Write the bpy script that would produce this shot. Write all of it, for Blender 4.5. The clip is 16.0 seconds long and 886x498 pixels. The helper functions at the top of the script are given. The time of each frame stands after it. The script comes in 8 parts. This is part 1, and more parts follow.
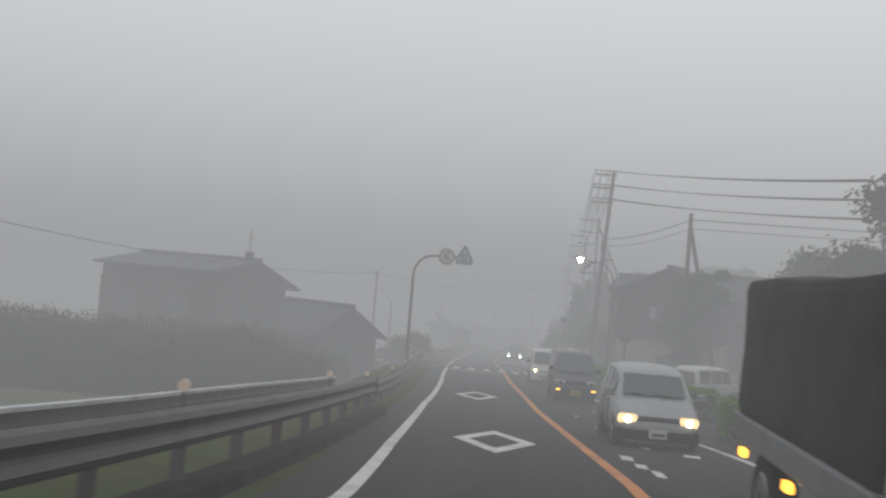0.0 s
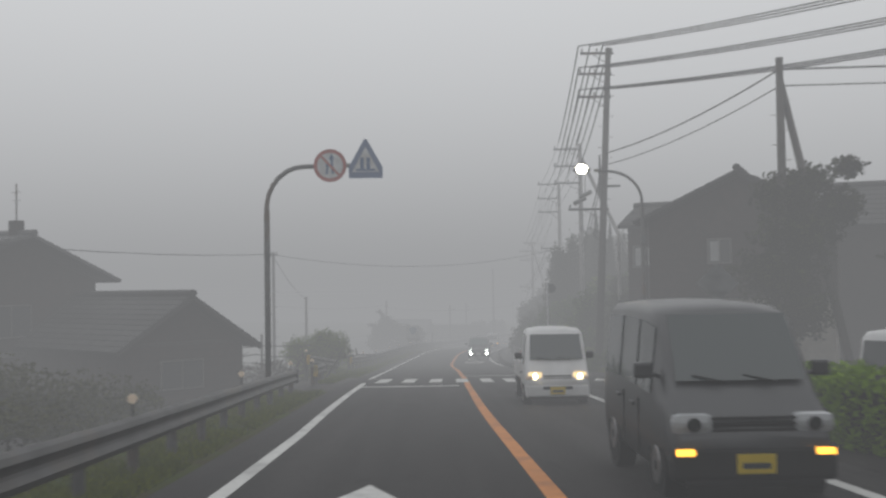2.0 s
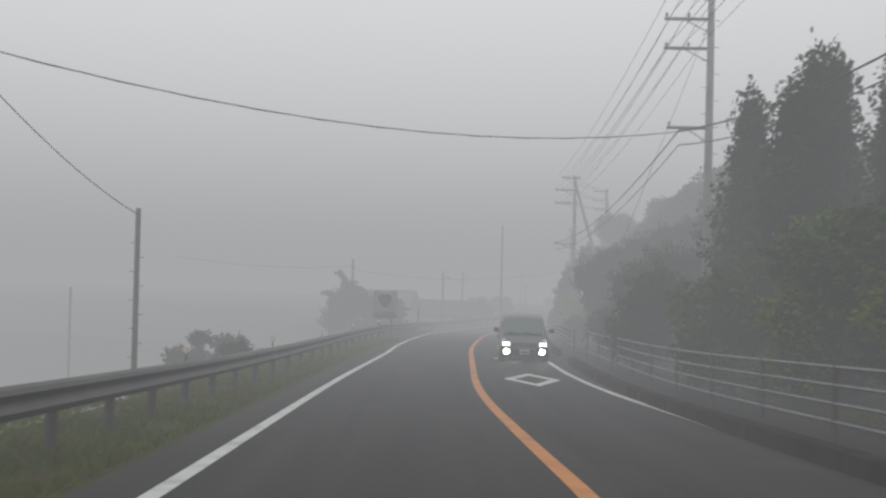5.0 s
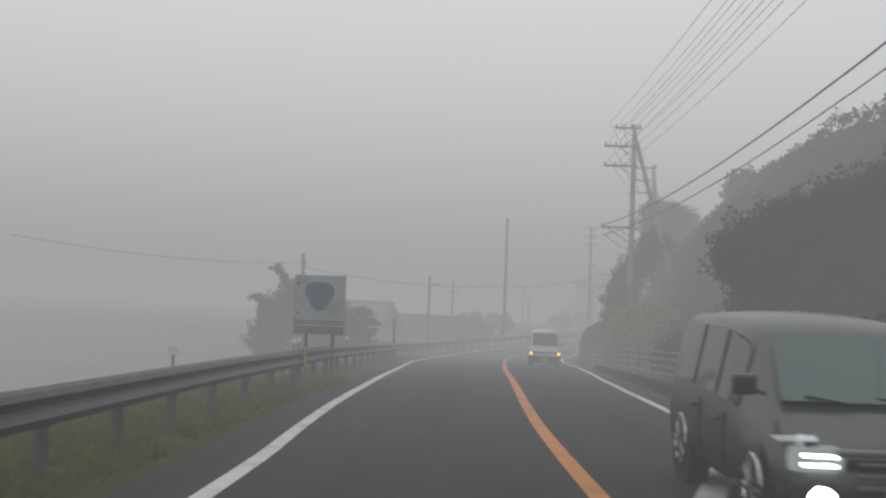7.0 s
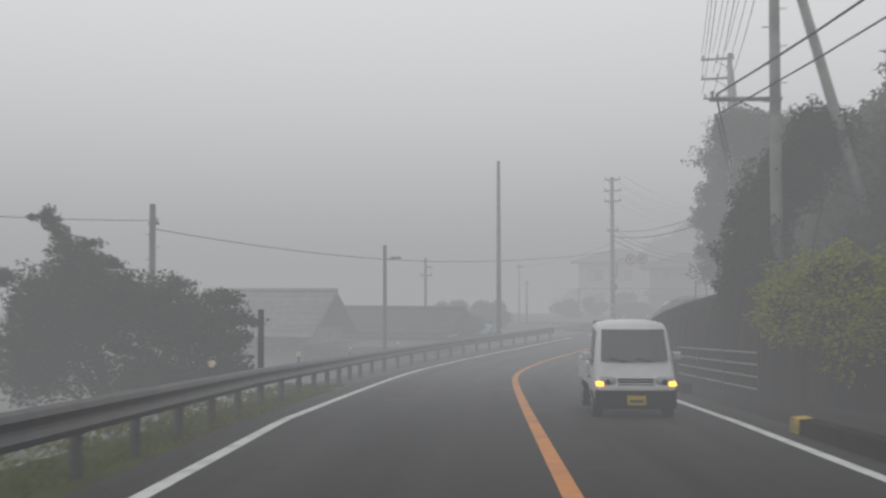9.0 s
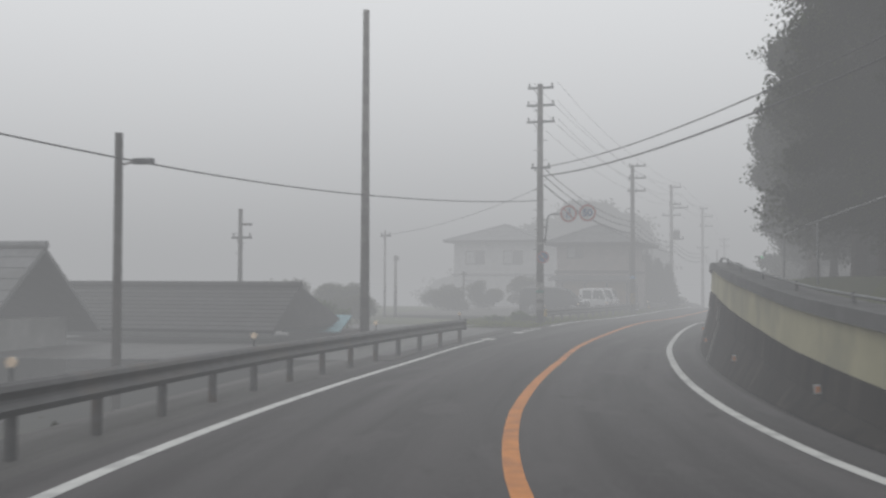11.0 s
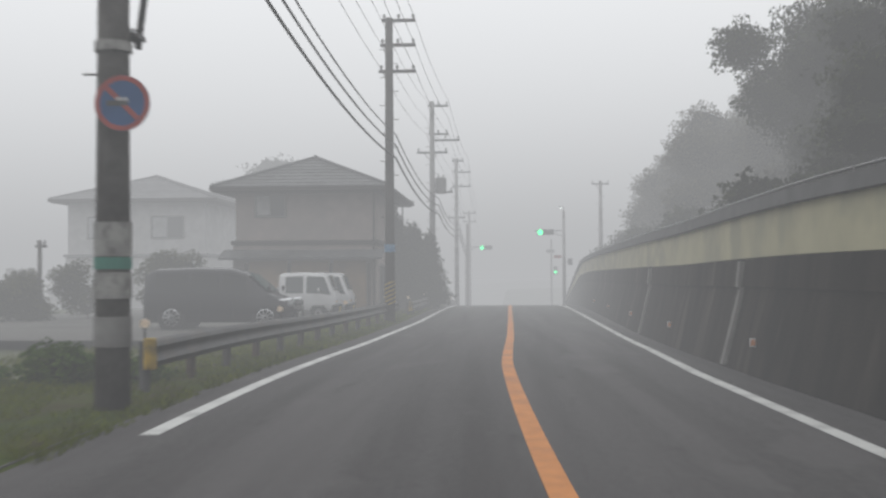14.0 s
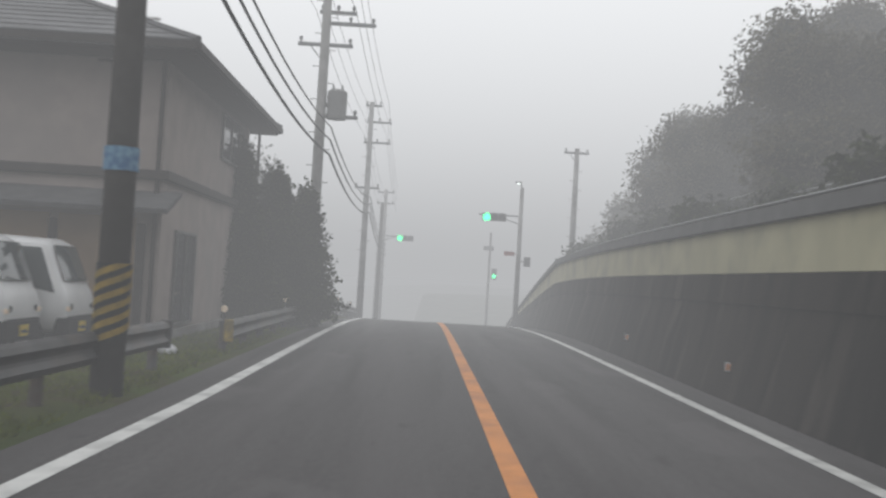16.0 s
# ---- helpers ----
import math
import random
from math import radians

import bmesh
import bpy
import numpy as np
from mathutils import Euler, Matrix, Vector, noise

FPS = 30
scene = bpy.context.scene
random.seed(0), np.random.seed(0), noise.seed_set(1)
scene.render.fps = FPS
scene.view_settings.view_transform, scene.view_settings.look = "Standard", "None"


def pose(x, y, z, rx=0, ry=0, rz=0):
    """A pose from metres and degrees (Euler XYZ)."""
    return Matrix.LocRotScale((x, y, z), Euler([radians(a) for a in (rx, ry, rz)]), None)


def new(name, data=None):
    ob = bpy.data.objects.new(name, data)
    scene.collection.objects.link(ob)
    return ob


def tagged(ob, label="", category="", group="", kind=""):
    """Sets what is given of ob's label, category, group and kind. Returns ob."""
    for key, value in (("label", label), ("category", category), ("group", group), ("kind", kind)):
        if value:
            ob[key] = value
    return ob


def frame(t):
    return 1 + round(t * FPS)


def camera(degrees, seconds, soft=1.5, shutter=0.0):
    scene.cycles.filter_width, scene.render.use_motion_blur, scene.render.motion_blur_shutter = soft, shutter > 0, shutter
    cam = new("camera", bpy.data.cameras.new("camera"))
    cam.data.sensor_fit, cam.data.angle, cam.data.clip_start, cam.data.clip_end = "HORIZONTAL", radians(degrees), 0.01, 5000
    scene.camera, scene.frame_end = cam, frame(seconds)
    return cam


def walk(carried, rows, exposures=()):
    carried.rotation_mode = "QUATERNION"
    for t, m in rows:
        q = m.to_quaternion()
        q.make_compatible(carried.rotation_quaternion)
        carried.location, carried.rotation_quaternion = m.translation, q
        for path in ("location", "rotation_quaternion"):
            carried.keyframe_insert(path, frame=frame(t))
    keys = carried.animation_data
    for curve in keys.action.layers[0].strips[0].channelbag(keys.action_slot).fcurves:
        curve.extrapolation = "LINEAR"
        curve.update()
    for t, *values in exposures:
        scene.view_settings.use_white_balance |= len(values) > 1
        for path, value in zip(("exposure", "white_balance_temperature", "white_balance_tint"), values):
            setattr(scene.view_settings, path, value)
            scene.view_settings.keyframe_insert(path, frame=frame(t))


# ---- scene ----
# ---------------------------------------------------------------- camera
# seconds, place of the lens, turn about x, y and z
PATH = [
    (0.0, 0.000, -0.000, 1.400, 91.56, -4.87, -1.19),
    (0.5, 0.717, 6.828, 0.898, 90.99, -3.17, -0.03),
    (1.0, 1.395, 13.720, 0.410, 89.78, -1.35, -0.83),
    (1.5, 1.849, 20.680, -0.057, 90.82, 0.22, -3.21),
    (2.0, 2.344, 27.757, -0.522, 91.86, 0.84, -3.58),
    (2.5, 2.730, 34.944, -0.939, 91.75, 0.59, -3.47),
    (3.0, 2.999, 42.355, -1.285, 90.48, 0.29, -3.16),
    (3.5, 3.286, 49.744, -1.651, 90.72, -0.59, -3.87),
    (4.0, 3.706, 57.169, -1.988, 90.56, -1.21, -4.19),
    (6.5, 5.514, 93.208, -4.047, 91.72, -1.76, -4.90),
    (7.0, 6.157, 100.451, -4.320, 91.98, -2.12, -5.42),
    (7.5, 7.004, 107.693, -4.571, 92.09, -1.33, -5.30),
    (8.0, 7.773, 114.832, -4.800, 92.04, -0.61, -6.03),
    (8.5, 8.858, 122.132, -5.041, 91.80, -0.35, -6.05),
    (9.0, 10.009, 129.615, -5.369, 91.72, 0.10, -6.28),
    (11.5, 15.713, 166.006, -7.126, 91.63, 0.32, -17.46),
    (12.0, 17.618, 172.174, -7.285, 91.58, 1.33, -20.82),
    (12.5, 19.817, 178.081, -7.387, 91.84, 1.62, -24.04),
    (13.0, 22.322, 183.901, -7.452, 91.68, 0.83, -25.48),
    (13.5, 25.066, 189.681, -7.447, 91.27, -0.17, -28.47),
    (14.0, 28.015, 194.981, -7.454, 91.42, 0.29, -30.22),
    (14.5, 30.980, 200.114, -7.446, 91.53, -0.34, -32.44),
    (15.0, 34.033, 205.091, -7.419, 91.44, -1.60, -33.79),
    (15.5, 37.304, 210.224, -7.456, 91.51, -2.83, -34.62),
    (16.0, 40.604, 215.129, -7.576, 91.60, -3.42, -34.75),
]
cam = camera(44.18, 16.0, soft=2.5, shutter=0.3)
EXPO = [(0.0, -0.44), (0.5, -0.5), (1.0, -0.36), (1.5, -0.29), (2.0, -0.48), (2.5, -0.38), (3.0, -0.36), (4.0, -0.27), (6.5, -0.38), (8.0, -0.37), (9.2, -0.28), (11.3, -0.22), (13.0, -0.1), (14.0, 0.0), (16.0, 0.02)]
walk(cam, [(t, pose(x, y, z, rx, ry, rz)) for t, x, y, z, rx, ry, rz in PATH], EXPO)
LENS_HEIGHT = 1.362          # lens above the asphalt

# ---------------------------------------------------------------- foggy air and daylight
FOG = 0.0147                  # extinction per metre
world = bpy.data.worlds.new("world")
scene.world = world
world.use_nodes = True
wn, wl = world.node_tree.nodes, world.node_tree.links
wn.clear()
w_out = wn.new("ShaderNodeOutputWorld")
w_sky = wn.new("ShaderNodeTexSky")
w_sky.sky_type, w_sky.sun_disc = "NISHITA", False
w_sky.sun_elevation, w_sky.sun_rotation = radians(40), radians(20)
w_bg = wn.new("ShaderNodeBackground")
w_bg.inputs["Strength"].default_value = 0.1
wl.new(w_sky.outputs["Color"], w_bg.inputs["Color"])
wl.new(w_bg.outputs["Background"], w_out.inputs["Surface"])
# the fog absorbs light, and an even added glow stands in for scattered skylight
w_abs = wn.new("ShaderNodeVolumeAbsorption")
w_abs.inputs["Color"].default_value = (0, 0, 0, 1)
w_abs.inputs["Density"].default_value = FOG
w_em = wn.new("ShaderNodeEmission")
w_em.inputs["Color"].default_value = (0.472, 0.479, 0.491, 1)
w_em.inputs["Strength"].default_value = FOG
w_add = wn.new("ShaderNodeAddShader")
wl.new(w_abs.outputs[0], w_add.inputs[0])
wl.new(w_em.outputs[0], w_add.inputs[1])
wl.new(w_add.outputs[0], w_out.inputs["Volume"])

# the bright overcast sky over the shallow layer of fog
sky_data = bpy.data.lights.new("overcast_sky", "AREA")
sky_data.shape, sky_data.size, sky_data.size_y = "RECTANGLE", 3000, 3000
sky_data.energy = 0.93 * math.pi * 3000 * 3000
sky_data.color = (0.98, 1.0, 1.02)
sky_lamp = new("overcast_sky", sky_data)
sky_lamp.visible_camera = True
sky_lamp.matrix_basis = pose(16, 110, 14, -2.2, 0, 0)

# ---------------------------------------------------------------- materials


def material(name, colour, rough=0.7, metal=0.0, vary=0.0, scale=4.0, colour2=None, bump=0.0, bump_scale=40.0, stain=None, stain_scale=0.6, per_object=0.0, spec=0.18):
    """A principled material: base colour mixed with a second one by fine noise, a broad stain, and a fine relief."""
    m = bpy.data.materials.new(name)
    m.use_nodes = True
    n, l = m.node_tree.nodes, m.node_tree.links
    p = n["Principled BSDF"]
    p.inputs["Roughness"].default_value = rough
    p.inputs["Metallic"].default_value = metal
    p.inputs["Specular IOR Level"].default_value = spec
    c1 = (*colour, 1)
    p.inputs["Base Color"].default_value = c1
    geo = n.new("ShaderNodeNewGeometry")
    last = None
    if colour2 is not None or vary:
        c2 = (*(colour2 or tuple(c * (1 - vary) for c in colour)), 1)
        tx = n.new("ShaderNodeTexNoise")
        tx.inputs["Scale"].default_value, tx.inputs["Detail"].default_value = scale, 5
        l.new(geo.outputs["Position"], tx.inputs["Vector"])
        ramp = n.new("ShaderNodeValToRGB")
        ramp.color_ramp.elements[0].position, ramp.color_ramp.elements[1].position = 0.35, 0.65
        l.new(tx.outputs["Fac"], ramp.inputs["Fac"])
        mix = n.new("ShaderNodeMix")
        mix.data_type = "RGBA"
        mix.inputs["A"].default_value, mix.inputs["B"].default_value = c1, c2
        l.new(ramp.outputs["Color"], mix.inputs["Factor"])
        last = mix.outputs["Result"]
    if stain is not None:
        tx = n.new("ShaderNodeTexNoise")
        tx.inputs["Scale"].default_value, tx.inputs["Detail"].default_value = stain_scale, 6
        l.new(geo.outputs["Position"], tx.inputs["Vector"])
        ramp = n.new("ShaderNodeValToRGB")
        ramp.color_ramp.elements[0].position, ramp.color_ramp.elements[1].position = 0.48, 0.66
        l.new(tx.outputs["Fac"], ramp.inputs["Fac"])
        mix = n.new("ShaderNodeMix")
        mix.data_type = "RGBA"
        mix.inputs["A"].default_value, mix.inputs["B"].default_value = c1, (*stain, 1)
        if last:
            l.new(last, mix.inputs["A"])
        l.new(ramp.outputs["Color"], mix.inputs["Factor"])
        last = mix.outputs["Result"]
    if per_object:
        info = n.new("ShaderNodeObjectInfo")
        hsv = n.new("ShaderNodeHueSaturation")
        rng = n.new("ShaderNodeMapRange")
        rng.inputs["To Min"].default_value, rng.inputs["To Max"].default_value = 1 - per_object, 1 + per_object
        l.new(info.outputs["Random"], rng.inputs["Value"])
        l.new(rng.outputs["Result"], hsv.inputs["Value"])
        hsv.inputs["Color"].default_value = c1
        if last:
            l.new(last, hsv.inputs["Color"])
        last = hsv.outputs["Color"]
    if last:
        l.new(last, p.inputs["Base Color"])
    if bump:
        tx = n.new("ShaderNodeTexNoise")
        tx.inputs["Scale"].default_value, tx.inputs["Detail"].default_value = bump_scale, 4
        l.new(geo.outputs["Position"], tx.inputs["Vector"])
        b = n.new("ShaderNodeBump")
        b.inputs["Strength"].default_value, b.inputs["Distance"].default_value = bump, 0.02
        l.new(tx.outputs["Fac"], b.inputs["Height"])
        l.new(b.outputs["Normal"], p.inputs["Normal"])
    return m


def leaf_material(name, colour, colour2):
    """Leaves: colour differs clump by clump, and a little light comes through."""
    m = bpy.data.materials.new(name)
    m.use_nodes = True
    n, l = m.node_tree.nodes, m.node_tree.links
    p = n["Principled BSDF"]
    p.inputs["Roughness"].default_value = 0.6
    p.inputs["Specular IOR Level"].default_value = 0.1
    geo = n.new("ShaderNodeNewGeometry")
    mix = n.new("ShaderNodeMix")
    mix.data_type = "RGBA"
    mix.inputs["A"].default_value, mix.inputs["B"].default_value = (*colour, 1), (*colour2, 1)
    clump = n.new("ShaderNodeTexNoise")
    clump.inputs["Scale"].default_value, clump.inputs["Detail"].default_value = 1.3, 2.0
    l.new(geo.outputs["Position"], clump.inputs["Vector"])
    spread = n.new("ShaderNodeMapRange")
    spread.inputs["From Min"].default_value, spread.inputs["From Max"].default_value = 0.32, 0.68
    l.new(clump.outputs["Fac"], spread.inputs["Value"])
    both = n.new("ShaderNodeMix")
    both.inputs["Factor"].default_value = 0.4
    l.new(spread.outputs["Result"], both.inputs["A"])
    l.new(geo.outputs["Random Per Island"], both.inputs["B"])
    l.new(both.outputs["Result"], mix.inputs["Factor"])
    l.new(mix.outputs["Result"], p.inputs["Base Color"])
    tr = n.new("ShaderNodeBsdfTranslucent")
    l.new(mix.outputs["Result"], tr.inputs["Color"])
    ms = n.new("ShaderNodeMixShader")
    ms.inputs["Fac"].default_value = 0.25
    l.new(p.outputs[0], ms.inputs[1])
    l.new(tr.outputs[0], ms.inputs[2])
    l.new(ms.outputs[0], n["Material Output"].inputs["Surface"])
    return m


def glow(name, colour, strength):
    m = bpy.data.materials.new(name)
    m.use_nodes = True
    n, l = m.node_tree.nodes, m.node_tree.links
    n.clear()
    e = n.new("ShaderNodeEmission")
    e.inputs["Color"].default_value, e.inputs["Strength"].default_value = (*colour, 1), strength
    l.new(e.outputs[0], n.new("ShaderNodeOutputMaterial").inputs["Surface"])
    return m




def worn_asphalt(name, colour, dark, pale, paler_run=None):
    """Asphalt with paler wheel tracks, dark oily runs along the lanes, mended patches and fine grain."""
    m = material(name, colour, 0.65, vary=0.25, scale=18, bump=0.35, bump_scale=90, spec=0.04)
    n, l = m.node_tree.nodes, m.node_tree.links
    p = n["Principled BSDF"]
    last = p.inputs["Base Color"].links[0].from_socket
    at = n.new("ShaderNodeAttribute")
    at.attribute_name = "along"
    for c, stretch, lo, hi, much in ((dark, (0.10, 1.9, 1), 0.42, 0.70, 0.75), (pale, (0.05, 1.1, 1), 0.48, 0.72, 0.7), (dark, (0.9, 2.6, 1), 0.62, 0.72, 0.6), (pale, (0.35, 0.8, 1), 0.60, 0.64, 0.4)):
        mul = n.new("ShaderNodeVectorMath")
        mul.operation = "MULTIPLY"
        mul.inputs[1].default_value = stretch
        l.new(at.outputs["Vector"], mul.inputs[0])
        tx = n.new("ShaderNodeTexNoise")
        tx.inputs["Scale"].default_value, tx.inputs["Detail"].default_value = 1.0, 5
        l.new(mul.outputs[0], tx.inputs["Vector"])
        rng = n.new("ShaderNodeMapRange")
        rng.inputs["From Min"].default_value, rng.inputs["From Max"].default_value = lo, hi
        rng.inputs["To Max"].default_value = much
        l.new(tx.outputs["Fac"], rng.inputs["Value"])
        mix = n.new("ShaderNodeMix")
        mix.data_type = "RGBA"
        mix.inputs["B"].default_value = (*c, 1)
        l.new(last, mix.inputs["A"])
        l.new(rng.outputs["Result"], mix.inputs["Factor"])
        last = mix.outputs["Result"]
    if paler_run:                                           # the surface turns to a paler grey over a stretch of its length
        split = n.new("ShaderNodeSeparateXYZ")
        l.new(at.outputs["Vector"], split.inputs[0])
        rng = n.new("ShaderNodeMapRange")
        rng.interpolation_type = "SMOOTHSTEP"
        for key, v in zip(("From Min", "From Max", "To Min", "To Max"), (paler_run[0], paler_run[1], 1.0, paler_run[2])):
            rng.inputs[key].default_value = v
        l.new(split.outputs["X"], rng.inputs["Value"])
        gain = n.new("ShaderNodeVectorMath")
        gain.operation = "SCALE"
        l.new(last, gain.inputs[0])
        l.new(rng.outputs["Result"], gain.inputs["Scale"])
        last = gain.outputs[0]
    l.new(last, p.inputs["Base Color"])
    return m


ASPHALT = worn_asphalt("asphalt", (0.044, 0.042, 0.042), (0.024, 0.0225, 0.0225), (0.054, 0.051, 0.051), paler_run=(138, 178, 2.13))
ASPHALT_OLD = worn_asphalt("old_asphalt", (0.055, 0.052, 0.050), (0.028, 0.026, 0.026), (0.08, 0.076, 0.073))
ASPHALT_SHINY = worn_asphalt("rain_wet_asphalt", (0.06, 0.058, 0.056), (0.03, 0.029, 0.029), (0.10, 0.097, 0.094))
ASPHALT_SHINY.node_tree.nodes["Principled BSDF"].inputs["Roughness"].default_value = 0.5
ASPHALT_SHINY.node_tree.nodes["Principled BSDF"].inputs["Specular IOR Level"].default_value = 0.22
ASPHALT_WET = worn_asphalt("dark_wet_asphalt", (0.028, 0.026, 0.025), (0.013, 0.012, 0.012), (0.040, 0.038, 0.036))
CONCRETE_WET = worn_asphalt("wet_concrete", (0.10, 0.097, 0.093), (0.045, 0.042, 0.04), (0.16, 0.155, 0.15))
PAINT_WHITE = material("road_paint_white", (0.62, 0.62, 0.6), 0.6, vary=0.12, scale=9, stain=(0.4, 0.4, 0.39), stain_scale=2.2, bump=0.3, bump_scale=70)
PAINT_ORANGE = material("road_paint_orange", (0.62, 0.24, 0.06), 0.6, vary=0.18, scale=5, stain=(0.42, 0.17, 0.06), stain_scale=1.3, bump=0.3, bump_scale=70)
CONCRETE = material("concrete", (0.21, 0.205, 0.195), 0.85, vary=0.25, scale=3, stain=(0.14, 0.135, 0.12), stain_scale=0.7, bump=0.3, bump_scale=30)


def streaked(name, colour, streak, pale):
    """Weathered concrete: dark runs of water down the face, and a few pale ones."""
    m = material(name, colour, 0.9, vary=0.3, scale=1.6, bump=0.4, bump_scale=22, spec=0.03)
    n, l = m.node_tree.nodes, m.node_tree.links
    p = n["Principled BSDF"]
    last = p.inputs["Base Color"].links[0].from_socket
    geo = n.new("ShaderNodeNewGeometry")
    for c, stretch, lo, hi in ((streak, (1.1, 1.1, 0.10), 0.45, 0.62), (pale, (0.9, 0.9, 0.12), 0.56, 0.74)):
        mul = n.new("ShaderNodeVectorMath")
        mul.operation = "MULTIPLY"
        mul.inputs[1].default_value = stretch
        l.new(geo.outputs["Position"], mul.inputs[0])
        tx = n.new("ShaderNodeTexNoise")
        tx.inputs["Scale"].default_value, tx.inputs["Detail"].default_value = 1.6, 4
        l.new(mul.outputs[0], tx.inputs["Vector"])
        ramp = n.new("ShaderNodeValToRGB")
        ramp.color_ramp.elements[0].position, ramp.color_ramp.elements[1].position = lo, hi
        l.new(tx.outputs["Fac"], ramp.inputs["Fac"])
        mix = n.new("ShaderNodeMix")
        mix.data_type = "RGBA"
        mix.inputs["B"].default_value = (*c, 1)
        l.new(last, mix.inputs["A"])
        l.new(ramp.outputs["Color"], mix.inputs["Factor"])
        last = mix.outputs["Result"]
    l.new(last, p.inputs["Base Color"])
    return m


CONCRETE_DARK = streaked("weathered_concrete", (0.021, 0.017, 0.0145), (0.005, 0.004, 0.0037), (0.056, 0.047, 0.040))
PANEL_CREAM = material("cream_wall_paint", (0.42, 0.395, 0.265), 0.7, vary=0.14, scale=1.2, stain=(0.31, 0.295, 0.21), stain_scale=0.9, bump=0.15, bump_scale=20)
PANEL_GREY = material("grey_coping", (0.13, 0.13, 0.13), 0.8, vary=0.2, scale=2, bump=0.2)
STEEL = material("galvanised_steel", (0.22, 0.225, 0.23), 0.45, metal=0.6, vary=0.25, scale=3, stain=(0.17, 0.165, 0.16), stain_scale=1.0)
STEEL_DARK = material("weathered_steel", (0.13, 0.13, 0.13), 0.55, metal=0.4, vary=0.3, scale=4, stain=(0.10, 0.07, 0.05), stain_scale=1.4)
# pole concrete lightened so that far poles sink into painted haze
POLE_CONC = material("pole_concrete", (0.31, 0.305, 0.295), 0.85, vary=0.2, scale=2.5, stain=(0.15, 0.145, 0.14), stain_scale=0.9)
POLE_WET = material("wet_pole_concrete", (0.17, 0.163, 0.155), 0.7, vary=0.35, scale=3, stain=(0.075, 0.07, 0.066), stain_scale=1.6, bump=0.2)
POLE_DARK = material("dark_pole_concrete", (0.095, 0.09, 0.085), 0.85, vary=0.25, scale=2.5, stain=(0.06, 0.055, 0.05), stain_scale=0.9)
SIGN_WHITE = material("sign_white", (0.56, 0.57, 0.58), 0.45, vary=0.12, scale=4, stain=(0.42, 0.42, 0.42), stain_scale=2)
CABLE = material("cable_black", (0.02, 0.02, 0.021), 0.6, vary=0.1)
PORCELAIN = material("insulator_porcelain", (0.20, 0.20, 0.20), 0.3, vary=0.1)
GRASS_GROUND = material("grassy_earth", (0.042, 0.062, 0.003), 0.95, colour2=(0.042, 0.036, 0.012), scale=1.5, stain=(0.035, 0.05, 0.010), stain_scale=0.4, spec=0.1, bump=0.8, bump_scale=12)
FIELD = material("wet_field", (0.085, 0.092, 0.045), 0.9, colour2=(0.055, 0.065, 0.03), scale=0.5, bump=0.6, bump_scale=6)
GRAVEL = material("wet_gravel", (0.13, 0.125, 0.115), 0.8, vary=0.35, scale=25, stain=(0.085, 0.08, 0.075), stain_scale=0.6, bump=0.6, bump_scale=50)

# ---------------------------------------------------------------- geometry helpers


def mesh_of(name, verts, faces, mat, smooth=False):
    me = bpy.data.meshes.new(name)
    me.from_pydata([tuple(v) for v in verts], [], faces)
    if mat:
        me.materials.append(mat)
    if smooth:
        for p in me.polygons:
            p.use_smooth = True
    me.update()
    return me


def finish(name, bm, mat, smooth=False):
    me = bpy.data.meshes.new(name)
    bmesh.ops.recalc_face_normals(bm, faces=bm.faces)
    bm.to_mesh(me)
    bm.free()
    if mat:
        me.materials.append(mat)
    if smooth:
        for p in me.polygons:
            p.use_smooth = True
    return me


def part(name, bm, mat, parent, label="", smooth=False):
    """Links a bmesh as one mesh object under a thing or a part."""
    ob = new(name, finish(name, bm, mat, smooth))
    ob.parent = parent
    if label:
        tagged(ob, label)
    return ob


def thing(name, at, label, category, group="", kind="", turn=0.0):
    """An empty at the base of a thing; turn: degrees about z."""
    ob = new(name)
    ob.matrix_basis = pose(at[0], at[1], at[2], 0, 0, turn)
    return tagged(ob, label, category, group, kind)


def box(bm, c, size, rot=(0, 0, 0), bevel=0.0, taper=None):
    """A box about c; taper: (x, y) factors of its top."""
    r = bmesh.ops.create_cube(bm, size=1.0)
    vs = r["verts"]
    for v in vs:
        k = taper if taper and v.co.z > 0 else (1, 1)
        v.co = Vector((v.co.x * size[0] * k[0], v.co.y * size[1] * k[1], v.co.z * size[2]))
    if bevel:
        es = list({e for v in vs for e in v.link_edges})
        vs = bmesh.ops.bevel(bm, geom=es, offset=bevel, segments=2, affect="EDGES", profile=0.6)["verts"]
    m = Matrix.Translation(c) @ Euler([radians(a) for a in rot]).to_matrix().to_4x4()
    for v in vs:
        v.co = m @ v.co
    return vs


def rod(bm, a, b, r0, r1=None, n=10):
    """A round bar from a to b."""
    a, b = Vector(a), Vector(b)
    r1 = r0 if r1 is None else r1
    q = (b - a).to_track_quat("Z", "Y")
    rings = []
    for c, r in ((a, r0), (b, r1)):
        rings.append([bm.verts.new(c + q @ Vector((r * math.cos(k * math.tau / n), r * math.sin(k * math.tau / n), 0))) for k in range(n)])
    for k in range(n):
        bm.faces.new((rings[0][k], rings[0][(k + 1) % n], rings[1][(k + 1) % n], rings[1][k]))
    bm.faces.new(rings[0][::-1])
    bm.faces.new(rings[1])


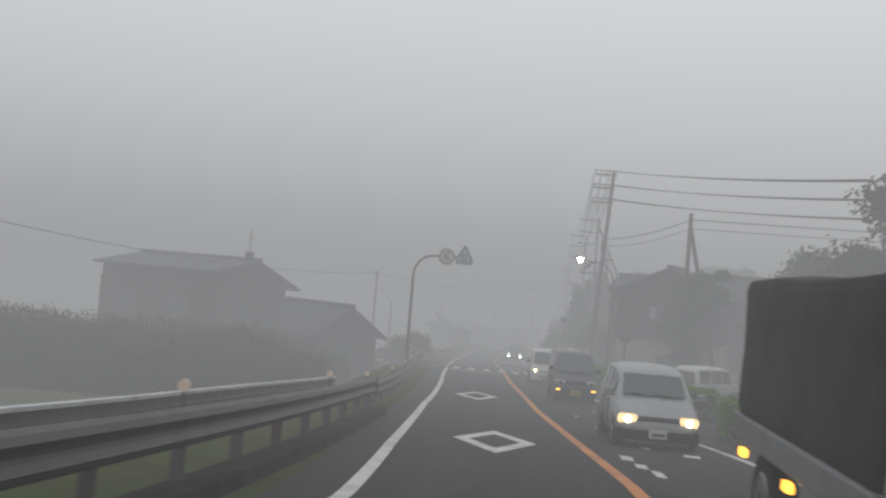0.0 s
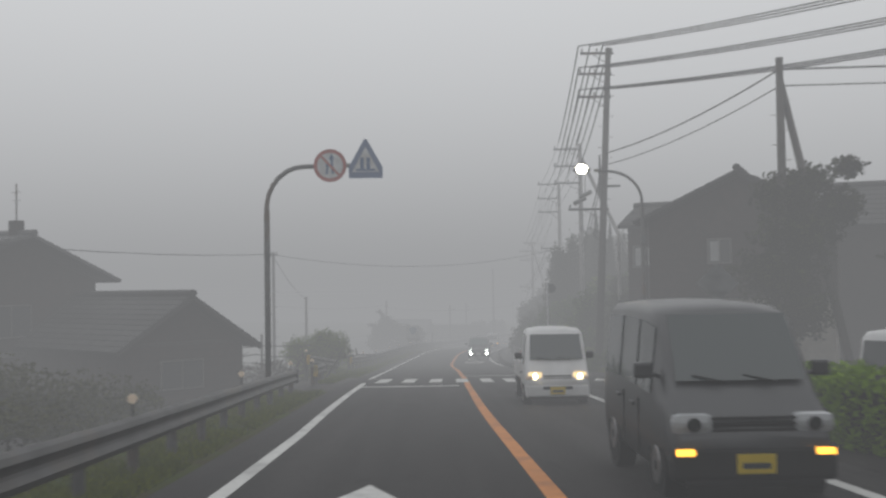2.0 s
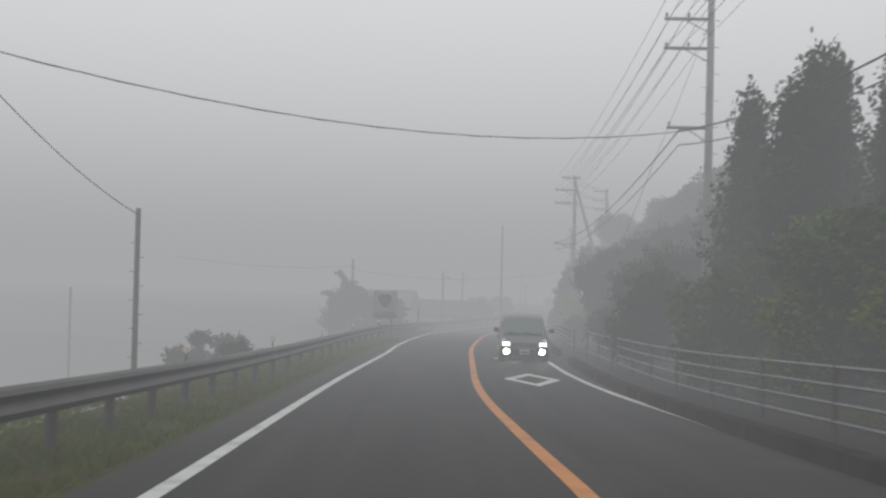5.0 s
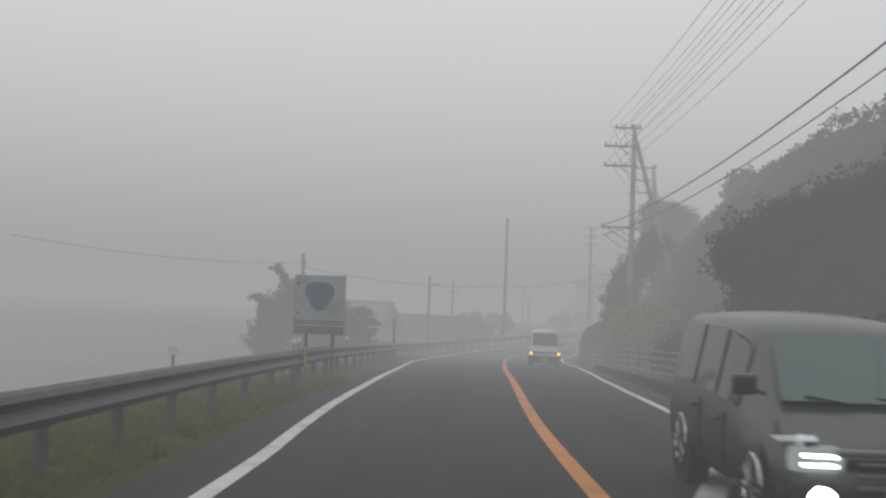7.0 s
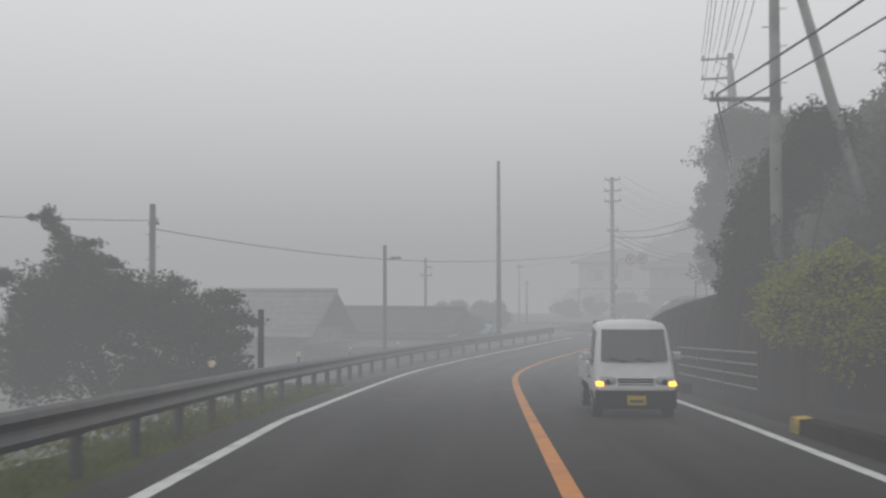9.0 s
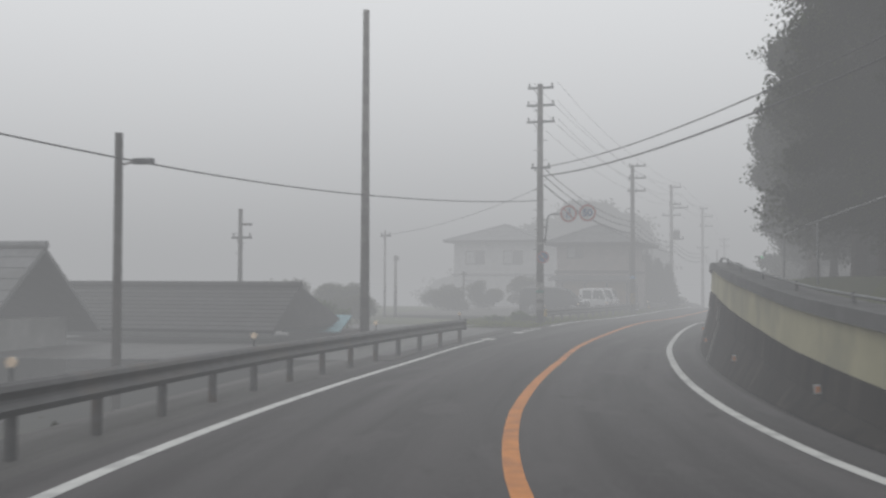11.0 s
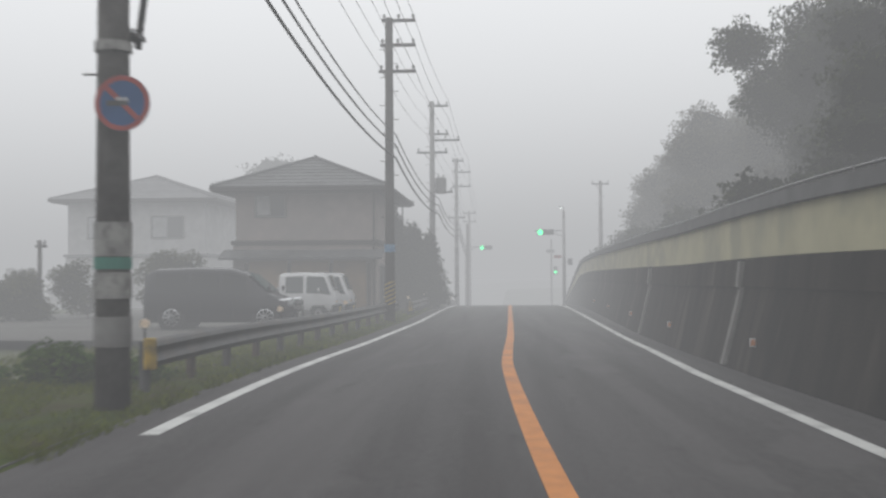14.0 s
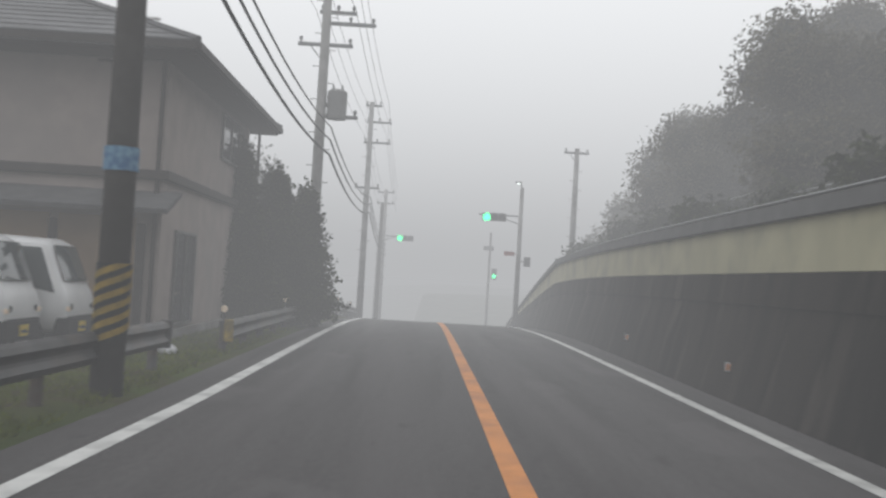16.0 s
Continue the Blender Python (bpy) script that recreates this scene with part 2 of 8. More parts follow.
def bent(bm, pts, r, n=8):
    """A round bar through several points."""
    pts = [Vector(p) for p in pts]
    rings = []
    for i, p in enumerate(pts):
        d = (pts[min(i + 1, len(pts) - 1)] - pts[max(i - 1, 0)]).normalized()
        q = d.to_track_quat("Z", "Y")
        rr = r[i] if isinstance(r, (list, tuple)) else r
        rings.append([bm.verts.new(p + q @ Vector((rr * math.cos(k * math.tau / n), rr * math.sin(k * math.tau / n), 0))) for k in range(n)])
    for a, b in zip(rings[:-1], rings[1:]):
        best = min(range(n), key=lambda o: (a[0].co - b[o].co).length)
        for k in range(n):
            bm.faces.new((a[k], a[(k + 1) % n], b[(k + 1 + best) % n], b[(k + best) % n]))
    bm.faces.new(rings[0][::-1])
    bm.faces.new(rings[-1])


def prism(bm, outline, y0, y1, axis="y"):
    """A flat outline of (a, b) pushed from y0 to y1 along an axis."""
    def at(a, b, y):
        return {"y": (a, y, b), "x": (y, a, b), "z": (a, b, y)}[axis]
    f = [bm.verts.new(at(a, b, y0)) for a, b in outline]
    g = [bm.verts.new(at(a, b, y1)) for a, b in outline]
    bm.faces.new(f)
    bm.faces.new(g[::-1])
    for i in range(len(f)):
        j = (i + 1) % len(f)
        bm.faces.new((f[i], g[i], g[j], f[j]))


# ---------------------------------------------------------------- the line of the road


def table(rows, s):
    """Linear in a short table of (s, value)."""
    return float(np.interp(s, [r[0] for r in rows], [r[1] for r in rows]))


def road_line():
    a = np.array([r[1:4] for r in PATH]) - np.array([0, 0, LENS_HEIGHT])
    t = np.array([r[0] for r in PATH])
    d = np.zeros_like(a)
    d[1:-1] = (a[2:] - a[:-2]) / (t[2:] - t[:-2])[:, None]
    d[0], d[-1] = (a[1] - a[0]) / (t[1] - t[0]), (a[-1] - a[-2]) / (t[-1] - t[-2])
    pts = []
    for x in np.arange(0, 16.01, 0.1):
        i = max(min(int(np.searchsorted(t, x, side="right")) - 1, len(t) - 2), 0)
        k = t[i + 1] - t[i]
        u = (x - t[i]) / k
        pts.append((2 * u**3 - 3 * u**2 + 1) * a[i] + (u**3 - 2 * u**2 + u) * k * d[i] + (-2 * u**3 + 3 * u**2) * a[i + 1] + (u**3 - u**2) * k * d[i + 1])
    pts = np.array(pts)
    back, on = pts[0] - pts[4], pts[-1] - pts[-8]
    back, on = back / np.linalg.norm(back[:2]), on / np.linalg.norm(on[:2])
    before = [pts[0] + back * k for k in range(60, 0, -2)]
    after = []
    for k in range(2, 122, 2):                      # level to a crest, then down
        q = pts[-1] + on * k
        q[2] = pts[-1][2] - (0.0011 * max(0, k - 26) ** 2 if k < 60 else 0.0011 * 34**2 + 0.075 * (k - 60))
        after.append(q)
    line = np.vstack([before, pts, after])
    for _ in range(12):
        line[1:-1] = 0.25 * line[:-2] + 0.5 * line[1:-1] + 0.25 * line[2:]
    run = np.concatenate([[0], np.cumsum(np.linalg.norm(np.diff(line[:, :2], axis=0), axis=1))])
    return line, run - run[30]


LINE, RUN = road_line()


def on_road(s, off=0.0, up=0.0):
    """The place s metres along the road, off metres to the left of the line, up metres above the asphalt."""
    x, y, z = (float(np.interp(s, RUN, LINE[:, k])) for k in range(3))
    d = heading(s)
    return Vector((x - math.sin(d) * 0 - math.cos(d) * 0 + off * -math.sin(d), y + off * math.cos(d), z + up))


def heading(s):
    a = [float(np.interp(s - 1.0, RUN, LINE[:, k])) for k in (0, 1)]
    b = [float(np.interp(s + 1.0, RUN, LINE[:, k])) for k in (0, 1)]
    return math.atan2(b[1] - a[1], b[0] - a[0])


def yaw(s):
    """Degrees by which a thing whose front is its +y must turn to face along the road."""
    return math.degrees(heading(s)) - 90


def nearest(x, y):
    """s, off and height of the road abreast of a place."""
    d = np.diff(LINE[:, :2], axis=0)
    l2 = (d**2).sum(1)
    q = np.array([x, y]) - LINE[:-1, :2]
    u = np.clip((q * d).sum(1) / l2, 0, 1)
    e = np.linalg.norm(q - u[:, None] * d, axis=1)
    i = int(e.argmin())
    side = (d[i, 0] * q[i, 1] - d[i, 1] * q[i, 0]) / math.sqrt(l2[i])
    return RUN[i] + u[i] * math.sqrt(l2[i]), math.copysign(e[i], side), LINE[i, 2] + u[i] * (LINE[i + 1, 2] - LINE[i, 2])


def ribbon(name, s0, s1, cross, mat, step=1.0, smooth=False, close=False):
    """A strip along the road with a cross-section of (off, up) pairs, which may be a function of s."""
    n = max(1, int(math.ceil((s1 - s0) / step)))
    verts, faces, along, k = [], [], [], None
    for i in range(n + 1):
        s = s0 + (s1 - s0) * i / n
        c = cross(s) if callable(cross) else cross
        k = len(c)
        verts += [on_road(s, o, u) for o, u in c]
        along += [v for o, u in c for v in (s, o, 0.0)]
        if i:
            for j in range(k if close else k - 1):
                a, b = (i - 1) * k + j, (i - 1) * k + (j + 1) % k
                faces.append((a, b, b + k, a + k))
    if close:
        faces += [tuple(range(k)), tuple(range(n * k + k - 1, n * k - 1, -1))]
    me = mesh_of(name, verts, faces, mat, smooth)
    me.attributes.new("along", "FLOAT_VECTOR", "POINT").data.foreach_set("vector", along)
    return new(name, me)


# lines of the road: off at s
LEFT_EDGE = [(-40, 1.5), (11, 1.6), (17, 1.8), (30, 2.03), (45, 1.87), (60, 2.0), (68, 2.1), (100, 1.92), (112, 1.9), (124, 2.27), (138, 2.84), (148, 3.25), (160, 3.1), (176, 2.85), (188, 2.6), (197, 2.62), (208, 2.56), (216, 2.44), (226, 2.37), (234, 2.2), (320, 2.08)]
MIDDLE = [(-40, -1.5), (14, -1.45), (19, -1.32), (31, -1.07), (60, -1.2), (68, -1.33), (82, -1.47), (103, -1.28), (111, -1.15), (125, -0.95), (140, -0.7), (155, -0.7), (176, -0.67), (188, -0.88), (200, -0.75), (216, -0.66), (226, -0.73), (236, -0.75), (320, -0.82)]
RIGHT_EDGE = [(-40, -4.3), (20, -4.15), (30, -3.75), (45, -3.85), (60, -3.85), (70, -4.2), (80, -4.6), (92, -4.35), (103, -3.85), (119, -3.46), (126, -3.42), (133, -3.5), (140, -3.7), (148, -3.88), (165, -3.9), (177, -3.65), (189, -3.56), (198, -3.4), (205, -3.26), (214, -3.22), (220, -3.38), (236, -3.45), (320, -3.6)]
# ---------------------------------------------------------------- ground
LEFT_FALL = [(-60, -1.0), (32, -1.2), (42, -1.2), (58, -1.2), (75, -1.4), (100, -2.6), (185, -3.0), (193, -1.2), (199, -0.2), (220, -0.15), (225, -0.05), (252, -0.05), (300, -0.15), (340, -1)]
RIGHT_RISE = [(-60, 0.25), (72, 0.25), (85, 2.2), (110, 3.4), (150, 3.6), (166, 3.0), (300, 3.0), (340, 2)]
RIGHT_FOOT = [(-60, 9.0), (72, 9.0), (85, 6.8), (158, 6.4), (168, 5.2), (340, 5.2)]


def ground_height(x, y):
    s, off, z = nearest(x, y)
    walled = min(max((s - 166) / 8, 0), 1) * min(max((286 - s) / 20, 0), 1)
    if off >= 0:
        k = min(max((off - 4.6) / 4.0, 0), 1)
        up = table(LEFT_FALL, s) * k * k * (3 - 2 * k)
        low = min(max((s - 84) / 16, 0), 1) * min(max((180 - s) / 14, 0), 1)
        up -= low * min(0.45 * max(off - 7.5, 0), 14.0)
    else:
        foot = table(RIGHT_FOOT, s)
        k = min(max((-off - foot) / 9.0, 0), 1)
        up = table(RIGHT_RISE, s) * k * k * (3 - 2 * k) + 0.12 * max(-off - foot - 9, 0) * (1 if s > 72 else 0)
        up = min(up, 6)
        if walled > 0 and -off > 6.8:                 # level ground held up by the retaining wall
            up = max(up, 2.2 * walled)
    return z + up - 0.12 + 0.1 * noise.noise(Vector((x * 0.35, y * 0.35, 0))) * (1 if abs(off) > 6 else 0)


def build_ground():
    xs = [-2500, -900, -300, -140] + list(np.arange(-90, 131, 2.0)) + [180, 320, 900, 2500]
    ys = [-2500, -900, -300, -130] + list(np.arange(-80, 361, 2.0)) + [420, 560, 1100, 2600]
    verts = [(x, y, ground_height(x, y)) for y in ys for x in xs]
    n = len(xs)
    faces = [(j * n + i, j * n + i + 1, j * n + n + i + 1, j * n + n + i) for j in range(len(ys) - 1) for i in range(n - 1)]
    return tagged(new("ground", mesh_of("ground", verts, faces, FIELD, True)), "rough grassy ground falling away beside the road", "ground", kind="structure")


def ground_at(s, off, up=0.0):
    """A place on the ground s along the road and off to its left."""
    p = on_road(s, off)
    return Vector((p.x, p.y, ground_height(p.x, p.y) + up))


ground = build_ground()
road_cross = lambda s: [(table(LEFT_EDGE, s) + 0.72, -0.025), (table(LEFT_EDGE, s) + 0.2, 0.0), (table(MIDDLE, s), 0.0), (table(RIGHT_EDGE, s) - 0.25, 0.0), (table(RIGHT_EDGE, s) - 0.75, -0.02)]
tagged(ribbon("road", -58, 318, road_cross, ASPHALT), "wet dark grey asphalt two-lane road", "road", kind="structure")


def strip(name, s0, s1, cross, mat, label, category):
    return tagged(ribbon(name, s0, s1, cross, mat), label, category, kind="structure")


strip("verge", -58, 58.5, lambda s: [(table(LEFT_EDGE, s) + 0.65, -0.03), (4.0, 0.02), (4.6, -0.05), (5.2, -0.25)], GRASS_GROUND, "narrow grassy verge beside the asphalt", "verge")
strip("side_entrance", 57.5, 73.5, lambda s: [(table(LEFT_EDGE, s) + 0.65, -0.03), (4.6, -0.03), (6.0, -0.3)], ASPHALT_OLD, "worn grey asphalt apron of a side entrance", "pavement")
strip("verge", 72, 158, lambda s: [(table(LEFT_EDGE, s) + 0.65, -0.03), (table(LEFT_EDGE, s) + 1.2, 0.0), (5.1, -0.06), (5.9, -0.4)], GRASS_GROUND, "narrow grassy verge under the guard rail", "verge")
strip("side_road", 187, 209, lambda s: [(table(LEFT_EDGE, s) + 0.65, -0.03), (6, -0.02), (12, -0.1), (20, -0.12), (30, -0.15)], ASPHALT_SHINY, "wet grey asphalt side road joining the main road", "side road")
strip("verge", 206, 300, lambda s: [(table(LEFT_EDGE, s) + 0.5, -0.03), (3.3, 0.03), (4.6, 0.02), (6.0, -0.02)], GRASS_GROUND, "grassy verge with low weeds", "verge")
strip("parking_lot", 224, 250, [(4.7, 0.0), (5.6, 0.0), (9, 0.0), (18, 0.0)], GRAVEL, "wet gravel parking place beside a house", "parking place")
strip("pavement", -58, 62, lambda s: [(table(RIGHT_EDGE, s) - 0.7, -0.02), (-5.0, -0.01), (-9.5, 0.0)], ASPHALT_WET, "worn grey asphalt roadside strip", "pavement")
strip("pavement", 62, 170, lambda s: [(table(RIGHT_EDGE, s) - 0.7, -0.025), (-4.9, -0.01), (-7.0 if s < 166 else -5.0, 0.03)], ASPHALT_WET, "worn damp asphalt footway", "pavement")
strip("gutter", 166, 300, lambda s: [(table(RIGHT_EDGE, s) - 0.7, -0.022), (-4.5, -0.03)], ASPHALT_OLD, "dirty asphalt gutter at the foot of a wall", "gutter")
strip("verge", 158, 189, lambda s: [(table(LEFT_EDGE, s) + 0.65, -0.03), (table(LEFT_EDGE, s) + 1.2, -0.01), (5.1, -0.06), (5.9, -0.4)], CONCRETE_WET, "wet grey broken concrete under the guard rail", "verge")
strip("walkway", -58, 31, [(3.2, -0.02), (5.3, -0.02)], ASPHALT_OLD, "narrow asphalt walkway between two parapets", "walkway")


def grassy_bank(s0, s1, o0, o1):
    """The overgrown slope behind the footway, a hand above the bare ground."""
    rows, cols = int((s1 - s0) / 1.5) + 1, 9
    vs = []
    for i in range(rows):
        for j in range(cols):
            p = on_road(s0 + (s1 - s0) * i / (rows - 1), o0 + (o1 - o0) * j / (cols - 1))
            vs.append((p.x, p.y, ground_height(p.x, p.y) + 0.06))
    fs = [(i * cols + j, i * cols + j + 1, i * cols + cols + j + 1, i * cols + cols + j) for i in range(rows - 1) for j in range(cols - 1)]
    return tagged(new("bank", mesh_of("bank", vs, fs, GRASS_GROUND, True)), "overgrown grassy bank behind the footway", "bank", kind="structure")


grassy_bank(72, 182, -7.0, -15.0)


def line_mark(name, s0, s1, tab, w, mat, label, shift=0.0, up=0.006):
    ob = ribbon(name, s0, s1, lambda s: [(table(tab, s) + shift - w / 2, up), (table(tab, s) + shift + w / 2, up)], mat, 1.0)
    return tagged(ob, label, "road marking", kind="structure")


W_LABEL = "worn white solid edge line on asphalt"
for s0, s1 in ((-58, 64.0), (68.5, 196.2), (208.3, 318)):
    line_mark("edge_line", s0, s1, LEFT_EDGE, 0.17, PAINT_WHITE, W_LABEL)
for s0, s1 in ((-58, 62.6), (66.6, 68.6), (69.6, 318)):
    line_mark("edge_line", s0, s1, RIGHT_EDGE, 0.16, PAINT_WHITE, W_LABEL)
line_mark("centre_line", -58, 318, MIDDLE, 0.18, PAINT_ORANGE, "worn orange solid centre line on asphalt")
for s0, s1 in ((196.7, 197.6), (201.7, 202.5), (203.5, 204.0), (205.0, 205.5)):
    line_mark("broken_line", s0, s1, LEFT_EDGE, 0.4, PAINT_WHITE, "short worn white dash at a side road")


def flat_mark(name, outline, mat, label):
    """A painted mark: outline of (s, off)."""
    me = mesh_of(name, [on_road(s, o, 0.007) for s, o in outline], [tuple(range(len(outline)))], mat)
    return tagged(new(name, me), label, "road marking", kind="structure")


def diamond(s, o, long=2.45, wide=0.72):
    outer = [(s - long, o), (s, o - wide), (s + long, o), (s, o + wide)]
    inner = [(s - long * 0.62, o), (s, o - wide * 0.62), (s + long * 0.62, o), (s, o + wide * 0.62)]
    vs = [on_road(a, b, 0.007) for a, b in outer + inner]
    fs = [(i, (i + 1) % 4, 4 + (i + 1) % 4, 4 + i) for i in range(4)]
    tagged(new("diamond_mark", mesh_of("diamond_mark", vs, fs, PAINT_WHITE)), "worn white hollow diamond warning of a crossing", "road marking", "diamond marks", "structure")


for s, o in ((19.4, 0.22), (36.7, 0.58), (110.1, -2.6), (99.9, -2.75)):
    diamond(s, o)
for i, o in enumerate((1.52, 0.64, -0.26, -1.13, -1.95, -2.73, -3.47, -4.2)):      # zebra crossing
    n = 64.15 - 0.2 * i
    w = 0.215 - 0.004 * i
    tagged(flat_mark("crossing_bar", [(n, o - w), (n + 4.1 - 0.06 * i, o - 0.08 - w), (n + 4.1 - 0.06 * i, o - 0.08 + w), (n, o + w)], PAINT_WHITE, "worn white bar of a zebra crossing"), group="zebra crossing")
flat_mark("stop_line", [(60.4, -0.95), (60.95, -0.95), (60.95, 1.93), (60.4, 1.93)], PAINT_WHITE, "white stop line before the zebra crossing")
flat_mark("stop_line", [(70.6, -4.1), (71.05, -4.1), (71.3, -1.35), (70.85, -1.35)], PAINT_WHITE, "white stop line before the zebra crossing")
flat_mark("footway_mark", [(63.2, -5.3), (63.0, -5.65), (67.7, -6.55), (68.0, -6.2)], PAINT_WHITE, "faded white strip on the footway")
for s, o, a, b in ((20.5, -2.6, 0.9, 0.10), (21.6, -3.0, 0.6, 0.12), (17.8, -1.95, 0.8, 0.14), (16.6, -2.0, 0.7, 0.12), (15.5, -2.1, 0.9, 0.1), (19.5, -3.3, 0.5, 0.2), (26, -2.3, 0.35, 0.1), (27.3, -3.0, 0.4, 0.1), (30, -2.1, 0.3, 0.08), (33, -2.9, 0.3, 0.08)):
    flat_mark("worn_mark", [(s, o), (s + a, o - b * 0.4), (s + a * 1.1, o + b), (s + 0.1, o + b * 1.3)], PAINT_WHITE, "scrap of worn white road lettering")

# ---------------------------------------------------------------- retaining wall with cream panels
WALL_S0, WALL_S1 = 168.0, 262.0
WALL_DROP = [(160, 1.5), (168, 1.3), (178, 0.78), (183, 0.45), (187, 0.22), (191.5, -0.06), (200, -0.06), (206, 0.02), (216, -0.02), (228, -0.11), (300, -0.11)]
WALL_FOOT = [(160, -4.6), (182, -4.5), (200, -4.28), (213, -3.9), (228, -3.98), (245, -4.2), (262, -4.5), (290, -4.6)]


def wall_level(s, full):
    """Height of a course of the wall, which rises at its start and runs down beyond its kink."""
    return max(full - table(WALL_DROP, s), 0.02 * full) * min(max((288 - s) / 26, 0.0), 1)


def wall_course(name, s0, s1, cross, mat, label):
    return tagged(ribbon(name, s0, s1, cross, mat, 1.0, close=True), label, "retaining wall", kind="structure")


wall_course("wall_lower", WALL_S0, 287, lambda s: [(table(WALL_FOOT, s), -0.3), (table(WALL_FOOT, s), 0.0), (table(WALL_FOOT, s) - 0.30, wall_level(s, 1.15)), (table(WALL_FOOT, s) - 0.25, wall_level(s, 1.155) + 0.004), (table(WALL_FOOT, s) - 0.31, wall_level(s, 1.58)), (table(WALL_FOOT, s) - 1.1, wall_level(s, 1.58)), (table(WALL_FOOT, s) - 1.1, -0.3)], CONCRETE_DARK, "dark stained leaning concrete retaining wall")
wall_band = thing("wall_band", on_road(215, -4.6, 1.6), "cream painted concrete panels along a retaining wall", "wall panels", kind="structure")
wall_inv = wall_band.matrix_basis.inverted()
s = WALL_S0
while s < 286:
    e = min(s + 2.0, 287)
    vs, k = [], 0
    for a in (s + 0.002, e - 0.002):
        lo, hi = wall_level(a, 1.585), wall_level(a, 2.23)
        f = table(WALL_FOOT, a)
        jut = 0.003 * math.sin(s * 12.9)
        vs += [wall_inv @ on_road(a, f - 0.33 + jut, lo), wall_inv @ on_road(a, f - 0.36 + jut, hi), wall_inv @ on_road(a, f - 0.62, hi), wall_inv @ on_road(a, f - 0.62, lo)]
    fs = [(0, 1, 2, 3), (7, 6, 5, 4), (0, 4, 5, 1), (1, 5, 6, 2), (2, 6, 7, 3), (3, 7, 4, 0)]
    p = new("panel", mesh_of("panel", vs, fs, PANEL_CREAM))
    p.parent = wall_band
    s = e
wall_course("wall_coping", WALL_S0, 287, lambda s: [(table(WALL_FOOT, s) - 0.27, wall_level(s, 2.235)), (table(WALL_FOOT, s) - 0.29, wall_level(s, 2.43)), (table(WALL_FOOT, s) - 0.95, wall_level(s, 2.43)), (table(WALL_FOOT, s) - 0.95, wall_level(s, 2.235))], PANEL_GREY, "dark grey concrete coping of a retaining wall")


def wall_rail():
    root = thing("wall_rail", on_road(215, -4.9, 2.5), "thin galvanised pipe rail along the top of a wall", "railing", kind="structure")
    inv = root.matrix_basis.inverted()
    s = 172.0
    while s < 262:
        bm = bmesh.new()
        bent(bm, [inv @ on_road(a, table(WALL_FOOT, a) - 0.6, wall_level(a, 2.55)) for a in np.linspace(s + 0.03, s + 3.57, 4)], 0.022, 6)
        part("rail_pipe", bm, STEEL, root)
        bm = bmesh.new()
        rod(bm, inv @ on_road(s, table(WALL_FOOT, s) - 0.6, wall_level(s, 2.42)), inv @ on_road(s, table(WALL_FOOT, s) - 0.6, wall_level(s, 2.59)), 0.025, n=6)
        part("rail_post", bm, STEEL, root)
        s += 3.6
    for o, h, a, b in ((-9.0, 4.3, 236, 262), (-8.0, 3.7, 236, 250), (-6.8, 3.35, 178, 196)):
        bm = bmesh.new()
        bent(bm, [inv @ on_road(x, o, h) for x in np.linspace(a, b, 8)], 0.025, 6)
        rod(bm, inv @ on_road(a + 0.5, o, h), inv @ on_road(a + 0.5, o, 1.9), 0.03, n=6)
        rod(bm, inv @ on_road(b - 0.5, o, h), inv @ on_road(b - 0.5, o, 1.9), 0.03, n=6)
        rod(bm, inv @ on_road((a + b) / 2, o, h), inv @ on_road((a + b) / 2, o, 1.9), 0.03, n=6)
        part("handrail", bm, STEEL, root)


wall_rail()


def wall_drain(s, w):
    """A pale pipe cover that runs down the leaning face."""
    bm = bmesh.new()
    f = table(WALL_FOOT, s)
    rows = []
    for o, h in ((0.05, 0.02), (-0.235, wall_level(s, 1.13)), (-0.19, wall_level(s, 1.16)), (-0.235, wall_level(s, 1.54))):
        rows.append([on_road(s - w / 2, f + o, h), on_road(s + w / 2, f + o, h), on_road(s + w / 2, f + o - 0.16, h), on_road(s - w / 2, f + o - 0.16, h)])
    vs = [[bm.verts.new(p) for p in r] for r in rows]
    for r, q in zip(vs[:-1], vs[1:]):
        for i in range(4):
            bm.faces.new((r[i], r[(i + 1) % 4], q[(i + 1) % 4], q[i]))
    bm.faces.new(vs[0][::-1])
    bm.faces.new(vs[-1])
    ob = new("wall_drain", finish("wall_drain", bm, CONCRETE))
    tagged(ob, "pale grey drain cover down a dark wall", "drain pipe", "wall drains")


for s, w in ((188.4, 0.15), (204.4, 0.22), (215.7, 0.2), (226.7, 0.22)):
    wall_drain(s, w)

# ---------------------------------------------------------------- kerb and footway rails
kerb = thing("kerb", on_road(125, -4.3), "dark stained concrete kerb with a yellow end", "kerb", kind="structure")
k_inv = kerb.matrix_basis.inverted()


def kerb_block(a, b, mat):
    vs = []
    for s in (a + 0.008, b - 0.008):
        o = table([(100, -4.35), (123, -4.2), (146, -4.25), (160, -4.6), (166, -4.7)], s)
        vs += [k_inv @ on_road(s, o, -0.05), k_inv @ on_road(s, o - 0.02, 0.2), k_inv @ on_road(s, o - 0.22, 0.22), k_inv @ on_road(s, o - 0.24, -0.05)]
    ob = new("kerb_stone", mesh_of("kerb_stone", vs, [(0, 1, 2, 3), (7, 6, 5, 4), (0, 4, 5, 1), (1, 5, 6, 2), (2, 6, 7, 3)], mat))
    ob.parent = kerb
    return ob


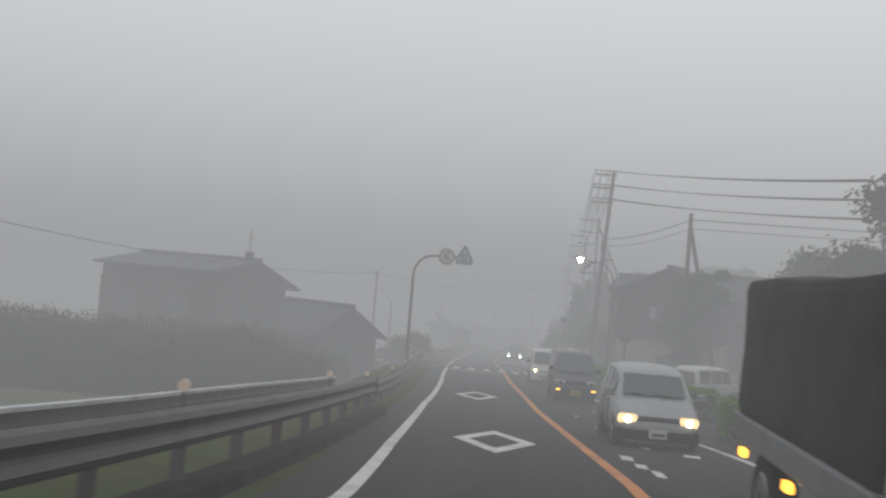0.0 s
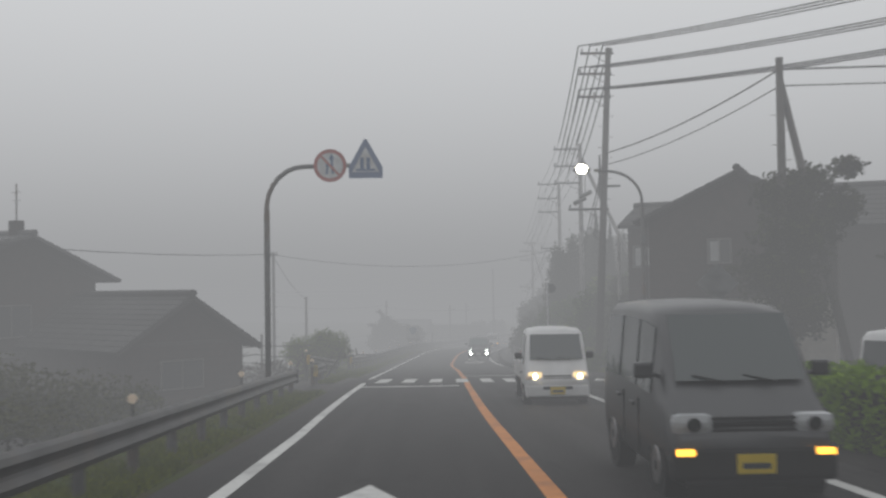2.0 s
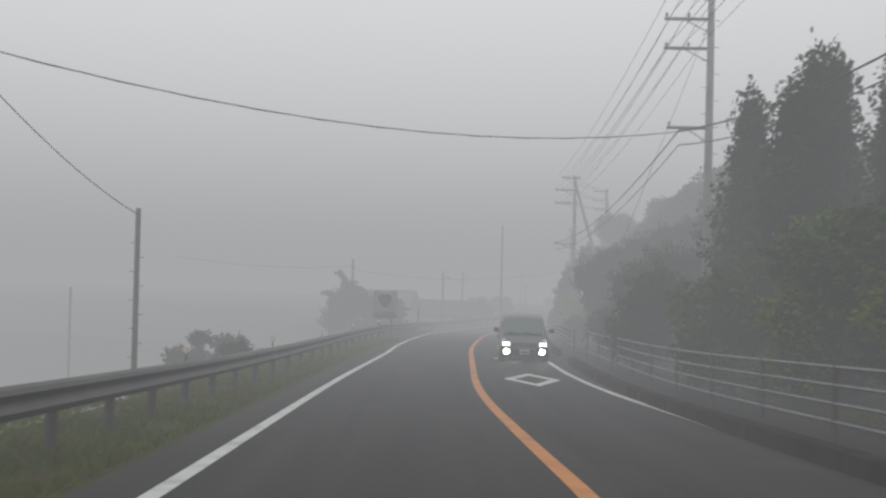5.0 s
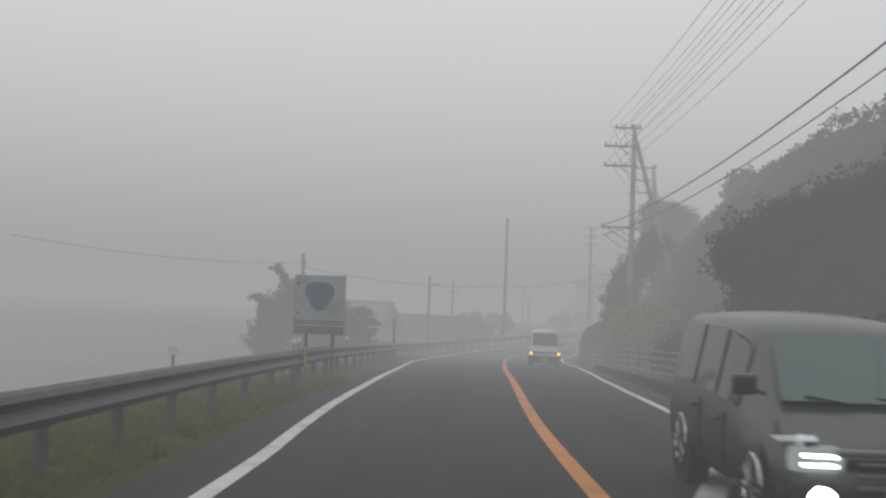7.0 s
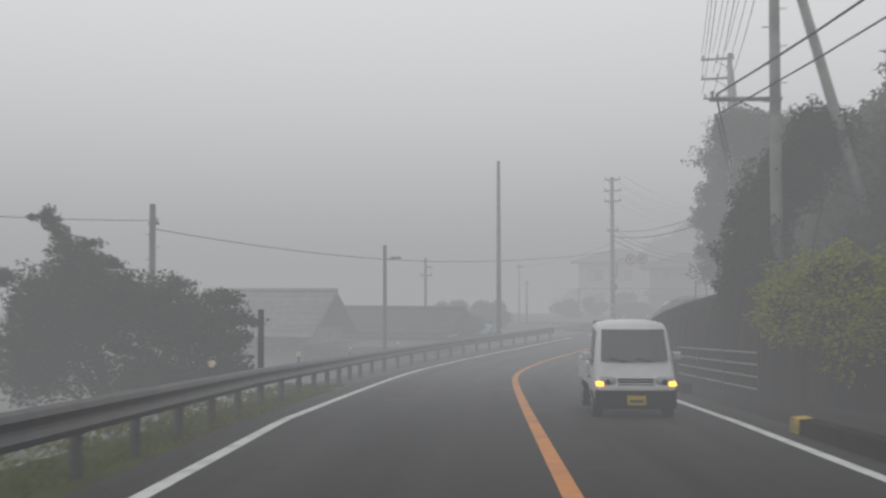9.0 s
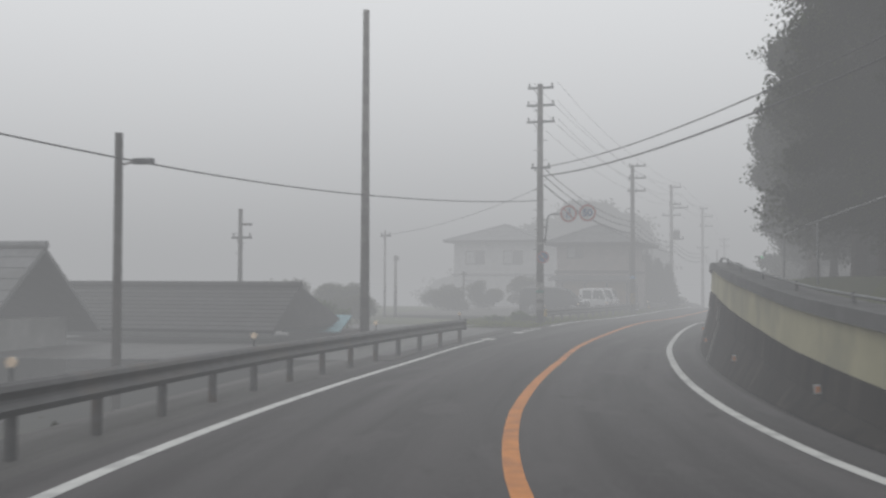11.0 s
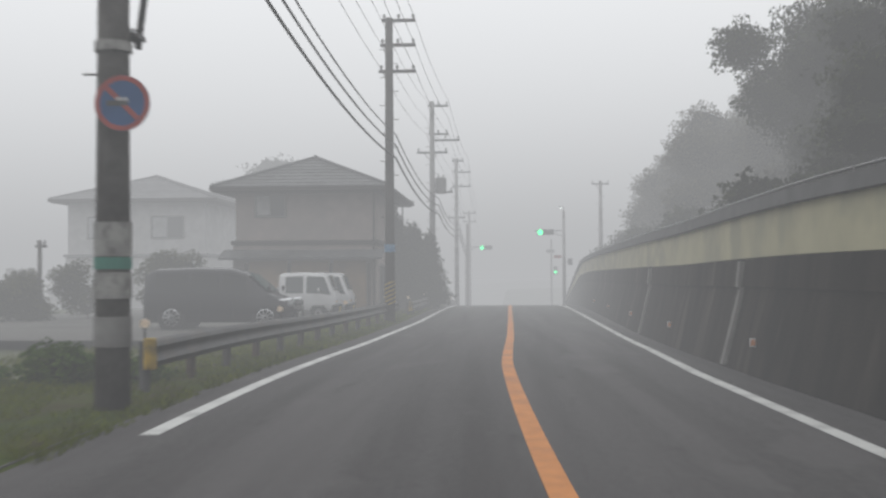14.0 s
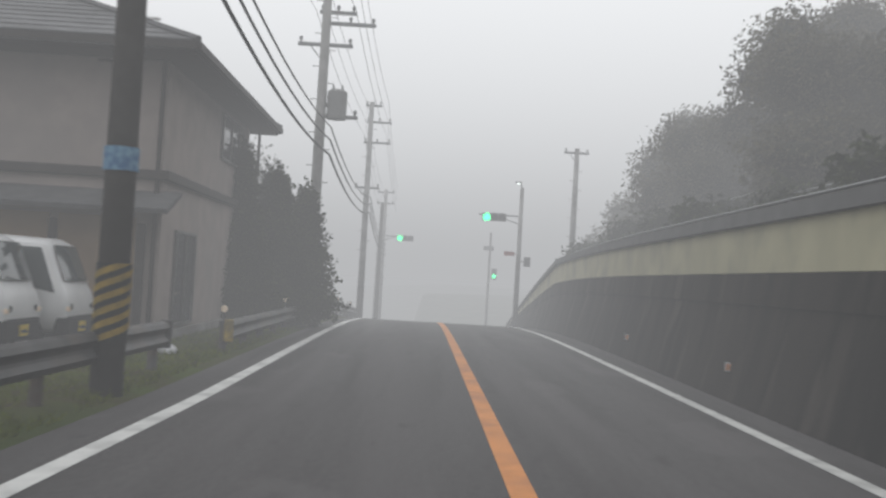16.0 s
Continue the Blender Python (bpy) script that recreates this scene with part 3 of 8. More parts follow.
gutter_row = thing("gutter_row", on_road(197, 3.4), "pale concrete gutter slabs across the mouth of a side road", "gutter", kind="structure")
g_inv = gutter_row.matrix_basis.inverted()
for a in np.arange(187.0, 208.4, 0.9):
    vs = []
    for e in (float(a) + 0.006, float(a) + 0.894):
        vs += [g_inv @ on_road(e, o, u) for o, u in ((3.16, -0.06), (3.16, 0.004), (3.42, -0.008), (3.68, 0.012), (3.68, -0.06))]
    slab = new("gutter_slab", mesh_of("gutter_slab", vs, [(0, 1, 6, 5), (1, 2, 7, 6), (2, 3, 8, 7), (3, 4, 9, 8), (0, 4, 3, 2, 1), (5, 6, 7, 8, 9)], CONCRETE_WET))
    slab.parent = gutter_row

YELLOW = material("worn_yellow_paint", (0.55, 0.36, 0.05), 0.6, vary=0.3, scale=8, stain=(0.2, 0.16, 0.07), stain_scale=3)
for a in np.arange(113.5, 146.0, 1.2):
    kerb_block(float(a), min(float(a) + 1.2, 146.4), CONCRETE_DARK if a < 144.8 else YELLOW)
for a in np.arange(156.5, 166.0, 1.2):
    kerb_block(float(a), float(a) + 1.2, CONCRETE_DARK)
for a in np.arange(78.0, 108.0, 1.2):
    kerb_block(float(a), float(a) + 1.2, CONCRETE_DARK)


def pipe_railing(s0, s1, o, top, bars, label):
    root = thing("pipe_railing", on_road((s0 + s1) / 2, o), label, "railing", "footway railings")
    inv = root.matrix_basis.inverted()
    n = max(1, round((s1 - s0) / 3.0))
    for i in range(n + 1):
        s = s0 + (s1 - s0) * i / n
        bm = bmesh.new()
        rod(bm, inv @ on_road(s, o, -0.1), inv @ on_road(s, o, top + 0.03), 0.035, n=8)
        part("post", bm, STEEL_DARK, root)
    for k in range(bars):
        h = top - k * (top - 0.2) / max(bars - 1, 1) * 0.9
        bm = bmesh.new()
        bent(bm, [inv @ on_road(s, o, h) for s in np.linspace(s0, s1, max(3, 2 * n + 1))], 0.026, 6)
        part("bar", bm, STEEL, root)


APPROACH_FOOT = [(149, -6.9), (152, -6.2), (157, -5.7), (162, -5.4), (166, -4.95), (169, -4.8), (171.5, -4.95)]
APPROACH_TOP = [(149, 2.2), (151, 2.7), (156, 2.65), (163, 2.35), (168, 2.0), (170, 1.75), (171.5, 1.2)]
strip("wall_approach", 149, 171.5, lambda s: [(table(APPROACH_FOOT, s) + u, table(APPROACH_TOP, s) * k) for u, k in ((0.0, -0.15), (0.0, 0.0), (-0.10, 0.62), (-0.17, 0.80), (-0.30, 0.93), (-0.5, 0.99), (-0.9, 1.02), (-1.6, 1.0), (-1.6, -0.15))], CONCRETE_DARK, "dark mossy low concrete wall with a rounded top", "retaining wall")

pipe_railing(77.5, 104, -5.4, 0.98, 4, "weathered steel pipe railing beside a footway")
pipe_railing(104.5, 112, -5.3, 0.95, 3, "weathered steel pipe railing beside a footway")
pipe_railing(116.3, 144.6, -5.15, 0.88, 4, "weathered steel pipe railing beside a footway")
pipe_railing(152.4, 162, -5.3, 1.0, 4, "weathered steel pipe railing beside a footway")

# ---------------------------------------------------------------- guard rails
# amber lens paled to stand in for the headlamp light it throws back
LENS_AMBER = material("amber_lens_glare", (0.9, 0.74, 0.58), 0.25, vary=0.05)
RAIL_MAT = material("guard_rail_steel", (0.095, 0.095, 0.096), 0.5, metal=0.3, vary=0.3, scale=2.5, stain=(0.10, 0.09, 0.08), stain_scale=1.2)
W_SHAPE = [(0.0, 0.0), (-0.045, -0.03), (-0.075, -0.08), (-0.03, -0.135), (-0.02, -0.165), (-0.03, -0.195), (-0.075, -0.25), (-0.045, -0.3), (0.0, -0.33)]


def guard_rail(s0, s1, offs, top, post_step=2.0, caps=True, light_every=4, fall=0.0, label="weathered galvanised steel guard rail on steel posts", mat=None):
    root = thing("guard_rail", on_road((s0 + s1) / 2, table(offs, (s0 + s1) / 2)), label, "guard rail", "guard rails")
    inv = root.matrix_basis.inverted()
    shape = [(o + 0.006, u) for o, u in W_SHAPE] + [(o + 0.02, u) for o, u in reversed(W_SHAPE)]
    n = max(2, int((s1 - s0) / 1.0))
    vs, fs, k = [], [], len(shape)
    for i in range(n + 1):
        s = s0 + (s1 - s0) * i / n
        vs += [inv @ on_road(s, table(offs, s) + o, top + u - fall * (s - s0)) for o, u in shape]
        if i:
            fs += [((i - 1) * k + j, (i - 1) * k + (j + 1) % k, i * k + (j + 1) % k, i * k + j) for j in range(k)]
    fs += [tuple(range(k)), tuple(range(n * k + k - 1, n * k - 1, -1))]
    beam = new("beam", mesh_of("beam", vs, fs, mat or RAIL_MAT))
    beam.parent = root
    tagged(beam, "corrugated steel beam")
    bm = bmesh.new()
    rod(bm, (0, 0, -0.35), (0, 0, top - 0.03), 0.065, n=10)
    box(bm, (0, 0, top - 0.17), (0.1, 0.1, 0.12))
    post_me = finish("post", bm, STEEL_DARK)
    bm = bmesh.new()
    rod(bm, (0, 0, top - 0.05), (0, 0, top + 0.12), 0.015, n=6)
    stem_me = finish("stem", bm, STEEL)
    bm = bmesh.new()
    rod(bm, (0, -0.012, top + 0.17), (0, 0.012, top + 0.17), 0.055, n=14)
    lens_me = finish("reflector", bm, LENS_AMBER)
    m = max(1, round((s1 - s0) / post_step))
    for i in range(m + 1):
        s = s0 + 0.15 + (s1 - s0 - 0.3) * i / m
        p = on_road(s, table(offs, s) + 0.11)
        ob = new("post", post_me)
        ob.parent = root
        ob.matrix_basis = inv @ pose(p.x, p.y, p.z - fall * (s - s0), 0, 0, yaw(s))
        if i % light_every == 0:
            st = new("delineator", stem_me)
            st.parent = root
            st.matrix_basis = ob.matrix_basis
            tagged(st, "round amber reflector on a stem, painted pale for headlamp glare")
            le = new("reflector", lens_me)
            le.parent = st
    if caps:
        for s in (s0, s1):
            bm = bmesh.new()
            box(bm, (0, 0, 0), (0.14, 0.10, 0.36), bevel=0.03)
            p = inv @ on_road(s, table(offs, s), top - 0.165 - fall * (s - s0))
            for v in bm.verts:
                v.co = v.co + p
            part("end_cap", bm, RAIL_MAT if s == s1 else YELLOW, root)


guard_rail(-30, 23.8, [(-30, 2.72), (24, 2.8)], 0.76)
guard_rail(-30, 16.8, [(-30, -4.95), (17, -4.85)], 0.62, light_every=99, label="pale painted guard rail beside a garden hedge", mat=POLE_CONC)
guard_rail(24.4, 56.6, [(24, 2.95), (45, 3.15), (57, 3.35)], 0.64)
strip("kerb_edge", -58, 24.5, [(2.55, -0.03), (2.58, 0.12), (2.95, 0.12), (2.97, -0.03)], CONCRETE_DARK, "low dark concrete kerb under a guard rail", "kerb")


def outer_parapet():
    root = thing("outer_parapet", on_road(0, 5.0), "dark steel parapet with a pale top rail", "guard rail", "guard rails")
    inv = root.matrix_basis.inverted()
    offs = [(-40, 5.0), (20, 5.0), (30, 4.5)]
    for name, lo, hi, w, m in (("top_rail", 0.45, 0.50, 0.12, SIGN_WHITE), ("middle_rail", 0.29, 0.33, 0.06, STEEL), ("web", 0.06, 0.29, 0.03, STEEL_DARK), ("web", 0.33, 0.45, 0.03, STEEL_DARK)):
        vs, fs, n = [], [], 24
        for i in range(n + 1):
            s = -40 + 70 * i / n
            o = table(offs, s)
            vs += [inv @ on_road(s, o + a, b) for a, b in ((-w / 2, lo), (-w / 2, hi), (w / 2, hi), (w / 2, lo))]
            if i:
                fs += [((i - 1) * 4 + j, (i - 1) * 4 + (j + 1) % 4, i * 4 + (j + 1) % 4, i * 4 + j) for j in range(4)]
        fs += [(0, 1, 2, 3), (n * 4 + 3, n * 4 + 2, n * 4 + 1, n * 4)]
        ob = new(name, mesh_of(name, vs, fs, m))
        ob.parent = root
    for s in np.arange(-38, 30, 2.5):
        bm = bmesh.new()
        rod(bm, inv @ on_road(s, table(offs, s) + 0.05, -0.3), inv @ on_road(s, table(offs, s) + 0.05, 0.47), 0.04, n=8)
        part("post", bm, STEEL_DARK, root)


outer_parapet()
guard_rail(62.8, 68.4, [(62, 3.45), (69, 3.75)], 0.62)
guard_rail(69.3, 76.2, [(69, 4.45), (72.5, 4.2), (76.2, 3.95)], 0.92, post_step=3.0, light_every=9, fall=0.04)
guard_rail(82, 122.5, [(82, 3.75), (100, 3.35), (123, 3.35)], 0.74)
guard_rail(123, 195, [(123, 3.4), (138, 3.75), (150, 4.15), (165, 4.1), (180, 3.8), (190, 3.3), (195, 2.95)], 0.75)
guard_rail(211.3, 236.6, [(211, 3.45), (225, 3.4), (237, 3.15)], 0.64)
guard_rail(240.2, 276, [(240, 3.0), (276, 3.0)], 0.52)


def wall_reflector(s):
    """A small upright marker with an orange face at the foot of the wall."""
    f = table(WALL_FOOT, s)
    p = on_road(s, f - 0.06, 0.42)
    root = thing("wall_reflector", (p.x, p.y, p.z), "small orange and white reflector on a dark wall", "reflector", "wall reflectors", turn=yaw(s))
    bm = bmesh.new()
    box(bm, (0, 0, 0), (0.08, 0.03, 0.12), bevel=0.008)
    part("housing", bm, SIGN_WHITE, root)
    bm = bmesh.new()
    box(bm, (0, -0.016, 0.0), (0.064, 0.008, 0.09), bevel=0.003)
    part("lens", bm, LENS_ORANGE, root)


LENS_ORANGE = material("orange_reflector", (0.55, 0.24, 0.12), 0.3, vary=0.05)
for s in (175.3, 182.9, 190.7, 198.5, 206.4, 214.1, 221.9, 229.6, 237.4, 245.1):
    wall_reflector(s)
# ---------------------------------------------------------------- poles and cables
TRANSFORMER = material("transformer_grey", (0.22, 0.22, 0.215), 0.5, vary=0.15, scale=3)
BLUE_BAND = material("blue_band", (0.05, 0.14, 0.28), 0.6, vary=0.3, scale=14, colour2=(0.16, 0.30, 0.42))
GREEN_BAND = material("green_band", (0.05, 0.22, 0.17), 0.5, vary=0.15)
WHITE_BAND = material("white_band", (0.36, 0.355, 0.34), 0.6, vary=0.35, scale=6, stain=(0.12, 0.115, 0.11), stain_scale=4)
BLACK_BAND = material("black_band", (0.02, 0.02, 0.02), 0.6, vary=0.1)


def utility_pole(s, off, top, arms=(), mat=POLE_CONC, r=(0.17, 0.11), foot=None, brace=None, steps=True, transformer=0, label="grey concrete utility pole with crossarms", lean=(0, 0), turn=0.0, bands=()):
    """arms: (height, length to the left, length to the right, insulators); brace: (off at the ground, height at which it meets)."""
    base = on_road(s, off)
    gz = ground_height(base.x, base.y) - 0.1 if foot is None else base.z + foot
    root = thing("utility_pole", (base.x, base.y, gz), label, "utility pole", "utility poles", turn=yaw(s) + turn)
    up = base.z + top - gz
    lx, ly = lean
    bm = bmesh.new()
    bent(bm, [(0, 0, -0.2), (lx * 0.5, ly * 0.5, up * 0.5), (lx, ly, up)], [r[0], (r[0] + r[1]) / 2, r[1]], 14)
    part("pole", bm, mat, root, smooth=True)

    def mid(z):
        return Vector((lx * z / up, ly * z / up, z))
    for h, left, right, count in arms:
        z = base.z + h - gz
        c = mid(z)
        bm = bmesh.new()
        box(bm, (c.x + (right - left) / 2, c.y + 0.13, z), (left + right, 0.09, 0.10), bevel=0.012)
        arm = part("crossarm", bm, STEEL_DARK if mat is POLE_DARK else STEEL, root)
        for i in range(count):
            x = c.x - left + 0.08 + (left + right - 0.16) * (i / max(count - 1, 1))
            bm = bmesh.new()
            rod(bm, (x, c.y + 0.13, z + 0.05), (x, c.y + 0.13, z + 0.12), 0.03, n=8)
            rod(bm, (x, c.y + 0.13, z + 0.12), (x, c.y + 0.13, z + 0.20), 0.06, 0.04, n=8)
            part("insulator", bm, PORCELAIN, arm)
        bm = bmesh.new()
        rod(bm, (c.x - left * 0.55, c.y + 0.13, z - 0.03), (c.x - 0.05, c.y + 0.1, z - 0.45), 0.018, n=6)
        part("arm_brace", bm, STEEL, root)
    if steps:
        for i in range(int((up - 4.0) / 0.45)):
            z = 3.6 + i * 0.45
            bm = bmesh.new()
            d = 1 if i % 2 else -1
            c = mid(z)
            rod(bm, (c.x, c.y, z), (c.x + d * (r[0] + 0.13), c.y, z), 0.012, n=5)
            part("step_bolt", bm, STEEL_DARK, root)
    if brace:
        o, h = brace
        bm = bmesh.new()
        rod(bm, (off - o, 0.5, -0.3), mid(base.z + h - gz), r[0] * 0.95, r[1] * 0.95, 12)
        part("brace_pole", bm, mat, root, smooth=True)
    if transformer:
        z = base.z + transformer - gz
        bm = bmesh.new()
        rod(bm, (0.42, 0.05, z - 0.38), (0.42, 0.05, z + 0.36), 0.27, n=20)
        rod(bm, (0.42, 0.05, z + 0.36), (0.42, 0.05, z + 0.42), 0.27, 0.2, n=20)
        box(bm, (0.12, 0.05, z), (0.3, 0.1, 0.12))
        t = part("transformer", bm, TRANSFORMER, root, "grey round pole transformer")
        for d in (-0.12, 0.12):
            bm = bmesh.new()
            rod(bm, (0.42 + d, 0.05, z + 0.42), (0.42 + d, 0.05, z + 0.56), 0.035, 0.025, 8)
            part("bushing", bm, PORCELAIN, t)
    for h, tall, m in bands:
        z = base.z + h - gz
        bm = bmesh.new()
        c = mid(z)
        rod(bm, (c.x, c.y, z - tall / 2), (c.x, c.y, z + tall / 2), r[0] + 0.006, n=18)
        part("band", bm, m, root)
    return root


STRIPE_GOLD = material("worn_gold_stripe", (0.33, 0.22, 0.035), 0.7, vary=0.3, scale=9, stain=(0.14, 0.11, 0.04), stain_scale=4)


def striped_band(root, z0, z1, rad):
    """Yellow and black slanting stripes round a pole."""
    bm = bmesh.new()
    rod(bm, (0, 0, z0), (0, 0, z1), rad + 0.006, n=18)
    b = part("warning_band", bm, BLACK_BAND, root, "black and yellow striped warning band")
    n = 6
    for i in range(n):
        zz = z0 + (z1 - z0) * (i + 0.1) / n
        hh = (z1 - z0) / n * 0.5
        bm = bmesh.new()
        ring = []
        for k in range(19):
            a = (k / 18 - 0.5) * math.tau
            rise = (a / math.tau + 0.5) * (z1 - z0) / n * 3.4 - 1.5 * (z1 - z0) / n
            ring.append([bm.verts.new(((rad + 0.012) * math.sin(a), -(rad + 0.012) * math.cos(a), max(z0, min(zz + rise + d, z1)))) for d in (0, hh)])
        for p, q in zip(ring[:-1], ring[1:]):
            bm.faces.new((p[0], q[0], q[1], p[1]))
        part("stripe", bm, STRIPE_GOLD, b)


def cable(p, q, sag, r=0.012, n=14, label="thin black overhead cable between poles"):
    p, q = Vector(p), Vector(q)
    pts = [p.lerp(q, i / n) - Vector((0, 0, sag * 4 * (i / n) * (1 - i / n))) for i in range(n + 1)]
    bm = bmesh.new()
    bent(bm, pts, r, 4)
    ob = new("overhead_cable", finish("overhead_cable", bm, CABLE))
    return tagged(ob, label, "cable", "overhead cables")


# poles on the hill side
utility_pole(60.9, -10.7, 9.65, (), POLE_DARK, (0.16, 0.11), brace=(-13.0, 9.0), label="dark weathered pole with a leaning brace pole")
utility_pole(75.5, -7.35, 14.0, [(13.8, 1.2, 0.25, 3), (12.9, 1.25, 0.2, 3), (11.9, 1.25, 0.2, 3), (7.0, 1.5, 0.25, 2), (8.0, 0.15, 0.7, 1)], POLE_DARK, (0.18, 0.12), lean=(0.7, 0), label="dark leaning concrete utility pole hung with cables")
utility_pole(77.0, -8.6, 6.05, [(5.6, 0.12, 0.12, 2)], POLE_CONC, (0.09, 0.08), steps=False, label="slim grey pole behind a utility pole")
utility_pole(92.8, -9.1, 13.0, [(12.7, 1.55, 0.15, 3), (11.7, 1.55, 0.15, 3), (10.7, 1.55, 0.15, 3)], brace=(-15.0, 12.3), label="grey utility pole with a leaning brace pole")
utility_pole(109.6, -9.0, 12.8, [(12.75, 1.55, 0.1, 3), (11.7, 1.55, 0.1, 3), (10.7, 1.55, 0.1, 3), (8.0, 1.4, 0.1, 2)])
utility_pole(157.2, -6.9, 12.3, [(12.15, 1.0, 0.35, 4), (11.2, 1.5, 0.2, 4), (10.2, 1.5, 0.2, 4), (7.05, 1.55, 0.2, 2)], brace=(-10.5, 11.8), label="grey utility pole with a leaning brace pole")
utility_pole(183.0, -8.2, 13.8, [(13.6, 1.3, 0.2, 3), (12.7, 1.3, 0.2, 3), (11.8, 1.2, 0.2, 3)], brace=(-9.6, 13.4), label="grey utility pole with a leaning brace pole")
utility_pole(275.0, -7.1, 8.8, [(8.6, 0.6, 0.6, 3)])
# poles on the valley side
utility_pole(94.1, 9.3, 6.95, [(6.8, 0.25, 0.25, 2)], POLE_DARK, (0.11, 0.08), label="thin dark pole with a single cable")
utility_pole(106.5, 9.4, 4.6, (), POLE_DARK, (0.1, 0.08), label="thin dark pole behind the bushes")
utility_pole(84.0, 8.4, 1.95, (), POLE_DARK, (0.07, 0.06), steps=False, label="short dark wooden post")
utility_pole(168.8, 12.7, 6.0, [(5.3, 0.2, 0.2, 2)], POLE_DARK, (0.14, 0.11), label="dark weathered pole behind a tree")
utility_pole(152.2, 4.5, 1.86, (), POLE_DARK, (0.07, 0.06), steps=False, label="short dark post behind the guard rail")
utility_pole(194.2, 6.0, 10.6, (), POLE_WET, (0.16, 0.10), steps=False, label="tall slim bare concrete pole")
utility_pole(150.5, 30, 2.6, (), POLE_DARK, (0.1, 0.08), label="thin dark pole in the valley")
utility_pole(206.3, 16.5, 5.2, [(3.9, 0.5, 0.5, 2), (4.5, 0.15, 0.5, 1)], POLE_DARK, (0.12, 0.09), label="thin pole in the valley")
utility_pole(236.2, 15.6, 2.8, [(2.6, 0.2, 0.2, 2)], POLE_DARK, (0.09, 0.07), steps=False, label="thin dark pole beside a house")
utility_pole(224.4, 16.15, 3.65, [(3.4, 0.18, 0.18, 2)], POLE_CONC, (0.10, 0.08), steps=False, label="short grey pole beside the side road")
utility_pole(224, 16.7, 5.2, [(4.85, 0.35, 0.35, 2)], POLE_CONC, (0.07, 0.05), label="thin dark pole beside the side road")
utility_pole(209.9, 3.4, 10.9, [(10.75, 0.6, 0.6, 2), (9.95, 0.65, 0.65, 2), (9.2, 0.65, 0.65, 2), (7.1, 0.45, 0.45, 2)], POLE_WET, (0.18, 0.12), label="concrete utility pole carrying round traffic signs", bands=[(1.72, 0.34, WHITE_BAND), (1.48, 0.12, GREEN_BAND), (1.26, 0.26, WHITE_BAND), (0.8, 0.3, POLE_CONC), (3.65, 0.1, WHITE_BAND)])
near_pole = utility_pole(233.9, 3.1, 9.8, [(9.75, 0.25, 0.85, 3), (8.95, 0.3, 0.85, 3), (8.1, 0.35, 0.85, 3)], POLE_DARK, (0.17, 0.12), label="dark utility pole with blue and striped bands", bands=[(2.38, 0.24, BLUE_BAND)])
striped_band(near_pole, 0.75, 1.55, 0.17)
utility_pole(252.4, 3.0, 10.1, [(8.5, 0.2, 0.8, 3), (8.2, 0.05, 1.35, 3), (7.6, 0.75, 0.75, 3), (5.65, 0.1, 1.0, 2), (9.9, 0.2, 0.8, 3)], transformer=5.95, label="grey utility pole with a round transformer")
utility_pole(275.6, 2.9, 10.55, [(10.4, 0.3, 0.5, 3), (9.6, 0.2, 1.0, 3), (8.6, 0.3, 1.0, 3), (6.4, 0.6, 0.6, 2)])
utility_pole(301, 2.9, 10.2, [(10.0, 0.6, 0.6, 3), (9.2, 0.6, 0.6, 3)])
utility_pole(288, 2.6, 7.4, [], POLE_DARK, (0.12, 0.1), label="slim dark pole far down the road")

HILL_RUN = [(54, -19.0, 11.0), (75.5, -8.0, 14.0), (92.8, -9.1, 13.0), (109.6, -9.0, 12.8), (157.2, -6.9, 12.3), (183, -8.2, 13.8)]
for (s0, o0, h0), (s1, o1, h1) in zip(HILL_RUN[:-1], HILL_RUN[1:]):
    for down in (0.0, 0.95, 1.9):
        for side in (1.25, 0.75, 0.2):
            cable(on_road(s0, o0 + side, h0 + 0.1 - down), on_road(s1, o1 + side, h1 + 0.1 - down), 0.012 * (s1 - s0), 0.027 if s0 < 60 else 0.031 if s0 < 80 else 0.012)
LOW_RUN = [(60.5, -21.0, 9.4), (60.9, -10.7, 9.3), (75.5, -7.8, 9.4), (92.8, -9.1, 6.9), (109.6, -8.0, 7.9), (157.2, -5.5, 7.15), (200, -7.5, 8.5)]
for (s0, o0, h0), (s1, o1, h1) in zip(LOW_RUN[:-1], LOW_RUN[1:]):
    for d, r in ((0.0, 0.028), (-0.5, 0.02)):
        cable(on_road(s0, o0, h0 + d), on_road(s1, o1, h1 + d), 0.018 * (s1 - s0), r, label="thick black telephone cable between poles")
for i in range(5):                                      # bundle between the leaning pole and the next brace pole
    cable(on_road(75.6, -7.6, 9.35 - 0.17 * i), on_road(91.5, -9.95 - 0.07 * i, 9.85 - 0.24 * i), 0.35, 0.036, label="thick black cable bundle between poles")
for h, o, e in ((6.1, -10.4, 8.0), (5.95, -10.5, 7.3)):
    cable(on_road(75.5, -7.25, h), on_road(91.5, o, e), 0.3, 0.026, label="thick black cable between poles")
for s, o, h in ((75.62, -6.95, 7.62), (75.62, -6.7, 7.35)):
    closure = thing("cable_closure", on_road(s, o, h), "pale grey cable joint box beside a crossarm", "cable box", "cable joint boxes", turn=yaw(s))
    bm = bmesh.new()
    rod(bm, (-0.26, 0, -0.1), (0.26, 0, 0.16), 0.1, n=14)
    part("case", bm, TRANSFORMER, closure, smooth=True)
    bm = bmesh.new()
    rod(bm, (0, 0, 0.05), (0, 0, 0.9), 0.014, n=6)
    part("hanger", bm, CABLE, closure)
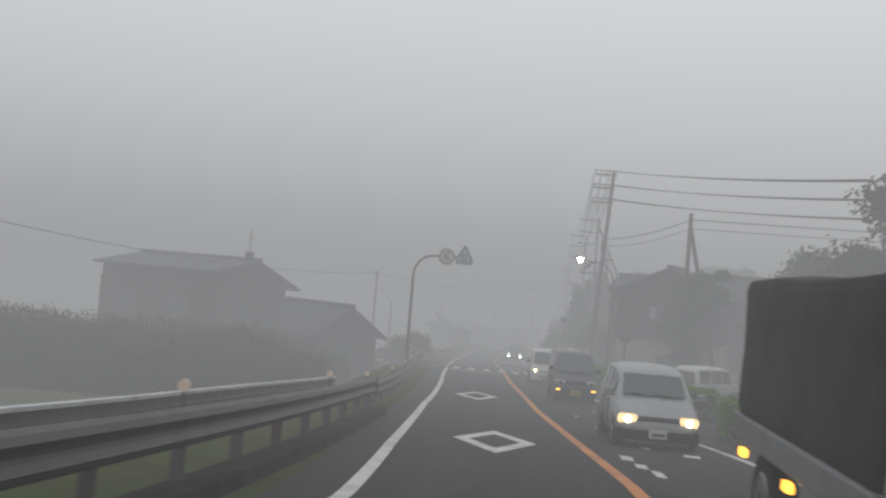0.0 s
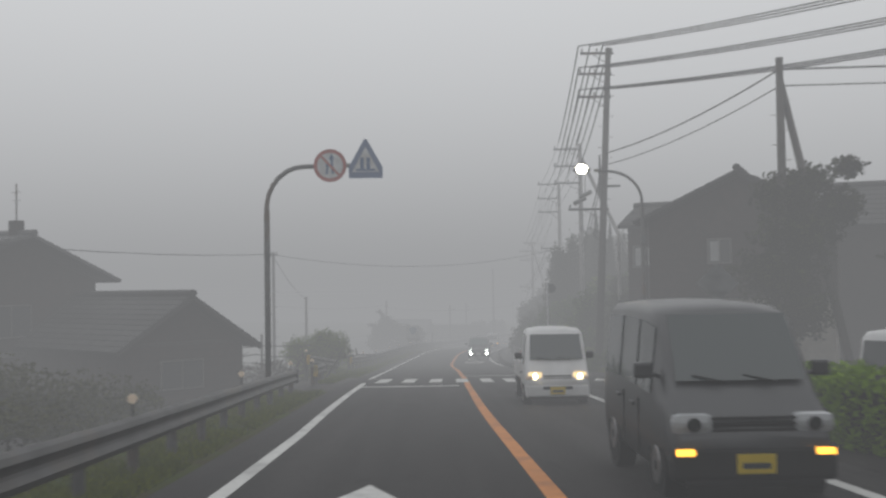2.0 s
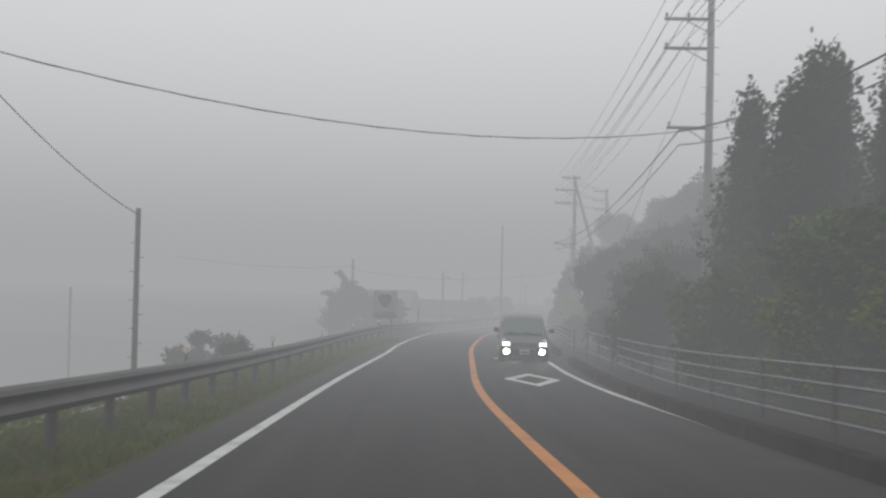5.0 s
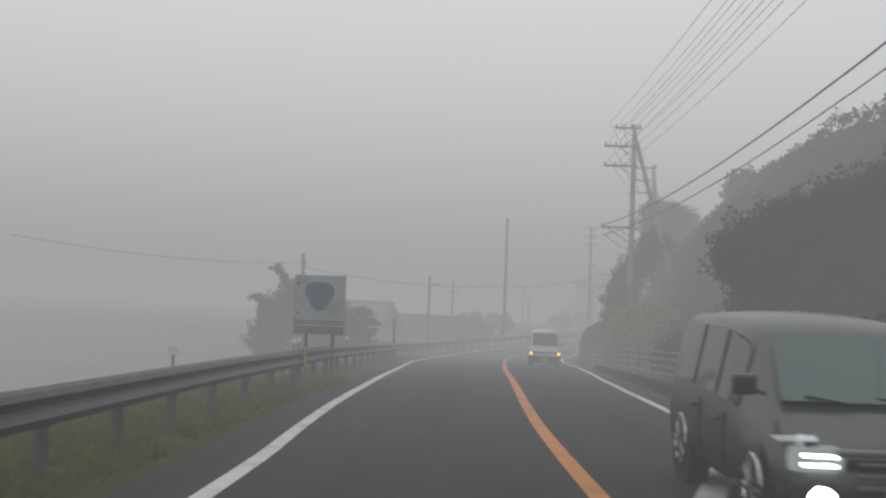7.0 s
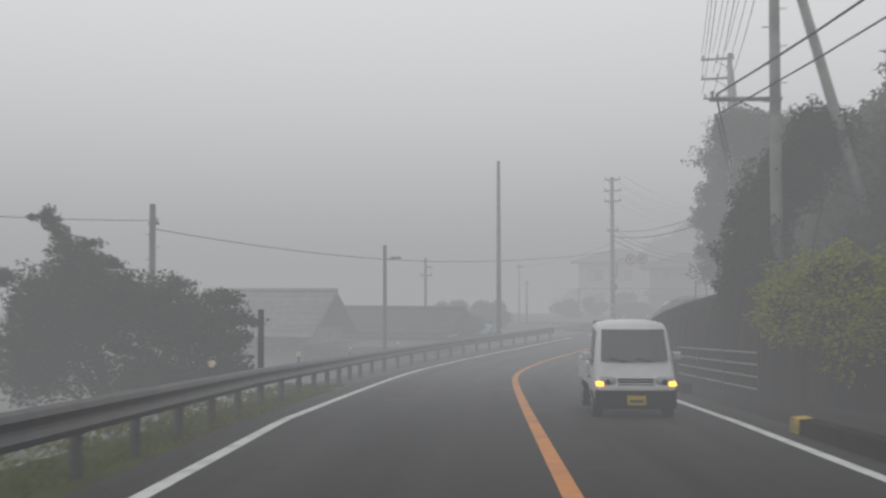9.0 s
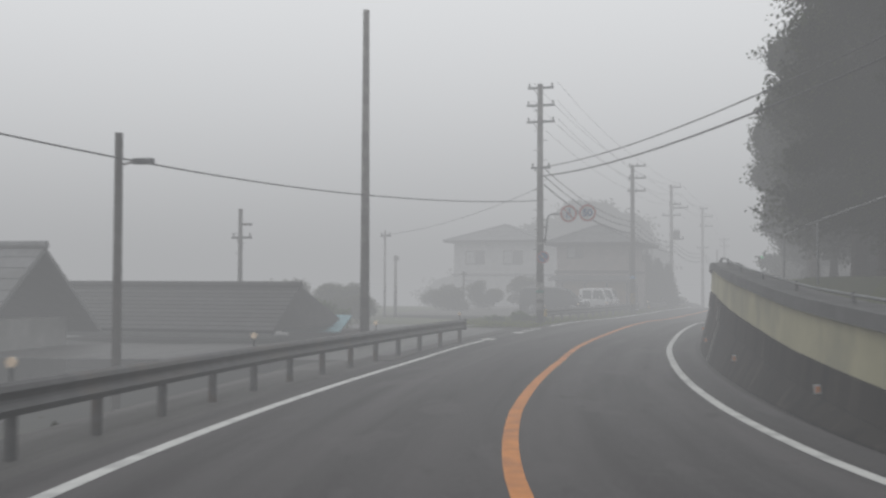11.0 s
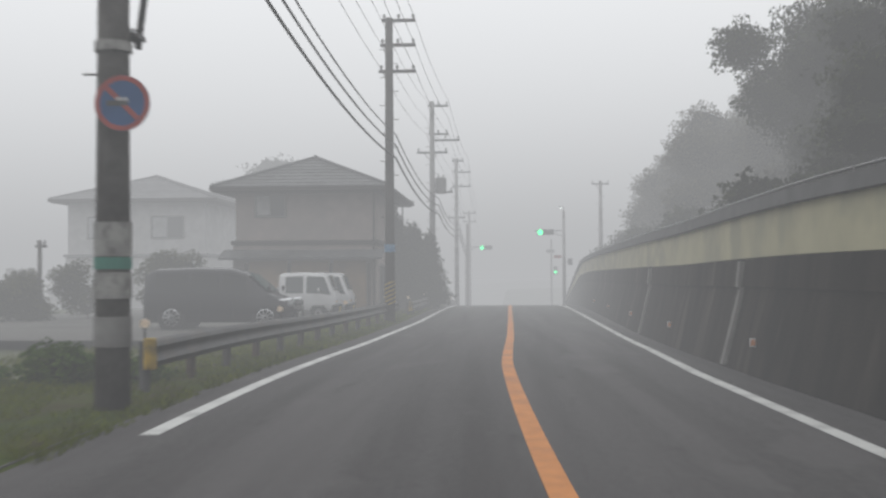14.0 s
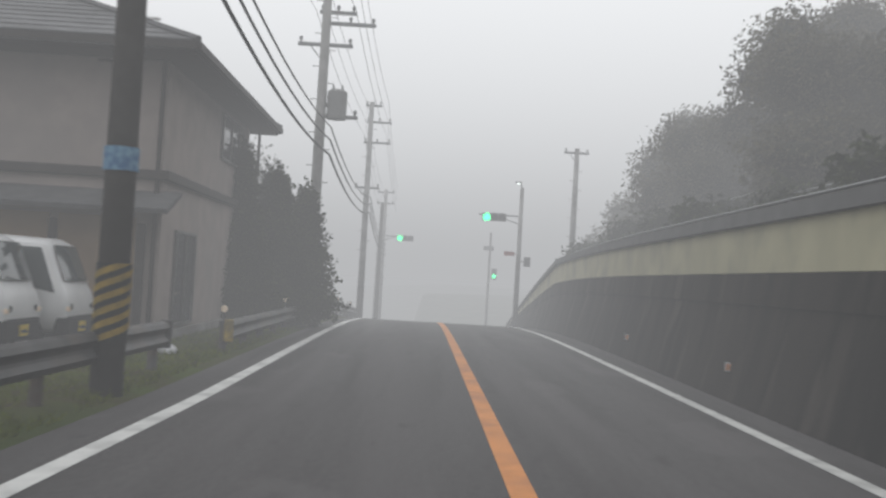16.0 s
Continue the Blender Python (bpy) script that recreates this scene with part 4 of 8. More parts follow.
guy_top, guy_foot = on_road(109.6, -8.9, 11.4), on_road(113.2, -5.0, -0.05)
guy = thing("guy_wire", guy_foot, "steel guy wire with a pale yellow sleeve anchored beside the footway", "guy wire")
bm = bmesh.new()
rod(bm, (0, 0, 0), guy_top - guy_foot, 0.008, n=6)
part("wire", bm, STEEL_DARK, guy)
bm = bmesh.new()
rod(bm, (guy_top - guy_foot) * 0.05, (guy_top - guy_foot) * 0.10, 0.03, n=10)
part("sleeve", bm, STRIPE_GOLD, guy, "faded yellow plastic sleeve")
bm = bmesh.new()
rod(bm, (0, 0, -0.1), (guy_top - guy_foot) * 0.025, 0.018, n=8)
part("anchor_rod", bm, STEEL_DARK, guy)
VALLEY_RUN = [(209.9, 3.4, 10.9), (233.9, 3.1, 9.8), (252.4, 3.0, 10.1), (275.6, 2.9, 10.55), (301, 2.9, 10.2)]
for (s0, o0, h0), (s1, o1, h1) in zip(VALLEY_RUN[:-1], VALLEY_RUN[1:]):
    for down in (0.0, 0.85, 1.65):
        for side in (-0.8, 0.3):
            cable(on_road(s0, o0 + side, h0 + 0.08 - down), on_road(s1, o1 + side, h1 + 0.08 - down), 0.015 * (s1 - s0), 0.009)
LOW_VALLEY = [(209.9, 3.2, 6.3), (233.9, 2.9, 5.3), (252.4, 2.7, 4.6), (275.6, 2.7, 5.2), (301, 2.7, 5.5)]
for (s0, o0, h0), (s1, o1, h1) in zip(LOW_VALLEY[:-1], LOW_VALLEY[1:]):
    for d, r in ((0.0, 0.035), (0.4, 0.028), (0.75, 0.022)):
        cable(on_road(s0, o0, h0 + d), on_road(s1, o1, h1 + d), 0.022 * (s1 - s0), r, label="thick black telephone cable between poles")
# single spans across the road and the valley
cable(on_road(30, 26, 5.9), on_road(94.1, 9.3, 6.85), 1.3, 0.022)
cable(on_road(94.1, 9.3, 6.8), on_road(109.6, -9.0, 8.0), 1.0, 0.018)
cable(on_road(94.1, 9.3, 6.7), on_road(106.5, 9.4, 4.4), 0.3, 0.018)
cable(on_road(209.9, 3.4, 5.6), on_road(194.2, 6.0, 4.68), 0.12, 0.018, 12)
cable(on_road(194.2, 6.0, 4.68), on_road(168.8, 12.7, 5.1), 0.45, 0.018, 16)
cable(on_road(209.9, 3.4, 7.1), on_road(178, -8.2, 6.6), 0.5, 0.02)
cable(on_road(209.9, 3.4, 6.7), on_road(178, -8.2, 6.2), 0.5, 0.028)
cable(on_road(209.9, 3.4, 6.2), on_road(224, 16.7, 4.9), 0.35, 0.012)
cable(on_road(168.8, 12.7, 5.4), on_road(150, 22, 5.0), 0.4, 0.014)

# ---------------------------------------------------------------- traffic signs
SIGN_RED = material("sign_red", (0.36, 0.09, 0.08), 0.45, vary=0.15, scale=4)
SIGN_BLUE = material("sign_blue", (0.05, 0.11, 0.24), 0.45, vary=0.15, scale=4)
SIGN_BLUE_PALE = material("sign_blue_faded", (0.12, 0.17, 0.29), 0.5, vary=0.15, scale=4)
SIGN_GREY = material("sign_back_grey", (0.24, 0.245, 0.25), 0.5, metal=0.3, vary=0.15)
SIGN_DARK = material("sign_dark_text", (0.05, 0.055, 0.06), 0.6, vary=0.2)


def disc(bm, c, r, y, depth=0.012, n=36):
    rod(bm, (c[0], y, c[1]), (c[0], y - depth, c[1]), r, n=n)


def ring(bm, c, r0, r1, y, n=36):
    """A flat ring that faces -y."""
    a = [bm.verts.new((c[0] + r0 * math.cos(k * math.tau / n), y, c[1] + r0 * math.sin(k * math.tau / n))) for k in range(n)]
    b = [bm.verts.new((c[0] + r1 * math.cos(k * math.tau / n), y, c[1] + r1 * math.sin(k * math.tau / n))) for k in range(n)]
    for k in range(n):
        bm.faces.new((a[k], a[(k + 1) % n], b[(k + 1) % n], b[k]))


def bar(bm, x0, z0, x1, z1, w, y):
    d = Vector((x1 - x0, 0, z1 - z0)).normalized()
    e = Vector((-d.z, 0, d.x)) * w / 2
    p, q = Vector((x0, y, z0)), Vector((x1, y, z1))
    bm.faces.new([bm.verts.new(v) for v in (p - e, q - e, q + e, p + e)])


def no_overtaking_sign(root, x, z, r):
    bm = bmesh.new()
    disc(bm, (x, z), r, 0.0)
    plate = part("sign_plate", bm, SIGN_WHITE, root, "round white sign with red ring and crossed arrows")
    bm = bmesh.new()
    ring(bm, (x, z), r * 0.78, r * 0.99, -0.016)
    part("red_ring", bm, SIGN_RED, plate)
    bm = bmesh.new()
    bar(bm, x - r * 0.52, z + r * 0.55, x + r * 0.52, z - r * 0.55, r * 0.13, -0.019)
    part("red_bar", bm, SIGN_RED, plate)
    for dx, lo, hi in ((-0.22, -0.5, 0.0), (0.16, -0.5, 0.42)):
        bm = bmesh.new()
        bar(bm, x + dx * r, z + lo * r, x + (dx * 0.6) * r, z + hi * r, r * 0.13, -0.017)
        t = (x + dx * 0.6 * r, z + hi * r)
        bm.faces.new([bm.verts.new((t[0] + a * r, -0.017, t[1] + b * r)) for a, b in ((-0.17, -0.05), (0.17, -0.05), (0.0, 0.3))])
        part("arrow", bm, SIGN_BLUE, plate)


def speed_sign(root, x, z, r):
    bm = bmesh.new()
    disc(bm, (x, z), r, 0.0)
    plate = part("sign_plate", bm, SIGN_WHITE, root, "round white speed sign with red ring and blue 50")
    bm = bmesh.new()
    ring(bm, (x, z), r * 0.78, r * 0.99, -0.016)
    part("red_ring", bm, SIGN_RED, plate)
    cu = bpy.data.curves.new("speed_number", "FONT")
    cu.body, cu.size, cu.align_x, cu.align_y, cu.extrude, cu.offset = "50", r * 1.15, "CENTER", "CENTER", 0.001, 0.012
    tmp = bpy.data.objects.new("tmp", cu)
    scene.collection.objects.link(tmp)
    me = bpy.data.meshes.new_from_object(tmp.evaluated_get(bpy.context.evaluated_depsgraph_get()))
    bpy.data.objects.remove(tmp)
    me.materials.clear()
    me.materials.append(SIGN_BLUE)
    ob = new("speed_number", me)
    ob.parent = plate
    ob.matrix_basis = pose(x, -0.02, z, 90, 0, 0)


def arch_sign():
    s, o = 56.2, 3.98
    p = on_road(s, o)
    root = thing("arched_sign_post", (p.x, p.y, p.z - 0.2), "grey arched steel post with a round and a triangular sign", "traffic sign", turn=yaw(s))
    pts = [(0, 0, 0), (0, 0, 3.0), (0, 0, 4.75)] + [(0.95 - 0.95 * math.cos(a), 0, 4.95 + 1.05 * math.sin(a)) for a in np.linspace(0.1, math.pi / 2, 7)] + [(2.75, 0, 6.03)]
    bm = bmesh.new()
    bent(bm, pts, [0.075] * 3 + [0.06] * 7 + [0.05], 12)
    part("arched_post", bm, STEEL_DARK, root, smooth=True)
    bm = bmesh.new()
    rod(bm, (0, 0, 0.1), (0, 0, 0.35), 0.12, 0.1, 14)
    part("foot", bm, STEEL_DARK, root)
    no_overtaking_sign(root, 1.63, 6.01, 0.42)
    x, z = 2.53, 5.7
    bm = bmesh.new()
    prism(bm, [(x - 0.43, z - 0.02), (x + 0.43, z - 0.02), (x + 0.43, z + 0.26), (x + 0.035, z + 0.97), (x - 0.035, z + 0.97), (x - 0.43, z + 0.26)], 0.0, -0.012)
    plate = part("sign_plate", bm, SIGN_BLUE_PALE, root, "faded blue five-sided crossing sign")
    bm = bmesh.new()
    bm.faces.new([bm.verts.new((a, -0.015, b)) for a, b in ((x - 0.34, z + 0.14), (x + 0.34, z + 0.14), (x, z + 0.78))])
    tri = part("white_triangle", bm, SIGN_WHITE, plate)
    bm = bmesh.new()
    for d in (-0.09, 0.07):
        bar(bm, x + d, z + 0.18, x + d, z + 0.5, 0.09, -0.018)
    bar(bm, x - 0.25, z + 0.19, x + 0.25, z + 0.19, 0.05, -0.0185)
    part("dark_shapes", bm, SIGN_BLUE, tri)
    for ob in root.children:
        if ob.name.startswith("sign_plate"):
            ob.location.y = -0.09


arch_sign()


def pole_signs():
    p = on_road(210.7, 3.2)
    root = thing("sign_bracket", (p.x, p.y, p.z), "curved steel arm with two round traffic signs on a pole", "traffic sign", turn=yaw(210.7))
    bm = bmesh.new()
    bent(bm, [(-0.05, -0.5, 3.7), (0.05, -0.5, 4.5)] + [(0.05 + 0.3 * (1 - math.cos(a)), -0.5, 4.7 + 0.3 * math.sin(a)) for a in np.linspace(0.2, math.pi / 2, 5)] + [(2.2, -0.5, 5.02)], 0.04, 10)
    part("arm", bm, STEEL, root, smooth=True)
    for h in (3.8, 4.4):
        bm = bmesh.new()
        box(bm, (-0.06, -0.6, h), (0.16, 0.3, 0.05))
        part("clamp", bm, STEEL_DARK, root)
    no_overtaking_sign(root, 1.06, 5.0, 0.39)
    speed_sign(root, 1.92, 5.02, 0.39)
    for ob in root.children:
        if ob.name.startswith("sign_plate"):
            ob.location.y = -0.56
    q = on_road(209.6, 3.2)
    small = thing("no_parking_sign", (q.x, q.y, q.z), "round blue sign with red ring on a pole", "traffic sign", turn=yaw(209.6))
    bm = bmesh.new()
    disc(bm, (0.03, 3.02), 0.27, -0.12)
    plate = part("sign_plate", bm, SIGN_BLUE, small)
    bm = bmesh.new()
    ring(bm, (0.03, 3.02), 0.22, 0.268, -0.136)
    part("red_ring", bm, SIGN_RED, plate)
    bm = bmesh.new()
    bar(bm, 0.03 - 0.15, 3.02 + 0.15, 0.03 + 0.15, 3.02 - 0.15, 0.05, -0.137)
    part("red_bar", bm, SIGN_RED, plate)
    bm = bmesh.new()
    bar(bm, -0.03, 3.05, 0.09, 3.05, 0.05, -0.139)
    part("white_bar", bm, SIGN_WHITE, plate)
    bm = bmesh.new()
    box(bm, (-0.02, -0.04, 3.02), (0.2, 0.2, 0.05))
    part("clamp", bm, STEEL_DARK, small)


pole_signs()


# board greyer and shield darker than on the other signs
BOARD = material("grey_sign_board", (0.36, 0.365, 0.36), 0.5, vary=0.18, scale=3, stain=(0.27, 0.265, 0.25), stain_scale=1.5)
SHIELD_BLUE = material("dark_shield_blue", (0.035, 0.10, 0.17), 0.5, vary=0.2, scale=5)


def route_sign():
    s = 126.3
    p = ground_at(s, 3.66)
    base = on_road(s, 3.66)
    dz = base.z - p.z + 0.1
    root = thing("route_sign", (p.x, p.y, p.z - 0.1), "large white board with a blue shield on two posts", "road sign", turn=yaw(s) - 8)
    for x in (-0.32, 0.32):
        bm = bmesh.new()
        rod(bm, (x, 0.06, -0.3), (x, 0.06, dz + 2.3), 0.045, n=10)
        part("post", bm, STEEL_DARK, root)
    bm = bmesh.new()
    box(bm, (0, 0, dz + 1.70), (1.22, 0.05, 1.37), bevel=0.015)
    board = part("board", bm, BOARD, root)
    out = []                                           # rounded shield
    for i in range(48):
        a = i / 48 * math.tau
        tri = 0.335 * (1 + 0.13 * math.cos(3 * (a + math.pi / 2)))
        out.append((tri * math.cos(a), dz + 1.93 + tri * 0.98 * math.sin(a)))
    bm = bmesh.new()
    prism(bm, out, -0.026, -0.034)
    part("blue_shield", bm, SHIELD_BLUE, board)
    bm = bmesh.new()
    for z, w in ((1.325, 1.18), (1.265, 1.18)):
        box(bm, (0, -0.03, dz + z), (w, 0.006, 0.022))
    part("text_bar", bm, SIGN_DARK, board)
    bm = bmesh.new()
    box(bm, (0, -0.03, dz + 1.12), (1.18, 0.006, 0.17))
    part("lower_field", bm, material("sign_brown_field", (0.16, 0.155, 0.14), 0.6, vary=0.3, scale=6), board)
    for x, z in ((-0.52, 2.18), (-0.52, 1.5)):
        bm = bmesh.new()
        disc(bm, (x, dz + z), 0.03, -0.026, 0.01, 10)
        part("bolt", bm, SIGN_DARK, board)


route_sign()


def back_of_sign():
    p = on_road(52.5, -6.5)
    root = thing("sign_from_behind", (p.x, p.y, p.z - 0.05), "grey back of a diamond-shaped sign on a post", "traffic sign", turn=yaw(52.5))
    bm = bmesh.new()
    rod(bm, (0, 0.05, -0.1), (0, 0.05, 3.0), 0.04, n=10)
    part("post", bm, STEEL_DARK, root)
    bm = bmesh.new()
    prism(bm, [(-0.48, 2.55), (0, 2.12), (0.48, 2.55), (0, 3.02)], 0.0, -0.012)
    part("sign_plate", bm, SIGN_GREY, root)
    bm = bmesh.new()
    box(bm, (0, -0.02, 2.75), (0.4, 0.03, 0.04))
    part("stiffener", bm, SIGN_GREY, root)
    bm = bmesh.new()
    box(bm, (0, -0.02, 2.4), (0.4, 0.03, 0.04))
    part("stiffener", bm, SIGN_GREY, root)


back_of_sign()


def mirror_post():
    p = on_road(76.7, -5.35)
    root = thing("traffic_mirror", (p.x, p.y, p.z - 0.05), "white post with a dark round traffic mirror seen from behind", "traffic mirror", turn=yaw(76.7))
    bm = bmesh.new()
    rod(bm, (0, 0, -0.1), (0, 0, 3.95), 0.042, n=12)
    part("post", bm, SIGN_WHITE, root)
    bm = bmesh.new()
    rod(bm, (0, 0, -0.05), (0, 0, 0.22), 0.07, n=12)
    part("post_foot", bm, YELLOW, root)
    bm = bmesh.new()
    for i, (r, y) in enumerate(((0.20, 0.0), (0.18, -0.05), (0.10, -0.09))):
        rod(bm, (0.17, -y, 3.72), (0.17, -y + 0.03, 3.72), r, n=24)
    part("mirror_back", bm, SIGN_DARK, root)
    bm = bmesh.new()
    rod(bm, (0, 0, 3.68), (0.22, 0.02, 3.68), 0.02, n=8)
    part("arm", bm, STEEL_DARK, root)


mirror_post()

# ---------------------------------------------------------------- street lamps and signals
LAMP_GLOW = glow("street_lamp_glow", (1.0, 0.93, 0.70), 45)
GREEN_GLOW = glow("green_signal_glow", (0.03, 1.0, 0.34), 4.5)
PALE_GLOW = glow("pale_lamp_glow", (0.9, 1.0, 0.95), 4)
SIGNAL_BODY = material("signal_housing", (0.10, 0.105, 0.11), 0.55, vary=0.15)
DARK_LENS = material("dark_lens", (0.02, 0.022, 0.022), 0.3, vary=0.1)


def curved_street_lamp():
    p = on_road(64.0, -7.1)
    root = thing("street_lamp", (p.x, p.y, p.z - 0.05), "lit street lamp on a curved grey steel post", "street lamp", turn=yaw(64))
    bm = bmesh.new()
    pts = [(0, 0, 0), (0, 0, 3), (0, 0, 5.7)] + [(-1.15 + 1.15 * math.cos(a), 0, 5.85 + 1.0 * math.sin(a)) for a in np.linspace(0.1, math.pi / 2, 8)] + [(-1.55, 0, 6.88)]
    bent(bm, pts, [0.085, 0.075, 0.06] + [0.045] * 9, 12)
    part("post", bm, STEEL_DARK, root, smooth=True)
    bm = bmesh.new()
    box(bm, (-1.95, 0, 6.9), (0.55, 0.24, 0.14), bevel=0.05)
    head = part("lamp_head", bm, SIGNAL_BODY, root)
    bm = bmesh.new()
    r = bmesh.ops.create_uvsphere(bm, u_segments=16, v_segments=10, radius=0.18)
    for v in r["verts"]:
        v.co = Vector((v.co.x * 1.1 - 1.97, v.co.y * 0.8 - 0.06, v.co.z * 0.8 + 6.92))
    part("bulb_glass", bm, LAMP_GLOW, head, smooth=True)
    bm = bmesh.new()
    box(bm, (0.0, -0.1, 4.6), (0.16, 0.14, 0.3), bevel=0.02)
    part("control_box", bm, SIGNAL_BODY, root)


curved_street_lamp()


def small_lamp_post():
    p = ground_at(184.3, 9.0)
    top = on_road(184.3, 9.0, 5.4).z - p.z
    root = thing("lamp_post", (p.x, p.y, p.z - 0.1), "dark post with a small street lamp", "street lamp", turn=yaw(184))
    bm = bmesh.new()
    rod(bm, (0, 0, -0.2), (0, 0, top), 0.12, 0.09, 12)
    part("post", bm, POLE_DARK, root)
    bm = bmesh.new()
    rod(bm, (0, 0, top - 0.75), (0.45, 0, top - 0.65), 0.025, n=8)
    part("arm", bm, STEEL_DARK, root)
    bm = bmesh.new()
    box(bm, (0.6, 0, top - 0.66), (0.5, 0.16, 0.14), bevel=0.03)
    part("lamp_head", bm, SIGNAL_BODY, root)


small_lamp_post()


def traffic_signal(s, off, top, reach, hang, green_x, label, lamp=False):
    """A pole with an arm to its left that carries three lenses in a row; the left one of the row is lit."""
    p = on_road(s, off)
    root = thing("traffic_signal", (p.x, p.y, p.z - 0.2), label, "traffic light", "traffic lights", turn=yaw(s))
    bm = bmesh.new()
    rod(bm, (0, 0, -0.2), (0, 0, top + 0.2), 0.13, 0.09, 14)
    part("pole", bm, POLE_CONC, root, smooth=True)
    bm = bmesh.new()
    rod(bm, (0, 0, hang + 0.3), (reach, 0, hang + 0.3), 0.035, n=8)
    rod(bm, (0, 0, hang - 0.1), (reach * 0.6, 0, hang + 0.28), 0.025, n=8)
    part("arm", bm, STEEL, root)
    bm = bmesh.new()
    box(bm, (green_x + 0.36, -0.02, hang + 0.2), (1.15, 0.16, 0.38), bevel=0.06)
    head = part("signal_head", bm, SIGNAL_BODY, root)
    for i in range(3):
        bm = bmesh.new()
        # lenses drawn oversize, so the lit one also stands in for its halo
        rod(bm, (green_x + 0.36 * i, -0.10, hang + 0.2), (green_x + 0.36 * i, -0.13, hang + 0.2), 0.195, n=20)
        part("lens", bm, GREEN_GLOW if i == 0 else DARK_LENS, head, "lit green lens" if i == 0 else "unlit dark lens")
        bm = bmesh.new()
        for k in range(9):
            a = math.pi * k / 8
            rod(bm, (green_x + 0.36 * i + 0.155 * math.cos(a), -0.1, hang + 0.2 + 0.155 * math.sin(a)), (green_x + 0.36 * i + 0.155 * math.cos(a), -0.26, hang + 0.2 + 0.155 * math.sin(a)), 0.03, n=4)
        part("visor", bm, SIGNAL_BODY, head)
    if lamp:
        bm = bmesh.new()
        rod(bm, (0, 0, top + 0.2), (-0.1, 0, top + 0.45), 0.03, n=8)
        box(bm, (-0.18, 0, top + 0.46), (0.3, 0.16, 0.08), bevel=0.02)
        part("lamp_head", bm, SIGNAL_BODY, root)
        bm = bmesh.new()
        box(bm, (-0.18, 0, top + 0.41), (0.22, 0.12, 0.02))
        part("lamp_lens", bm, PALE_GLOW, root)
        bm = bmesh.new()
        box(bm, (0.42, 0, 3.4), (0.3, 0.25, 0.45), bevel=0.02)
        rod(bm, (0, 0, 3.4), (0.35, 0, 3.4), 0.03, n=6)
        part("control_box", bm, SIGNAL_BODY, root)
        bm = bmesh.new()
        box(bm, (-0.45, 0.02, 3.75), (0.5, 0.03, 0.2))
        rod(bm, (0, 0, 3.75), (-0.3, 0, 3.75), 0.02, n=6)
        part("name_plate", bm, SIGN_RED, root, "faded red plate")


traffic_signal(274.8, -4.55, 6.7, -2.0, 5.25, -1.62, "traffic light showing green on an arm of a concrete pole", lamp=True)
traffic_signal(298.0, 3.1, 6.6, 1.9, 6.45, 1.45, "far traffic light showing green beyond the crest")


def pedestrian_signal():
    p = on_road(298, -4.6)
    root = thing("pedestrian_signal", (p.x, p.y, p.z - 0.2), "small signal showing green on a slim pole", "traffic light", "traffic lights", turn=yaw(298))
    bm = bmesh.new()
    rod(bm, (0, 0, -0.2), (0, 0, 7.4), 0.1, 0.07, 12)
    part("pole", bm, POLE_CONC, root)
    bm = bmesh.new()
    box(bm, (0.36, 0, 4.55), (0.36, 0.2, 0.75), bevel=0.04)
    head = part("signal_head", bm, SIGNAL_BODY, root)
    bm = bmesh.new()
    box(bm, (0.36, -0.11, 4.4), (0.22, 0.02, 0.22), bevel=0.008)
    part("lens", bm, GREEN_GLOW, head, "lit green lens")
    bm = bmesh.new()
    box(bm, (-0.1, 0, 6.3), (0.7, 0.05, 0.3), bevel=0.01)
    part("plate", bm, SIGN_GREY, root)


pedestrian_signal()
# ---------------------------------------------------------------- plants
BARK = material("wet_bark", (0.05, 0.042, 0.034), 0.9, vary=0.35, scale=6, bump=0.6, bump_scale=20)
LEAF_DARK = leaf_material("dark_evergreen_leaves", (0.005, 0.008, 0.002), (0.055, 0.068, 0.020))
LEAF_MID = leaf_material("green_leaves", (0.020, 0.055, 0.005), (0.075, 0.130, 0.012))
LEAF_LIGHT = leaf_material("yellow_green_leaves", (0.15, 0.18, 0.002), (0.30, 0.33, 0.006))
LEAF_FRESH = leaf_material("fresh_green_leaves", (0.06, 0.105, 0.004), (0.16, 0.215, 0.008))
LEAF_HEDGE = leaf_material("hedge_leaves", (0.075, 0.155, 0.001), (0.19, 0.31, 0.002))
LEAF_HAZE = leaf_material("hill_leaves", (0.03, 0.036, 0.018), (0.10, 0.105, 0.06))
LEAF_BROWN = leaf_material("brownish_spring_leaves", (0.06, 0.055, 0.035), (0.12, 0.11, 0.07))
LEAF_SCRUB = leaf_material("scrub_leaves", (0.028, 0.032, 0.010), (0.085, 0.088, 0.032))
LEAF_HILL = leaf_material("hillside_leaves", (0.012, 0.020, 0.004), (0.070, 0.088, 0.022))
LEAF_BANK = leaf_material("bank_leaves", (0.022, 0.021, 0.012), (0.080, 0.074, 0.046))
BARK_LEAVES = leaf_material("dry_brown_leaves", (0.03, 0.022, 0.016), (0.085, 0.065, 0.045))
# near-black fill colour that paints in the shade among leaves
LEAF_SHADE = material("leaf_shade", (0.018, 0.022, 0.012), 0.95, vary=0.4, scale=5)
GRASS_BLADES = leaf_material("grass_blades", (0.062, 0.088, 0.001), (0.135, 0.155, 0.002))


